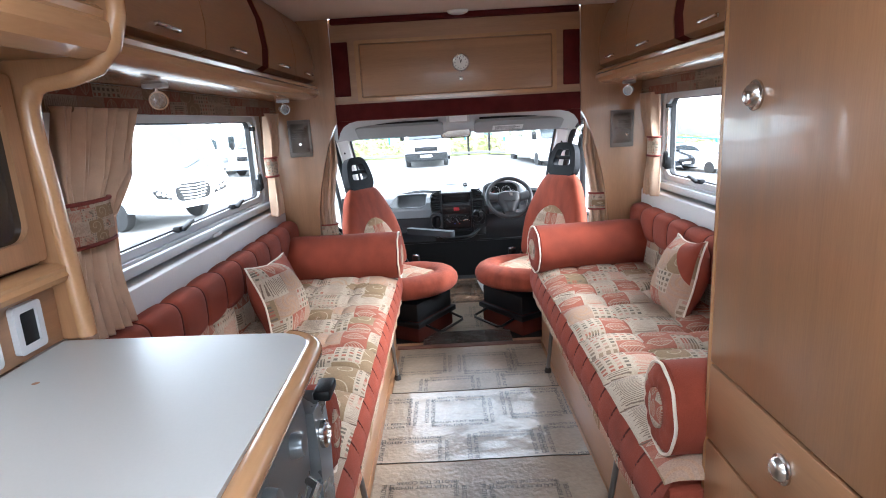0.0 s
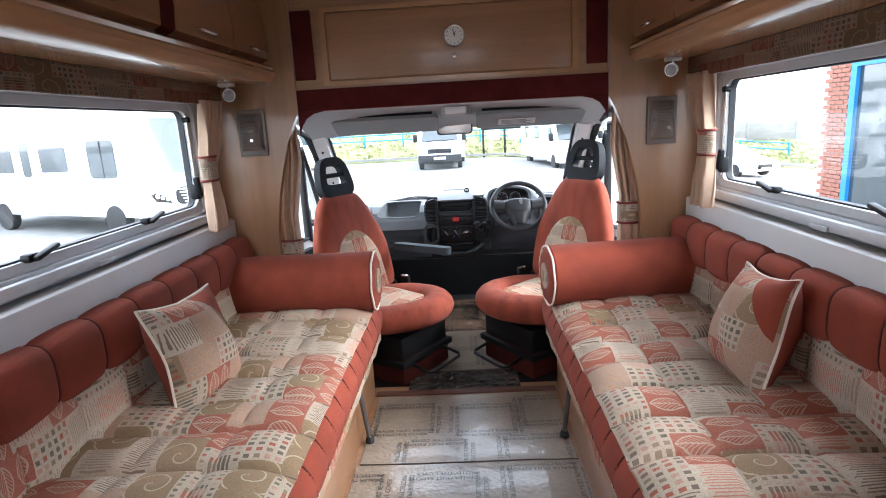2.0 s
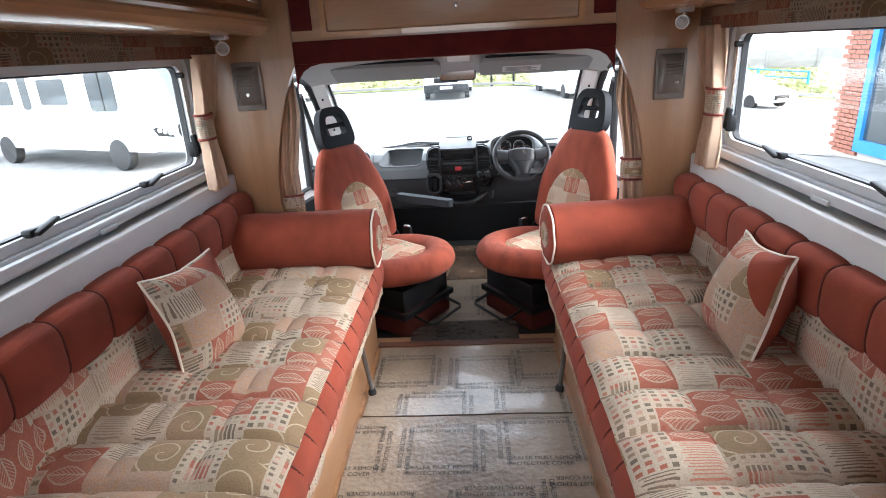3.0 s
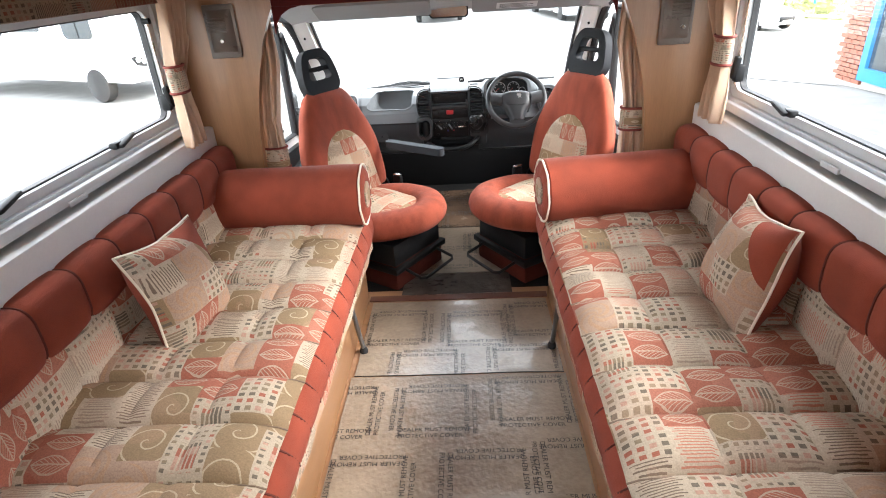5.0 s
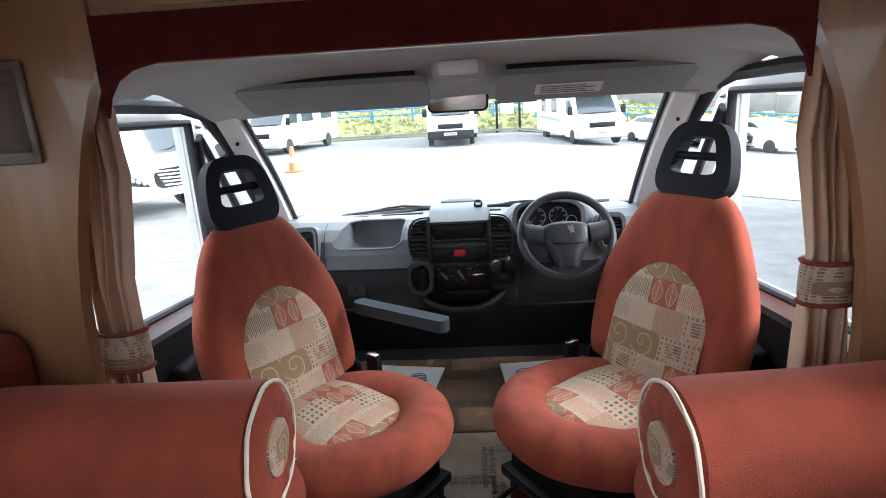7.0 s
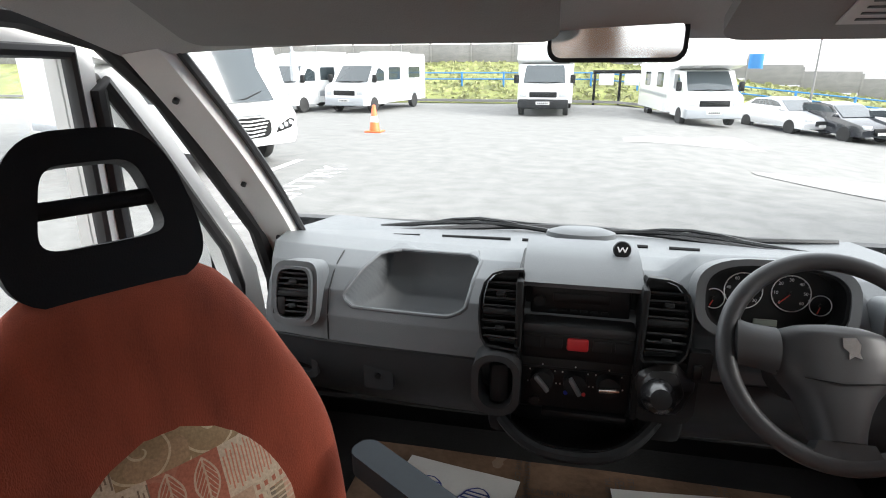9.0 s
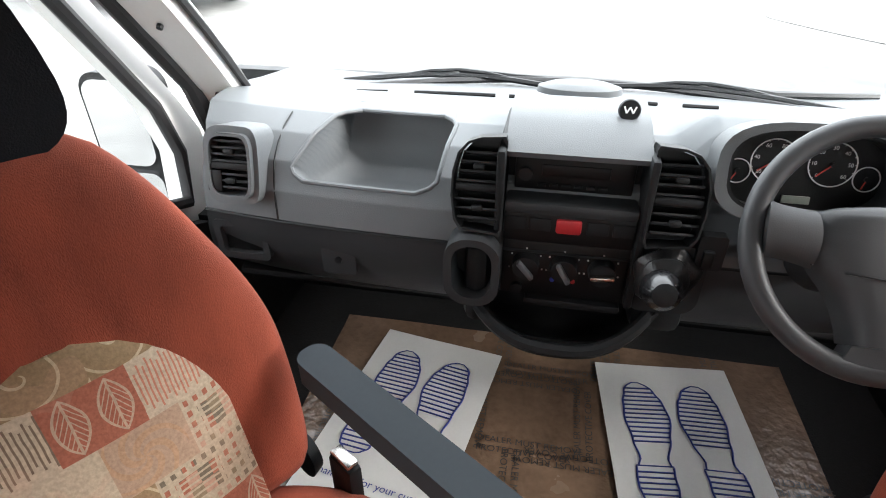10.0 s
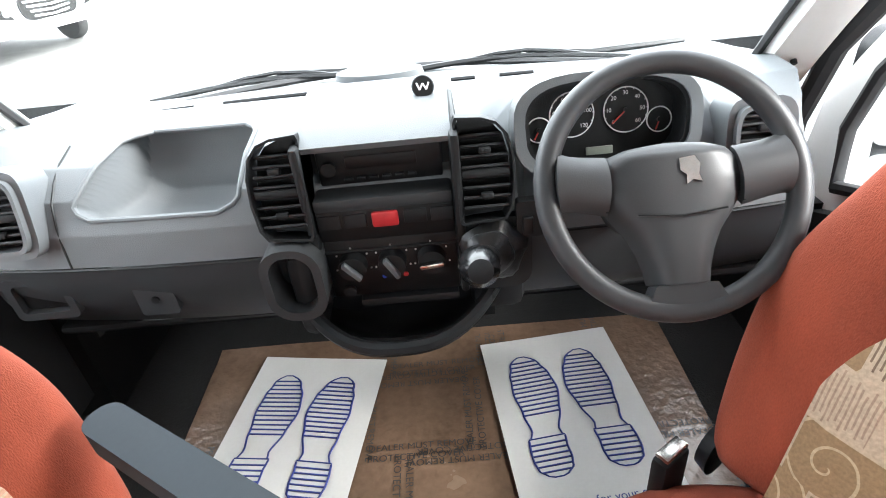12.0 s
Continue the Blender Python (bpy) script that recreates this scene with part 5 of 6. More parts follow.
REDSW = mat("red_switch", (0.42, 0.02, 0.025), 0.4, var=0.05)
part("hazard_switch", box(CX - 0.02, CX + 0.02, 4.046, 4.054, 0.631, 0.657, 0.004), REDSW, co, "red hazard switch")
for dx in (-0.085, -0.045, 0.045, 0.085):
    part("switch", box(CX + dx - 0.017, CX + dx + 0.017, 4.0495, 4.0535, 0.632, 0.655, 0.0015), DARKGREY, co)
part("heater_panel", box(CX - 0.103, CX + 0.103, 4.056, 4.12, 0.500, 0.608, 0.004), BLACK, co)
for dx in (-0.062, 0.0, 0.062):
    kb = part("heater_knob", rod((CX + dx, 4.037, 0.565), (CX + dx, 4.057, 0.565), 0.021, 0.023, 20), DARKGREY, co, "round heater knob")
    part("grip", merged(None, box(-0.004, 0.004, -0.012, 0.0, -0.019, 0.019, 0.002), pose(CX + dx, 4.038, 0.565, 0, -40 if dx < 0 else (-30 if dx == 0 else 85))), CHROME if dx > 0.05 else GREYDASH, kb)
    for k in range(5):
        a = radians(200 - k * 55)
        part("dial_mark", rod((CX + dx + 0.029 * math.cos(a), 4.0545, 0.565 + 0.029 * math.sin(a)), (CX + dx + 0.029 * math.cos(a), 4.057, 0.565 + 0.029 * math.sin(a)), 0.0016, seg=6), WHITE, co)
BLUE = mat("blue_mark", (0.02, 0.05, 0.45), 0.4)
part("cold_mark", rod((CX - 0.016, 4.0535, 0.537), (CX - 0.016, 4.058, 0.537), 0.004), BLUE, co)
part("warm_mark", rod((CX + 0.018, 4.0535, 0.537), (CX + 0.018, 4.058, 0.537), 0.004), REDSW, co)
part("lighter", rod((CX - 0.075, 4.048, 0.515), (CX - 0.075, 4.08, 0.515), 0.010), DARKGREY, co)
part("card_slot", box(CX - 0.06, CX + 0.10, 4.046, 4.12, 0.484, 0.499, 0.004), DARKGREY, co)
tr = [(CX + 0.172 * a / 12, 3.980 + 0.105 * abs(a / 12) ** 2.6, 0.447 + 0.053 * abs(a / 12) ** 2.6) for a in range(-12, 13)]
part("bin_lip", tube(tr, 0.012, 8), DARKGREY, co, "rounded lip of the storage bin")
part("bin", sheet(lambda u, v: (CX + (u * 2 - 1) * (0.165 - 0.02 * v), 4.0 + 0.045 * (u * 2 - 1) ** 2 + 0.11 * v, 0.445 + 0.05 * (u * 2 - 1) ** 4 - 0.03 * math.sin(math.pi * v)), 16, 6, 0.006), BLACK, co, "black storage bin")
part("bin_back", box(CX - 0.16, CX + 0.16, 4.10, 4.13, 0.40, 0.515), BLACK, co)
part("side_cheek", box(CX - 0.165, CX - 0.12, 4.03, 4.2, 0.44, 0.60, 0.02), DARKGREY, co)
part("side_cheek", box(CX + 0.12, CX + 0.21, 4.06, 4.2, 0.44, 0.60, 0.02), DARKGREY, co)

cup = thing("cup_holder", "charcoal cup holder below the air vent", "cup holder", at=pose(0.016, 0.03, 0.042))
o = ring_outline(-0.232, -0.140, 0.475, 0.605, 0.04)
part("rim", merged(None, frame_bm(o, [( -0.186 + (a + 0.186) * 0.72, 0.545 + (c - 0.545) * 0.78) for a, c in o], "y", 3.985, 4.075)), GREYLOW, cup)
part("well", prism([(-0.186 + (a + 0.186) * 0.73, 0.545 + (c - 0.545) * 0.79) for a, c in o], "y", 4.055, 4.07), BLACK, cup)

gs = thing("gear_lever", "black gear lever with leather gaiter and gloss knob", "gear lever", at=pose(-0.004, 0.045, 0.042))
part("surround", prism(ring_outline(0.085, 0.20, 0.475, 0.605, 0.03), "y", 4.01, 4.075, 0.01), DARKGREY, gs)
def gaiter(u, v):
    a = u * math.tau
    r = (0.048 * (1 - v) + 0.014 * v) * (1 + 0.10 * math.sin(5 * a + 6 * v) * (1 - v)) + 0.006 * math.sin(v * 16)
    return (0.142 - 0.025 * v + r * math.cos(a), 4.01 - 0.085 * v, 0.55 + 0.035 * v + r * 1.1 * math.sin(a))
LEATHER = mat("black_leatherette", (0.014, 0.014, 0.014), 0.3, var=0.15, bump=0.2, bscale=260)
part("gaiter", sheet(gaiter, 24, 16), LEATHER, gs, "creased black gaiter")
part("knob", lathe([(0.0, 0.03), (0.016, 0.027), (0.027, 0.012), (0.029, -0.004), (0.022, -0.024), (0.013, -0.034), (0, -0.036)], pose(0.112, 3.90, 0.597, 70)), mat("gloss_black", (0.01, 0.01, 0.011), 0.25, coat=0.3), gs, "glossy rounded knob")
part("knob_cap", lathe([(0.0, 0.0325), (0.012, 0.031), (0.017, 0.0275)], pose(0.112, 3.90, 0.597, 70)), DARKGREY, gs, "dark grey cap")

# instruments
ic = thing("instrument_cluster", "instrument cluster with four dials under a grey hood", "instruments")
IX, IY, IZ = 0.305, 4.11, 0.766
im = pose(IX, IY, IZ, -16) @ Matrix.Scale(0.9, 4)
o = []
for k in range(32):
    a = k * math.tau / 32
    o.append((0.128 * math.copysign(abs(math.cos(a)) ** 0.6, math.cos(a)), 0.062 * math.copysign(abs(math.sin(a)) ** 0.75, math.sin(a)) - (0.012 if math.sin(a) < 0 else 0)))
part("surround", merged(None, frame_bm([(a * 1.14, c * 1.2) for a, c in o], o, "y", -0.045, 0.02), im), GREYDASH, ic, "grey hood")
part("recess", merged(None, frame_bm(o, [(a * 0.95, c * 0.93) for a, c in o], "y", -0.04, 0.02), im), DARKGREY, ic)
part("face", merged(None, prism([(a * 0.99, c * 0.99) for a, c in o], "y", 0.012, 0.02), im), BLACK, ic, "black dial face")
part("clock_display", merged(None, box(-0.022, 0.022, 0.008, 0.012, -0.060, -0.047, 0.001), im), mat("grey_green_display", (0.20, 0.22, 0.19), 0.3), ic, "small grey display")
NEEDLE = mat("red_needle", (0.6, 0.05, 0.03), 0.4)
PRINTW = mat("white_dial_print", (0.7, 0.7, 0.7), 0.5, var=0.0)
for dx, dz, r, ang, nums in ((-0.044, 0.008, 0.036, 215, ("20", "40", "60", "80", "100", "120")), (0.044, 0.008, 0.036, 222, ("0", "10", "20", "30", "40", "50", "60")), (-0.098, -0.012, 0.020, 240, ()), (0.098, -0.012, 0.020, 250, ())):
    dl = part("dial", merged(None, tube([(dx + r * math.cos(k * math.tau / 32), 0.010, dz + r * math.sin(k * math.tau / 32)) for k in range(32)], 0.0011, 5, True), im), PRINTW, ic, "white-ringed dial")
    a = radians(ang)
    part("needle", merged(None, rod((dx, 0.008, dz), (dx + 0.85 * r * math.cos(a), 0.008, dz + 0.85 * r * math.sin(a)), 0.0012, seg=6), im), NEEDLE, dl)
    part("needle_cap", merged(None, rod((dx, 0.005, dz), (dx, 0.011, dz), 0.004), im), BLACK, dl)
    bm = bmesh.new()
    for i, t in enumerate(nums):
        b2 = radians(222 - i * 264 / (len(nums) - 1))
        write(bm, lettering(t, 0.009), im @ Matrix.Translation((dx + 0.76 * r * math.cos(b2) - 0.0025 * len(t), 0.0105, dz + 0.76 * r * math.sin(b2) - 0.003)) @ Matrix.Rotation(radians(90), 4, "X"))
    for i in range(13 if nums else 5):
        b2 = radians(222 - i * 264 / (12 if nums else 4))
        merged(bm, rod((dx + 0.93 * r * math.cos(b2), 0.0108, dz + 0.93 * r * math.sin(b2)), (dx + 0.99 * r * math.cos(b2), 0.0108, dz + 0.99 * r * math.sin(b2)), 0.0007, seg=4), im)
    part("dial_print", bm, PRINTW, dl, "white numerals", 0)
sw = thing("switch_plate", "small charcoal switch plate beside the wheel", "switch")
part("plate", prism(ring_outline(0.172, 0.212, 0.615, 0.675, 0.006), "y", 4.045, 4.062, 0.003), DARKGREY, sw)
part("rocker", box(0.180, 0.196, 4.037, 4.046, 0.622, 0.652, 0.003), BLACK, sw)

# steering wheel
stw = thing("steering_wheel", "black four-spoke steering wheel with a padded hub", "steering wheel", at=pose(0.345, 3.93, 0.744, 53))
WHEEL = mat("grey_black_wheel_skin", (0.032, 0.033, 0.035), 0.48, var=0.08, bump=0.05, bscale=600, spec=0.4)
R = 0.152
part("rim", tube([(R * math.cos(k * math.tau / 64), R * math.sin(k * math.tau / 64), 0) for k in range(64)], 0.0145, 12, True), WHEEL, stw)
HALF = [(0.050, 0.022), (0.047, 0.055), (0.040, 0.076), (0.024, 0.089), (0.004, 0.093), (-0.016, 0.088), (-0.038, 0.074), (-0.058, 0.058), (-0.080, 0.047), (-0.102, 0.040), (-0.120, 0.037)]


def hub(u, v):
    """The padded hub: a domed skin that narrows downwards."""
    t = v * (len(HALF) - 1)
    i = min(int(t), len(HALF) - 2)
    f = t - i
    y, w = (HALF[i][k] * (1 - f) + HALF[i + 1][k] * f for k in (0, 1))
    q = u * 2 - 1
    rise = (1 - abs(q) ** 3.2) * min(1.0, (0.052 - y) / 0.020) ** 0.5
    return (q * w, y, -0.020 + 0.043 * max(0.0, rise) ** 0.55 - 0.006 * max(0.0, -y / 0.12))


part("hub_pad", sheet(hub, 36, 40, 0.012), WHEEL, stw, "padded hub that narrows downwards", 60)
part("pad_seam", tube([(-0.052, -0.036, 0.0222), (0.0, -0.041, 0.0226), (0.052, -0.036, 0.0222)], 0.0015, 5), BLACK, stw)
part("lower_spoke", prism([(-0.036, -0.1205), (0.036, -0.1205), (0.044, -0.136), (0.062, -0.148), (-0.062, -0.148), (-0.044, -0.136)], "z", -0.02, 0.012, 0.008, 3), WHEEL, stw, "broad lower spoke")
for s in (-1, 1):
    part("spoke", sheet(lambda u, v, s=s: (s * (0.078 + 0.063 * u), (0.004 + 0.010 * u) + (v * 2 - 1) * (0.023 - 0.005 * u + 0.008 * u ** 5), -0.012 + 0.014 * math.sin(math.pi * v) ** 0.6 + 0.004 * u), 10, 10, 0.016), WHEEL, stw)
    part("pad_seam", tube([(s * 0.087, 0.034, 0.004), (s * 0.092, 0.014, 0.005), (s * 0.090, -0.008, 0.005), (s * 0.081, -0.028, 0.003)], 0.0020, 5), BLACK, stw)
crest = [(x + 0.014, y + 0.012) for x, y in ((-0.012, 0.014), (0.006, 0.016), (0.012, 0.006), (0.009, -0.006), (0.012, -0.015), (0.002, -0.012), (-0.006, -0.017), (-0.005, -0.006), (-0.012, 0.0))]
part("badge", prism(crest, "z", 0.0215, 0.0245, 0.001), mat("polished_badge", (0.8, 0.8, 0.8), 0.2, 0.9), stw, "plain silver badge")
part("column", rod((0, 0, -0.16), (0, 0, -0.02), 0.05, 0.038, 20), DARKGREY, stw, "steering column shroud")
for s in (-1, 1):
    part("stalk", tube([(s * 0.03, 0.02, -0.05), (s * 0.10, 0.035, -0.045), (s * 0.135, 0.04, -0.035)], 0.008), BLACK, stw, "black control stalk")

# round badge on a stand on the dash
kb = thing("dash_magnet", "small round black phone mount on the dash", "phone mount")
part("foot", lathe([(0.0, 0.008), (0.010, 0.007), (0.015, 0)], pose(0.052, 4.165, 0.792)), BLACK, kb)
part("stem", rod((0.052, 4.165, 0.797), (0.052, 4.158, 0.812), 0.004), BLACK, kb)
part("disc", lathe([(0.0, 0.010), (0.015, 0.010), (0.017, 0.007), (0.017, 0), (0, 0)], pose(0.052, 4.160, 0.822, 72)), BLACK, kb)
bm = bmesh.new()
for a, c in (((-0.009, 0.005), (-0.005, -0.005)), ((-0.005, -0.005), (0, 0.004)), ((0, 0.004), (0.005, -0.005)), ((0.005, -0.005), (0.009, 0.005))):
    merged(bm, rod((a[0], a[1], 0.0105), (c[0], c[1], 0.0105), 0.0014, seg=6), pose(0.052, 4.160, 0.822, 72))
part("mark", bm, PRINTW, kb, "white zigzag mark")


# ==== floor papers ====
PAPER = mat("white_floor_paper", (0.60, 0.595, 0.57), 0.6, var=0.05, scale=7)
BLUEINK = mat("blue_print", (0.015, 0.03, 0.20), 0.5, var=0.1)


def sole(bm, m):
    """A printed shoe sole: outlines of sole and heel with bars across."""
    def along(pts, t):
        for (a, p), (c, q) in zip(pts, pts[1:]):
            if t <= c:
                return p + (q - p) * sstep(a, c, t) if c < 0.9 else p + (q - p) * ((t - a) / (c - a)) ** 2
        return pts[-1][1]
    SOLE = ((0.0, 0.0205), (0.22, 0.0285), (0.50, 0.0355), (0.72, 0.0318), (0.87, 0.0240), (1.0, 0.006))
    HEEL = ((0.0, 0.006), (0.06, 0.016), (0.2, 0.0245), (0.45, 0.0275), (0.8, 0.027), (1.01, 0.027))
    def half(y):
        return along(SOLE, (y - 0.10) / 0.20) if y >= 0.092 else along(HEEL, y / 0.085)
    def cx(y):
        return 0.012 * math.sin(max(0, y - 0.06) * 10)
    n = 24
    for y0, y1 in ((0.10, 0.30), (0.0, 0.085)):
        left = [(cx(y0 + (y1 - y0) * k / n) - half(y0 + (y1 - y0) * k / n), y0 + (y1 - y0) * k / n, 0) for k in range(n + 1)]
        right = [(2 * cx(p[1]) - p[0], p[1], 0) for p in left]
        merged(bm, tube(left + right[::-1], 0.0016, 4, y0 < 0.05), m)
    for s in (-1, 1):
        merged(bm, tube([(cx(0.085) + s * 0.024, 0.085, 0), (cx(0.1) + s * 0.0205, 0.10, 0)], 0.0014, 4), m)
    y = 0.012
    while y < 0.294:
        if not 0.080 < y < 0.136:
            h = max(0.004, half(y) - 0.001)
            merged(bm, box(cx(y) - h, cx(y) + h, y - 0.0014, y + 0.0014, -0.001, 0.001), m)
        y += 0.0118


def paper(cx, cy, turn, w=0.345, d=0.58):
    e = thing("floor_paper", "white disposable paper mat printed with blue shoe soles", "paper mat", "floor papers", pose(cx, cy, -0.001, 0, 0, turn))
    part("sheet", sheet(lambda u, v: ((u - 0.5) * w, (v - 0.5) * d, 0.0015 + 0.0015 * math.sin(3 * u + 2 * v) ** 2), 14, 14, 0.0008), PAPER, e)
    bm = bmesh.new()
    sole(bm, pose(-0.078, -0.142, 0.0055, 0, 0, 2) @ Matrix.Diagonal((1.54, 1.20, 1, 1)))
    sole(bm, pose(0.074, -0.142, 0.0055, 0, 0, -2) @ Matrix.Diagonal((-1.54, 1.20, 1, 1)))
    part("sole_print", bm, BLUEINK, e, "blue printed shoe soles", 0)
    bm = bmesh.new()
    write(bm, lettering("Thank you for your custo", 0.026), pose(-0.14, -0.215, 0.0062))
    part("words", bm, BLUEINK, e, "blue printed words", 0)
    return e


paper(-0.35, 4.195, -9)
paper(0.318, 4.205, 5)


# ==== swivel seats ====
FAB_SEAT = patchwork("patchwork_fabric_cab_seat", "XY", (0.09, 0.07), 11.3, (1.12, 1.1, 1.06))
FAB_SEATB = patchwork("patchwork_fabric_cab_back", "XZ", (0.085, 0.066), 31.4, (1.12, 1.1, 1.06))


def cab_seat(label, m, arm):
    """Faces -y in its own axes; its origin lies on the floor below the joint of seat and back."""
    e = thing("swivel_seat", label, "seat", "cab seats", m)
    def pan(u, v):
        # ring-shaped bolster round a lower middle
        a = u * math.tau
        c, n = math.cos(a), math.sin(a)
        ro = 0.245 * (1 + 0.06 * math.cos(2 * a + math.pi) ** 2)
        th = v * math.tau
        k = 0.072
        rr = ro - k + k * math.cos(th)
        fx = math.copysign(abs(c) ** 0.85, c)
        fy = math.copysign(abs(n) ** 0.85, n)
        zz = 0.440 + 0.062 * math.sin(th) + (0.015 * max(0, -n))
        return (fx * rr * 1.02, -0.205 + fy * rr * 1.04, zz)
    b = sheet(pan, 56, 16)
    bmesh.ops.remove_doubles(b, verts=b.verts[:], dist=0.0005)
    part("seat_bolster", b, SEATRED, e, "terracotta seat bolster")
    part("seat_insert", sheet(lambda u, v: ((u * 2 - 1) * 0.148, -0.345 + 0.36 * v, 0.470 + 0.036 * math.sin(math.pi * u) ** 0.6 - 0.006 * math.sin(math.pi * v * 2) - 0.02 * abs(2 * v - 1) ** 8), 14, 20), FAB_SEAT, e, "patchwork seat insert")
    part("seat_base", lathe([(0.0, 0.0), (0.15, 0.0), (0.18, 0.03), (0.18, 0.075), (0, 0.075)], pose(0, -0.205, 0.365), 32), BLACK, e, "black seat pan")
    tilt = Matrix.Translation((0, 0.0, 0.47)) @ Matrix.Rotation(radians(-13.5), 4, "X")
    def wid(v):
        return 0.222 + 0.012 * math.sin(math.pi * min(1, v * 1.4)) - 0.105 * max(0, v - 0.42) ** 1.7 / 0.396
    def back(u, v):
        a = u * math.tau
        c, n = math.cos(a), math.sin(a)
        w, d = wid(v), 0.062 - 0.012 * v
        end = (1 - abs(2 * v - 1) ** 7) ** 0.5 if v > 0.5 else (1 - abs(2 * v - 1) ** 14) ** 0.5
        x = math.copysign(abs(c) ** 0.55, c) * w * (0.80 + 0.20 * end)
        y = math.copysign(abs(n) ** 0.7, n) * d * end
        if n < 0:
            # the middle of the face lies back between the side bolsters
            y += 0.030 * math.exp(-(x / 0.165) ** 4) * (1 - v) ** 0.5 * end
        return tilt @ Vector((x, y, 0.515 * v))
    b = sheet(back, 56, 30)
    bmesh.ops.remove_doubles(b, verts=b.verts[:], dist=0.0005)
    part("backrest", b, SEATRED, e, "terracotta backrest")
    def insert(u, v):
        x = (u * 2 - 1) * 0.140 * (1 - max(0, v - 0.52) ** 2 * 4.2) ** 0.5
        return tilt @ Vector((x, -0.052 + 0.010 * v - 0.012 * math.sin(math.pi * u) ** 0.5 + 0.012 * v, 0.012 + 0.312 * v))
    part("back_insert", sheet(insert, 12, 18, 0.006), FAB_SEATB, e, "patchwork back insert")
    # headrest with two slots
    hm = tilt @ Matrix.Translation((0, 0.0, 0.50))
    outer, inner = [], []
    for k in range(40):
        t = k * math.tau / 40
        c, n = math.cos(t), math.sin(t)
        z = 0.092 + 0.098 * math.copysign(abs(n) ** 0.62, n)
        w = 0.112 - 0.034 * max(0, z / 0.19) ** 1.6
        outer.append((w * math.copysign(abs(c) ** 0.5, c), z))
        z = 0.105 + 0.047 * math.copysign(abs(n) ** 0.4, n)
        inner.append(((0.070 - 0.022 * (z - 0.058) / 0.094) * math.copysign(abs(c) ** 0.35, c), z))
    b = frame_bm(outer, inner, "y", -0.021, 0.021)
    bmesh.ops.bevel(b, geom=[x for x in b.edges if x.calc_face_angle(0) > 1.2], offset=0.013, segments=3, profile=0.5, affect="EDGES")
    merged(b, box(-0.068, 0.068, -0.015, 0.015, 0.095, 0.115, 0.007, 3))
    b.transform(hm)
    part("headrest", b, HEADBLACK, e, "black slotted plastic headrest")
    for s in (-1, 1):
        part("recliner", lathe([(0.0, 0.02), (0.03, 0.018), (0.036, 0)], pose(s * 0.215, 0.01, 0.47, 0, s * 90)), BLACK, e, "black recliner cover")
        bk = part("buckle", box(s * 0.235 - 0.012, s * 0.235 + 0.012, -0.10, -0.05, 0.40, 0.52, 0.008), BLACK, e, "black seat belt buckle")
        part("catch", box(s * 0.235 - 0.009, s * 0.235 + 0.009, -0.095, -0.055, 0.5205, 0.528, 0.002), CHROME, bk)
    if arm:
        pts = ring_outline(-0.365, -0.03, -0.022, 0.022, 0.02)
        part("armrest", prism([(0.232 + c, a) for a, c in pts], "z", 0.660, 0.694, 0.012, 3), SLATE, e, "slate grey folding armrest")
    part("pedestal", box(-0.175, 0.175, -0.365, 0.035, 0.0, 0.12, 0.012), SEATBOX, e, "terracotta carpeted seat box")
    part("swivel", rod((0, -0.17, 0.20), (0, -0.17, 0.235), 0.16, seg=28), STEEL, e, "steel swivel plate")
    part("runner", box(-0.19, 0.19, -0.38, 0.05, 0.232, 0.262, 0.006), BLACK, e)
    part("frame", box(-0.17, 0.17, -0.36, 0.02, 0.26, 0.366, 0.01), BLACK, e)
    part("slide_bar", tube([(-0.12, -0.36, 0.24), (-0.12, -0.46, 0.215), (-0.10, -0.475, 0.212), (0.10, -0.475, 0.212), (0.12, -0.46, 0.215), (0.12, -0.36, 0.24)], 0.007), BLACK, e, "black adjuster bar")
    for c in e.children:
        if not c.name.startswith("pedestal"):
            c.location.z -= 0.145
    return e


HEADBLACK = mat("matt_black_headrest", (0.010, 0.011, 0.013), 0.65, var=0.1, bump=0.15, bscale=500, spec=0.18)
SLATE = mat("slate_armrest", (0.035, 0.042, 0.048), 0.8, var=0.06, spec=0.2)
SEATBOX = mat("dark_terracotta_carpet", (0.075, 0.018, 0.012), 0.95, var=0.2, bump=0.4, bscale=400, spec=0.1)
cab_seat("terracotta swivel seat with patchwork inserts and armrest, turned inwards", pose(-0.527, 3.592, -0.011, 0, 0, 57) @ Matrix.Scale(1.10, 4), True)
cab_seat("terracotta swivel driver's seat with patchwork inserts, turned inwards", pose(0.557, 3.63, -0.011, 0, 0, -56) @ Matrix.Scale(1.12, 4), False)


# ==== outside: the yard ====
GZ = -0.78


def soft(a, c, v):
    f = max(0.0, min(1.0, (v - a) / (c - a)))
    return f * f * (3 - 2 * f)


def land(x, y):
    """The yard's height: level by the van, falling away to the right farther off."""
    return GZ - 0.08 * min(max(0.0, x - 2.2), 18) * soft(9, 16, y)


def spread(u):
    """Finer steps near the van, out to 300 m."""
    s = u * 2 - 1
    return 60 * s + 240 * s ** 5


structure("ground", sheet(lambda u, v: (spread(u), 10 + spread(v), land(spread(u), 10 + spread(v))), 160, 160), TARMAC, "worn pale tarmac yard", "ground")
GRASS = mat("rough_winter_grass", (0.17, 0.19, 0.055), 0.95, var=0.5, scale=0.8, bump=0.8, bscale=9)
STRAW = mat("dry_grass", (0.25, 0.26, 0.12), 0.95, var=0.4, scale=2, bump=0.5, bscale=20)
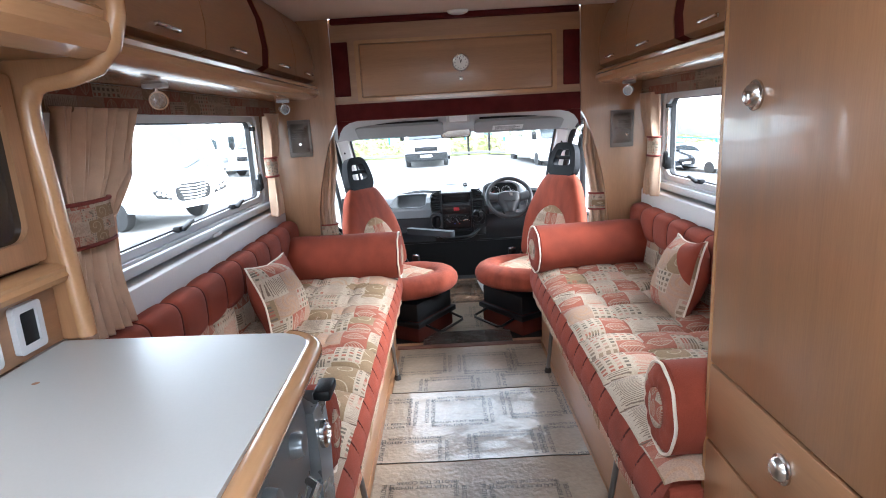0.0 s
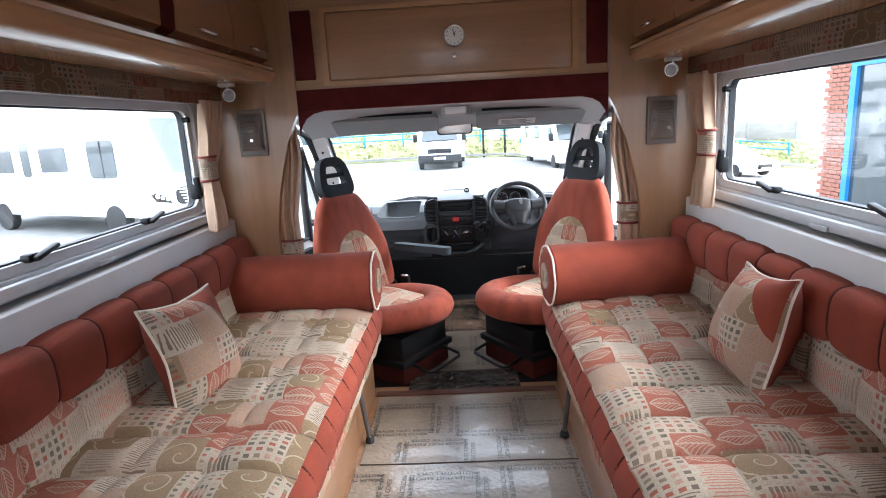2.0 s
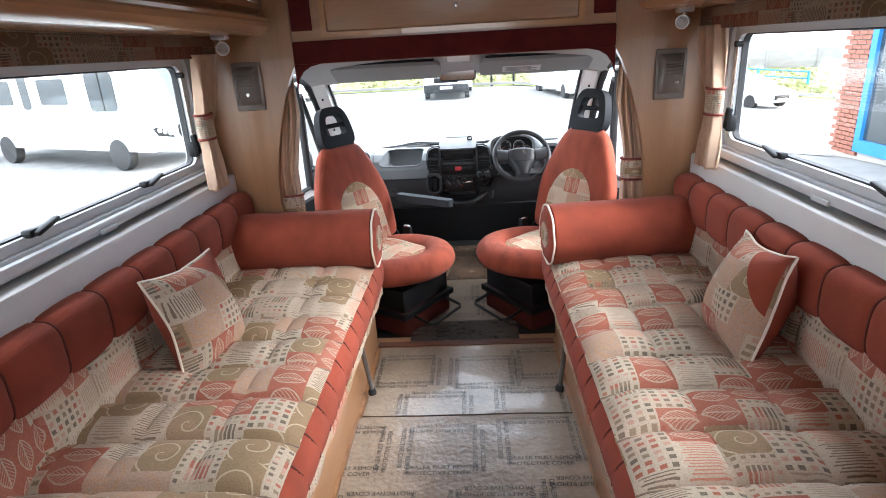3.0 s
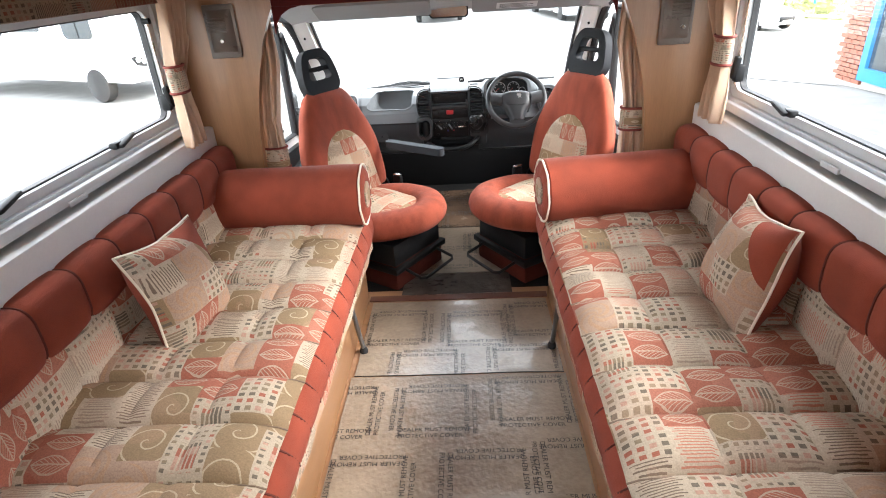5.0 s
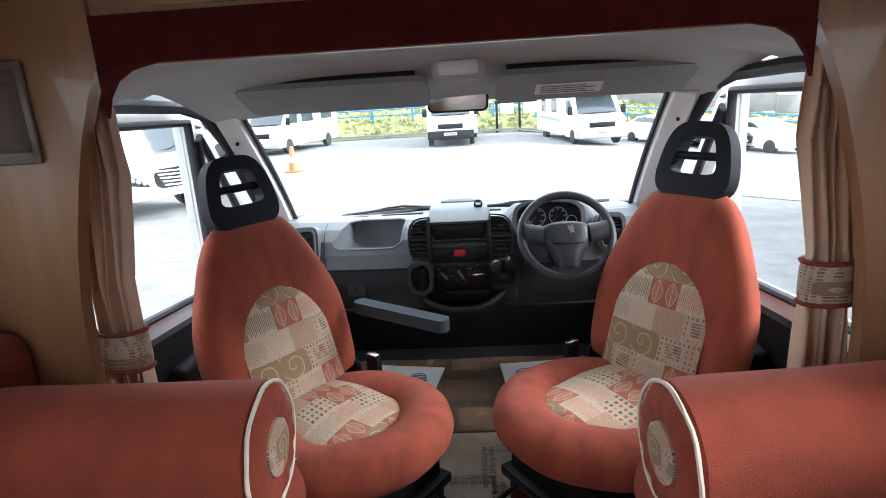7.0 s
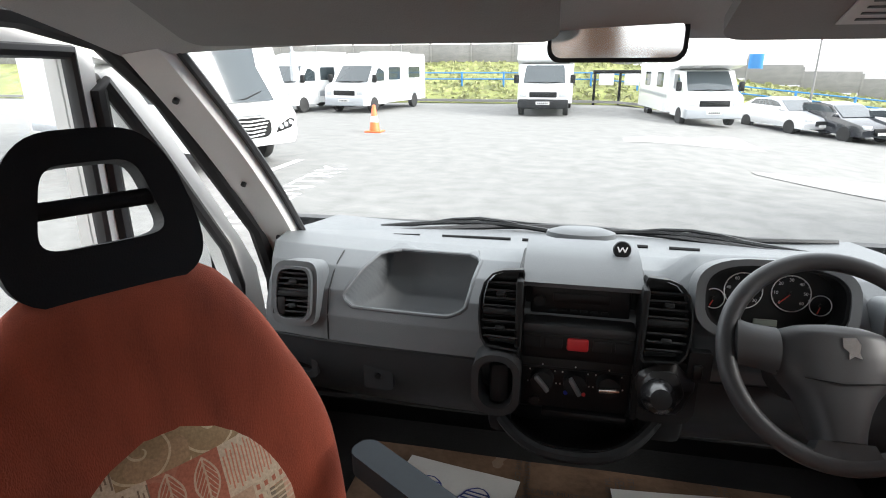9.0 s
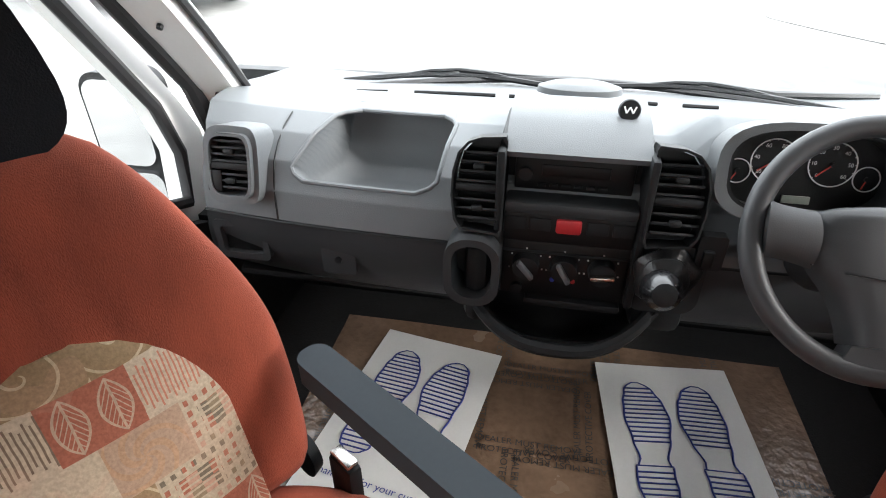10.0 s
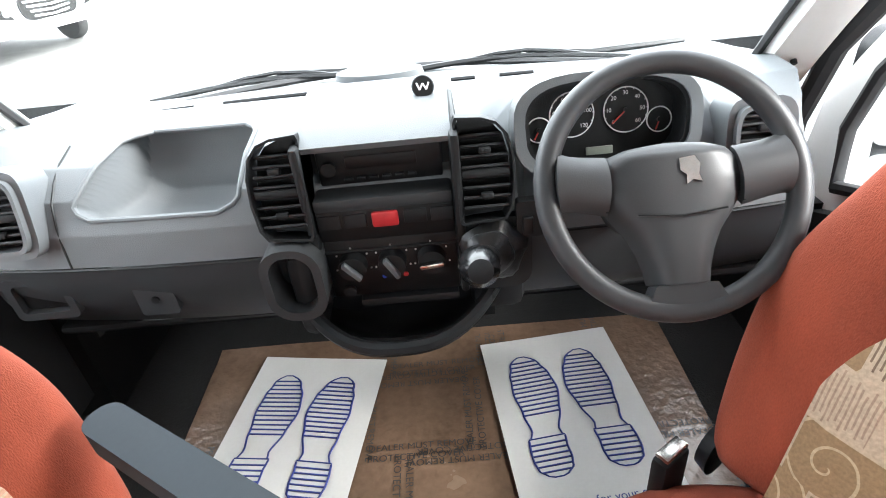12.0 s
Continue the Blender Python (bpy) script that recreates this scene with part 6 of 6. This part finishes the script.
CONC = mat("weathered_concrete_panel", (0.20, 0.195, 0.19), 0.9, var=0.2, scale=1.5, bump=0.3, bscale=20, stretch=(1, 1, 3))
PAINT = mat("white_road_paint", (0.62, 0.62, 0.60), 0.8, var=0.15, scale=3)
PALE = mat("pale_yard_patch", (0.24, 0.24, 0.235), 0.9, var=0.3, scale=1.2, bump=0.3, bscale=30)
VANWHITE = mat("white_vehicle_paint", (0.76, 0.77, 0.77), 0.25, var=0.03, scale=1, coat=0.5)
VANGREY = mat("silver_grey_decal", (0.32, 0.34, 0.36), 0.35, var=0.06, scale=2)
AUTOGLASS = mat("dark_vehicle_glass", (0.03, 0.04, 0.045), 0.08, var=0.1, coat=0.6)
TYRE = mat("tyre_rubber", (0.02, 0.02, 0.02), 0.8, var=0.1)
BLUEP = mat("blue_painted_steel", (0.02, 0.17, 0.42), 0.5, var=0.1, scale=3)
LAMPG = mat("headlight_glass", (0.45, 0.47, 0.48), 0.12, var=0.1, coat=0.5)
BANK = 33.2


def bank_line(x):
    """How far off the foot of the bank lies; it comes nearer to the right."""
    return BANK - 0.012 * x - 0.2 * max(0, x - 1)


def bank_z(x, d):
    """Height of the bank d metres behind its foot."""
    return land(x, bank_line(x) + d) + 0.005 + (2.15 - 0.06 * min(18, max(0, x - 2))) * (max(0, d) / 13) ** 0.8


structure("grass_bank", sheet(lambda u, v: (-70 + 130 * u, bank_line(-70 + 130 * u) + 13 * v, bank_z(-70 + 130 * u, 13 * v) + 0.10 * noise.noise(Vector((u * 90, v * 12, 0)))), 150, 16), GRASS, "rough grass bank behind the yard", "ground")
structure("kerb", sheet(lambda u, v: (-60 + 110 * u, bank_line(-60 + 110 * u) - 0.10 + 0.16 * v, land(-60 + 110 * u, 33) + 0.10), 60, 1, 0.12), CONC, "concrete kerb along the bank", "kerb")
g = bmesh.new()
for k in range(5200):
    x = rnd.uniform(-34, 22)
    v = rnd.random() ** 1.3
    y = bank_line(x) + 0.2 + 12.4 * v
    z = bank_z(x, y - bank_line(x))
    h, w, a = rnd.uniform(0.05, 0.2), rnd.uniform(0.08, 0.25), rnd.uniform(0, math.pi)
    c, n = math.cos(a) * w, math.sin(a) * w
    q = [g.verts.new(p) for p in ((x - c, y - n, z - 0.04), (x + c, y + n, z - 0.04), (x + c * 0.5 + rnd.uniform(-.1, .1), y + n, z + h), (x - c * 0.6, y - n, z + h * rnd.uniform(0.5, 1)))]
    g.faces.new(q)
tagged(mesh_object("grass_tufts", g, STRAW, 0), "tufts of dry grass on the bank", "grass", kind="stuff")

# panel fence on top of the bank
fe = thing("panel_fence", "long grey panel fence on top of the bank", "fence")
base = part("panel", box(-1.45, 1.45, -0.04, 0.04, 0.0, 1.22, 0.01), CONC, fe)
post = part("post", box(-0.07, 0.07, -0.07, 0.07, -0.1, 1.30, 0.01), CONC, fe)
xs = [-52 + 3.0 * k for k in range(28)]
for i, x in enumerate(xs):
    y, y2 = bank_line(x) + 12.6, bank_line(x + 3) + 12.6
    ang = math.atan2(y2 - y, 3)
    for src, dx in ((base, 1.5), (post, 0.0)):
        o = src if i == 0 else src.copy()
        if i:
            scene.collection.objects.link(o)
        o.matrix_local = Matrix.Translation((x + dx, y + (y2 - y) * dx / 3, bank_z(x + dx, 12.6))) @ Matrix.Rotation(ang, 4, "Z") @ Matrix.Diagonal((math.hypot(3, y2 - y) / 3 if dx else 1, 1, 1, 1))

# blue railing at the foot of the bank
ra = thing("blue_railing", "blue painted steel railing before the grass bank", "railing")
xs = [-30 + 2.4 * k for k in range(21)]
for i, x in enumerate(xs):
    y, z0 = bank_line(x) + 3.3, bank_z(x, 3.3)
    part("post", box(x - 0.05, x + 0.05, y - 0.05, y + 0.05, z0 - 0.1, z0 + 0.82, 0.01), BLUEP, ra)
    if i + 1 < len(xs):
        y2, z1 = bank_line(x + 2.4) + 3.3, bank_z(x + 2.4, 3.3)
        for z in (0.76, 0.42):
            part("rail", tube([(x, y, z0 + z), (x + 2.4, y2, z1 + z)], 0.04, 6), BLUEP, ra)


def wheel(e, x, y, r=0.33, w=0.2):
    s = 1 if x > 0 else -1
    m = pose(x, y, r, 0, s * 90)
    t = part("wheel", lathe([(r * 0.62, -w / 2), (r * 0.95, -w / 2), (r, -w / 2 + 0.03), (r, w / 2 - 0.03), (r * 0.95, w / 2), (r * 0.62, w / 2)], m, 24), TYRE, e, "black tyre")
    part("rim", lathe([(0.0, w / 2 - 0.05), (r * 0.2, w / 2 - 0.03), (r * 0.5, w / 2 - 0.06), (r * 0.62, w / 2 - 0.01)], m, 16), CHROME, t, "silver wheel trim")


def front(e, hw, dark_bumper):
    """The nose of a light van: windscreen, bonnet, grille, lamps, bumper and plate. Its face lies at y 0."""
    prof = [(0.0, 0.32), (0.0, 0.95), (0.12, 1.10), (0.55, 1.22), (1.15, 1.92), (1.9, 1.98), (1.9, 0.32)]
    part("cab", prism(prof, "x", -hw, hw, 0.06, 3), VANWHITE, e, "white cab")
    b = sheet(lambda u, v: ((u * 2 - 1) * (hw - 0.14 - 0.06 * v), 0.535 + 0.58 * v + 0.06 * (u * 2 - 1) ** 2 - 0.035, 1.245 + 0.66 * v), 10, 4, 0.01)
    part("windscreen", b, AUTOGLASS, e, "dark windscreen")
    for k in (-0.3, 0.35):
        part("wiper", tube([(k - 0.3, 0.50, 1.255), (k + 0.3, 0.52, 1.285)], 0.015, 5), BLACK, e)
    part("grille", box(-hw * 0.55, hw * 0.55, -0.02, 0.02, 0.72, 0.93, 0.02), BLACK, e, "dark grille")
    part("bumper", box(-hw - 0.01, hw + 0.01, -0.06, 0.3, 0.30, 0.66, 0.05, 3), VANGREY if not dark_bumper else DARKGREY, e, "plain bumper")
    part("number_plate", box(-0.26, 0.26, -0.075, -0.06, 0.46, 0.57, 0.005), PAINT, e, "white number plate")
    for k in range(6):
        part("plate_mark", box(-0.2 + k * 0.07, -0.155 + k * 0.07, -0.078, -0.0745, 0.485, 0.545), BLACK, e)
    for s in (-1, 1):
        part("headlight", box(s * (hw - 0.36), s * (hw - 0.03), -0.015, 0.10, 0.74, 0.97, 0.03, 3), LAMPG, e, "clear headlight")
        m = part("mirror", box(s * (hw + 0.04), s * (hw + 0.24), 0.62, 0.74, 1.22, 1.56, 0.04), BLACK, e, "black door mirror")
        part("door_window", prism([(0.80, 1.28), (1.75, 1.28), (1.75, 1.80), (1.22, 1.80)], "x", s * (hw - 0.03), s * (hw + 0.008)), AUTOGLASS, e, "dark cab window")
        wheel(e, s * (hw - 0.08), 0.85)


def coachbuilt(m, label, dark, overcab):
    e = thing("motorhome", label, "motorhome", "", m)
    front(e, 0.95, dark)
    prof = [(1.9, 0.40), (1.9, 1.96), (1.15 if overcab else 1.5, 2.02), (0.62 if overcab else 1.2, 2.12), (0.70 if overcab else 1.3, 2.48), (1.25, 2.68), (6.3, 2.72), (6.3, 0.40)]
    part("body", prism(prof, "x", -1.12, 1.12, 0.05, 3), VANWHITE, e, "white coachbuilt body")
    for s in (-1, 1):
        part("side_window", prism(ring_outline(2.6, 3.5, 1.3, 1.85, 0.08), "x", s * 1.10, s * 1.128), AUTOGLASS, e)
        part("side_window", prism(ring_outline(4.5, 5.3, 1.3, 1.85, 0.08), "x", s * 1.10, s * 1.128), AUTOGLASS, e)
        part("decal", prism([(2.0, 0.9), (6.2, 1.0), (6.2, 1.12), (2.0, 1.05)], "x", s * 1.10, s * 1.124), VANGREY, e, "grey side stripe")
        wheel(e, s * 1.0, 4.9)
    part("roof_vent", box(-0.3, 0.3, 3.0, 3.6, 2.71, 2.80, 0.03), VANWHITE, e)
    return e


def panel_van(m, label):
    e = thing("camper_van", label, "van", "parked camper vans", m)
    front(e, 0.95, False)
    prof = [(1.15, 1.9), (1.45, 2.30), (2.0, 2.42), (5.7, 2.42), (5.8, 2.2), (5.8, 0.36), (1.9, 0.36), (1.9, 1.6)]
    part("body", prism(prof, "x", -0.97, 0.97, 0.06, 3), VANWHITE, e, "white high-roof body")
    for s in (-1, 1):
        part("side_window", prism(ring_outline(2.1, 3.2, 1.3, 1.85, 0.06), "x", s * 0.95, s * 0.978), AUTOGLASS, e)
        part("side_window", prism(ring_outline(4.0, 5.2, 1.35, 1.85, 0.06), "x", s * 0.95, s * 0.978), AUTOGLASS, e)
        part("decal", box(s * 0.95, s * 0.975, 2.0, 5.6, 0.62, 0.86, 0.005), VANGREY, e, "grey side band")
        wheel(e, s * 0.88, 4.6)
    part("roof_rail", box(-0.75, 0.75, 2.6, 4.6, 2.42, 2.50, 0.02), VANWHITE, e)
    return e


def a_class(m, label):
    e = thing("large_motorhome", label, "motorhome", "", m)
    prof = [(0.10, 0.42), (0.0, 0.62), (0.02, 1.0), (0.18, 1.22), (0.42, 1.9), (0.72, 2.62), (1.2, 2.82), (7.2, 2.84), (7.3, 2.6), (7.3, 0.40)]
    part("body", prism(prof, "x", -1.14, 1.14, 0.09, 4), VANWHITE, e, "white A-class body")
    part("windscreen", sheet(lambda u, v: ((u * 2 - 1) * (1.04 - 0.04 * v), 0.16 + 0.47 * v + 0.10 * (u * 2 - 1) ** 2 - 0.02, 1.27 + 1.2 * v), 10, 6, 0.01), AUTOGLASS, e, "tall dark windscreen")
    gr = part("grille_recess", prism(ring_outline(-0.48, 0.48, 0.60, 0.98, 0.16), "y", -0.03, 0.03), BLACK, e)
    for k in range(5):
        w = 0.44 - 0.035 * (4 - k) * (1 if k < 4 else 0)
        part("grille_bar", tube([(-w, -0.02, 0.66 + 0.07 * k), (0, -0.06, 0.64 + 0.07 * k), (w, -0.02, 0.66 + 0.07 * k)], 0.016, 6), VANWHITE, gr, "white curved bar")
    part("name_bar", box(-0.36, 0.36, -0.035, 0.02, 1.02, 1.13, 0.01), VANGREY, e, "grey name bar")
    part("name_mark", box(-0.22, 0.22, -0.042, -0.034, 1.05, 1.10, 0.004), PAINT, e)
    for s in (-1, 1):
        h = part("headlight", prism([(s * 0.60, 0.66), (s * 0.98, 0.74), (s * 1.08, 0.90), (s * 0.96, 0.92), (s * 0.70, 0.80)], "y", -0.02, 0.14, 0.01), BLACK, e, "dark headlight cluster")
        for k in range(3):
            part("lamp", lathe([(0.05, 0), (0.045, 0.02), (0, 0.03)], pose(s * (0.72 + 0.12 * k), -0.022, 0.765 + 0.04 * k, 90), 14), LAMPG, h)
        part("mirror_arm", tube([(s * 1.1, 0.5, 2.5), (s * 1.32, 0.25, 2.45), (s * 1.34, 0.18, 2.1)], 0.03, 6), VANGREY, e)
        part("mirror", box(s * 1.24, s * 1.42, 0.12, 0.22, 1.62, 2.2, 0.04), VANGREY, e, "grey hanging mirror")
        w = part("cab_window", prism(ring_outline(0.85, 1.75, 1.25, 2.05, 0.12), "x", s * 1.12, s * 1.15), AUTOGLASS, e, "dark cab side window")
        part("window_bar", box(s * 1.151, s * 1.156, 1.26, 1.30, 1.27, 2.03), BLACK, w)
        part("side_window", prism(ring_outline(2.5, 3.5, 1.4, 1.95, 0.06), "x", s * 1.12, s * 1.15), AUTOGLASS, e)
        part("side_window", prism(ring_outline(4.6, 5.6, 1.4, 1.95, 0.06), "x", s * 1.12, s * 1.15), AUTOGLASS, e)
        part("entrance_door", prism(ring_outline(3.75, 4.35, 0.55, 2.3, 0.06), "x", s * 1.135, s * 1.150), VANWHITE, e)
        part("door_glass", prism(ring_outline(3.88, 4.22, 1.3, 2.1, 0.10), "x", s * 1.15, s * 1.157), AUTOGLASS, e)
        part("skirt_band", box(s * 1.125, s * 1.148, 2.3, 7.2, 0.42, 0.62, 0.01), VANGREY, e, "grey skirt")
        part("swoosh", prism([(1.8, 2.0), (2.4, 2.05), (2.3, 1.3), (1.95, 1.25)], "x", s * 1.13, s * 1.146), VANGREY, e, "grey decal")
        wheel(e, s * 1.06, 1.15, 0.34)
        wheel(e, s * 1.06, 5.4, 0.34)
    part("wiper", tube([(-0.5, 0.19, 1.27), (0.1, 0.16, 1.33), (0.5, 0.24, 1.45)], 0.014, 5), BLACK, e)
    return e


def car(m, label, paint):
    e = thing("parked_car", label, "car", "parked cars", m)
    prof = [(0.05, 0.30), (0.0, 0.55), (0.15, 0.72), (1.1, 0.90), (1.9, 1.36), (2.6, 1.44), (3.4, 1.36), (4.1, 1.0), (4.5, 0.92), (4.55, 0.35)]
    b = prism(prof, "x", -0.88, 0.88, 0.12, 4)
    for v in b.verts:
        if v.co.z > 0.95:
            v.co.x *= 1 - 0.30 * (v.co.z - 0.95) / 0.5
    part("body", b, paint, e, "glossy car body")
    part("windscreen", sheet(lambda u, v: ((u * 2 - 1) * (0.74 - 0.12 * v), 1.16 + 0.68 * v, 0.955 + 0.385 * v), 6, 3, 0.02), AUTOGLASS, e, "dark windscreen")
    part("grille", box(-0.4, 0.4, -0.02, 0.08, 0.42, 0.62, 0.03), BLACK, e)
    part("number_plate", box(-0.26, 0.26, -0.035, -0.02, 0.36, 0.47, 0.005), PAINT, e)
    for s in (-1, 1):
        part("headlight", box(s * 0.50, s * 0.84, 0.0, 0.22, 0.58, 0.72, 0.04, 3), LAMPG, e, "clear headlight")
        part("side_glass", prism([(1.35, 0.98), (3.75, 1.0), (3.25, 1.30), (2.6, 1.36), (1.95, 1.30)], "x", s * 0.74, s * 0.79), AUTOGLASS, e, "dark side glass")
        part("mirror", box(s * 0.86, s * 1.02, 1.3, 1.45, 0.95, 1.08, 0.03), paint, e)
        wheel(e, s * 0.80, 0.85, 0.32)
        wheel(e, s * 0.80, 3.55, 0.32)
    return e


coachbuilt(pose(-0.95, 25.9, GZ, 0, 0, 0), "white coachbuilt motorhome with a dark bumper, parked facing the yard", True, False)
coachbuilt(pose(5.05, 25.1, land(5.05, 25.1), 0, 0, 7), "white low-profile motorhome with chrome grille, parked at a slant", False, True)
panel_van(pose(-12.1, 25.6, GZ, 0, 0, -12), "white high-roof camper van with a grey side band")
panel_van(pose(-9.15, 26.2, GZ, 0, 0, -12), "white high-roof camper van with papers behind its windscreen")
a_class(pose(-5.95, 13.1, GZ, 0, 0, 66), "large white A-class motorhome with curved grille bars")
a_class(pose(-5.6, 4.2, GZ, 0, 0, 60), "large white motorhome close beside the window")
SILVER2 = mat("silver_car_paint", (0.62, 0.63, 0.65), 0.22, 0.3, var=0.04, coat=0.6)
BLACKP = mat("black_car_paint", (0.015, 0.017, 0.022), 0.15, var=0.05, coat=0.7)
car(pose(8.8, 25.5, land(8.8, 25.5), 0, 0, 20) @ Matrix.Scale(0.88, 4), "silver-white saloon car parked by the bank", SILVER2)
car(pose(10.1, 24.3, land(10.1, 24.3), 0, 0, 20) @ Matrix.Scale(0.88, 4), "black hatchback parked beside the saloon", BLACKP)
car(pose(11.8, 23.3, land(11.8, 23.3), 0, 0, 20) @ Matrix.Scale(0.88, 4), "white car at the end of the row", VANWHITE)

cn = thing("traffic_cone", "orange traffic cone on the yard", "cone")
ORANGE = mat("orange_cone_plastic", (0.75, 0.13, 0.03), 0.5, var=0.1)
part("base_plate", box(-5.95, -5.45, 19.5, 20.0, GZ, GZ + 0.05, 0.02), ORANGE, cn)
part("cone", lathe([(0.16, 0.05), (0.05, 0.78), (0.03, 0.80), (0, 0.80)], pose(-5.7, 19.75, GZ)), ORANGE, cn)
part("sleeve", lathe([(0.125, 0.30), (0.098, 0.48)], pose(-5.7, 19.75, GZ)), PAINT, cn, "white sleeve")

nb = thing("notice_board", "dark framed notice board by the railing", "notice board")
for x in (1.25, 2.45, 3.65):
    part("post", box(x - 0.06, x + 0.06, 33.0, 33.12, GZ, GZ + 1.55, 0.01), BLACK, nb)
part("top_beam", box(1.15, 3.75, 32.95, 33.15, GZ + 1.50, GZ + 1.66, 0.02), BLACK, nb)
for x in (1.45, 2.65):
    part("sheet", box(x, x + 0.7, 32.97, 33.0, GZ + 0.95, GZ + 1.5, 0.01), PAINT, nb)
for x, y, h in ((-10.0, 38.0, 5.0), (10.6, 32.0, 3.9)):
    lp = thing("lamp_post", "slim grey lamp post behind the railing", "lamp post", "lamp posts")
    part("pole", rod((x, y, bank_z(x, y - bank_line(x)) - 0.1), (x, y, GZ + h), 0.06, 0.04), STEEL, lp)
    part("head", box(x - 0.1, x + 0.5, y - 0.1, y + 0.1, GZ + h, GZ + h + 0.12, 0.03), STEEL, lp)
fl = thing("flag", "blue and white flag on a thin pole", "flag")
part("pole", rod((8.6, 35, GZ - 0.6), (8.6, 35, GZ + 2.4), 0.03), STEEL, fl)
part("cloth", sheet(lambda u, v: (8.6 + 0.7 * u, 35 + 0.08 * math.sin(6 * u), GZ + 1.7 + 0.7 * v), 10, 4, 0.01), BLUEP, fl)

# painted words and a line on the tarmac, and two paler patches
bm = bmesh.new()
write(bm, lettering("NO ENTRY", 1.05), pose(-3.95, 8.6, GZ + 0.004, 0, 0, 93) @ Matrix.Diagonal((1.0, 0.75, 1, 1)))
structure("road_marking", bm, PAINT, "white painted words on the tarmac", "marking", 0)
structure("ground_mark", box(-5.68, -5.52, 11.6, 14.4, GZ + 0.002, GZ + 0.006), PAINT, "white painted line", "marking")
structure("ground_mark", sheet(lambda u, v: (1.5 + 3.6 * u, 18.6 + 0.4 * u + (0.9 + 2.2 * u + 0.2 * math.sin(9 * u)) * v, 0.006 + land(1.5 + 3.6 * u, 18)), 16, 1), PALE, "pale strip on the tarmac", "marking")
structure("ground_mark", sheet(lambda u, v: (3.6 + 2.9 * u, 10.9 + 4.0 * (1 - u) + (0.4 + 4.6 * u) * v * 0.9, land(3.6 + 2.9 * u, 10.9 + 4.0 * (1 - u) + (0.4 + 4.6 * u) * v * 0.9) + 0.012), 16, 16), PALE, "broad pale patch on the tarmac", "marking")

# the office building beside the van
BX = 6.6
BRICKM = mat("red_brick", (0.26, 0.10, 0.065), 0.85, var=0.3, scale=9, bump=0.4, bscale=60)
MORTAR = mat("pale_mortar", (0.45, 0.42, 0.38), 0.95, var=0.1)
of = thing("office_building", "low brick office with blue framed windows", "building")
part("wall", box(BX + 0.02, BX + 6, -5.1, 11.5, GZ - 0.3, GZ + 3.6), MORTAR, of, "pale wall behind the frames")
part("roof", box(BX - 0.02, BX + 6.2, -5.3, 11.7, GZ + 3.6, GZ + 3.85, 0.03), VANWHITE, of, "flat white roof edge")
for y0, y1 in ((8.1, 10.65), (5.1, 7.6), (2.1, 4.6), (-0.9, 1.6)):
    w = part("window", prism(ring_outline(y0 + 0.1, y1 - 0.1, GZ + 0.25, GZ + 2.6, 0.01), "x", BX - 0.03, BX + 0.018), AUTOGLASS, of, "dark shop window")
    part("frame", frame_bm(ring_outline(y0, y1, GZ + 0.1, GZ + 2.75, 0.01), ring_outline(y0 + 0.14, y1 - 0.14, GZ + 0.3, GZ + 2.55, 0.01), "x", BX - 0.09, BX - 0.031), BLUEP, w, "blue frame")
    part("mullion", box(BX - 0.08, BX - 0.032, (y0 + y1) / 2 - 0.06, (y0 + y1) / 2 + 0.06, GZ + 0.3, GZ + 2.55), BLUEP, w)
    part("fascia", box(BX - 0.10, BX + 0.018, y0 - 0.02, y1 + 0.02, GZ + 2.76, GZ + 3.4, 0.01), BLUEP, of, "blue fascia board")
br = bmesh.new()
box(-0.028, 0.03, -0.105, 0.105, -0.031, 0.031, 0.004, 1, br)
first = part("brick", br, BRICKM, of)
n = 0
for y0, y1 in ((10.66, 11.5), (7.61, 8.09)):
    for r in range(46):
        y = y0 + 0.105 + (0.11 if r % 2 else 0)
        while y < y1 - 0.09:
            o = first if n == 0 else first.copy()
            if n:
                scene.collection.objects.link(o)
            o.matrix_local = Matrix.Translation((BX, y, GZ + 0.04 + 0.075 * r))
            n += 1
            y += 0.222
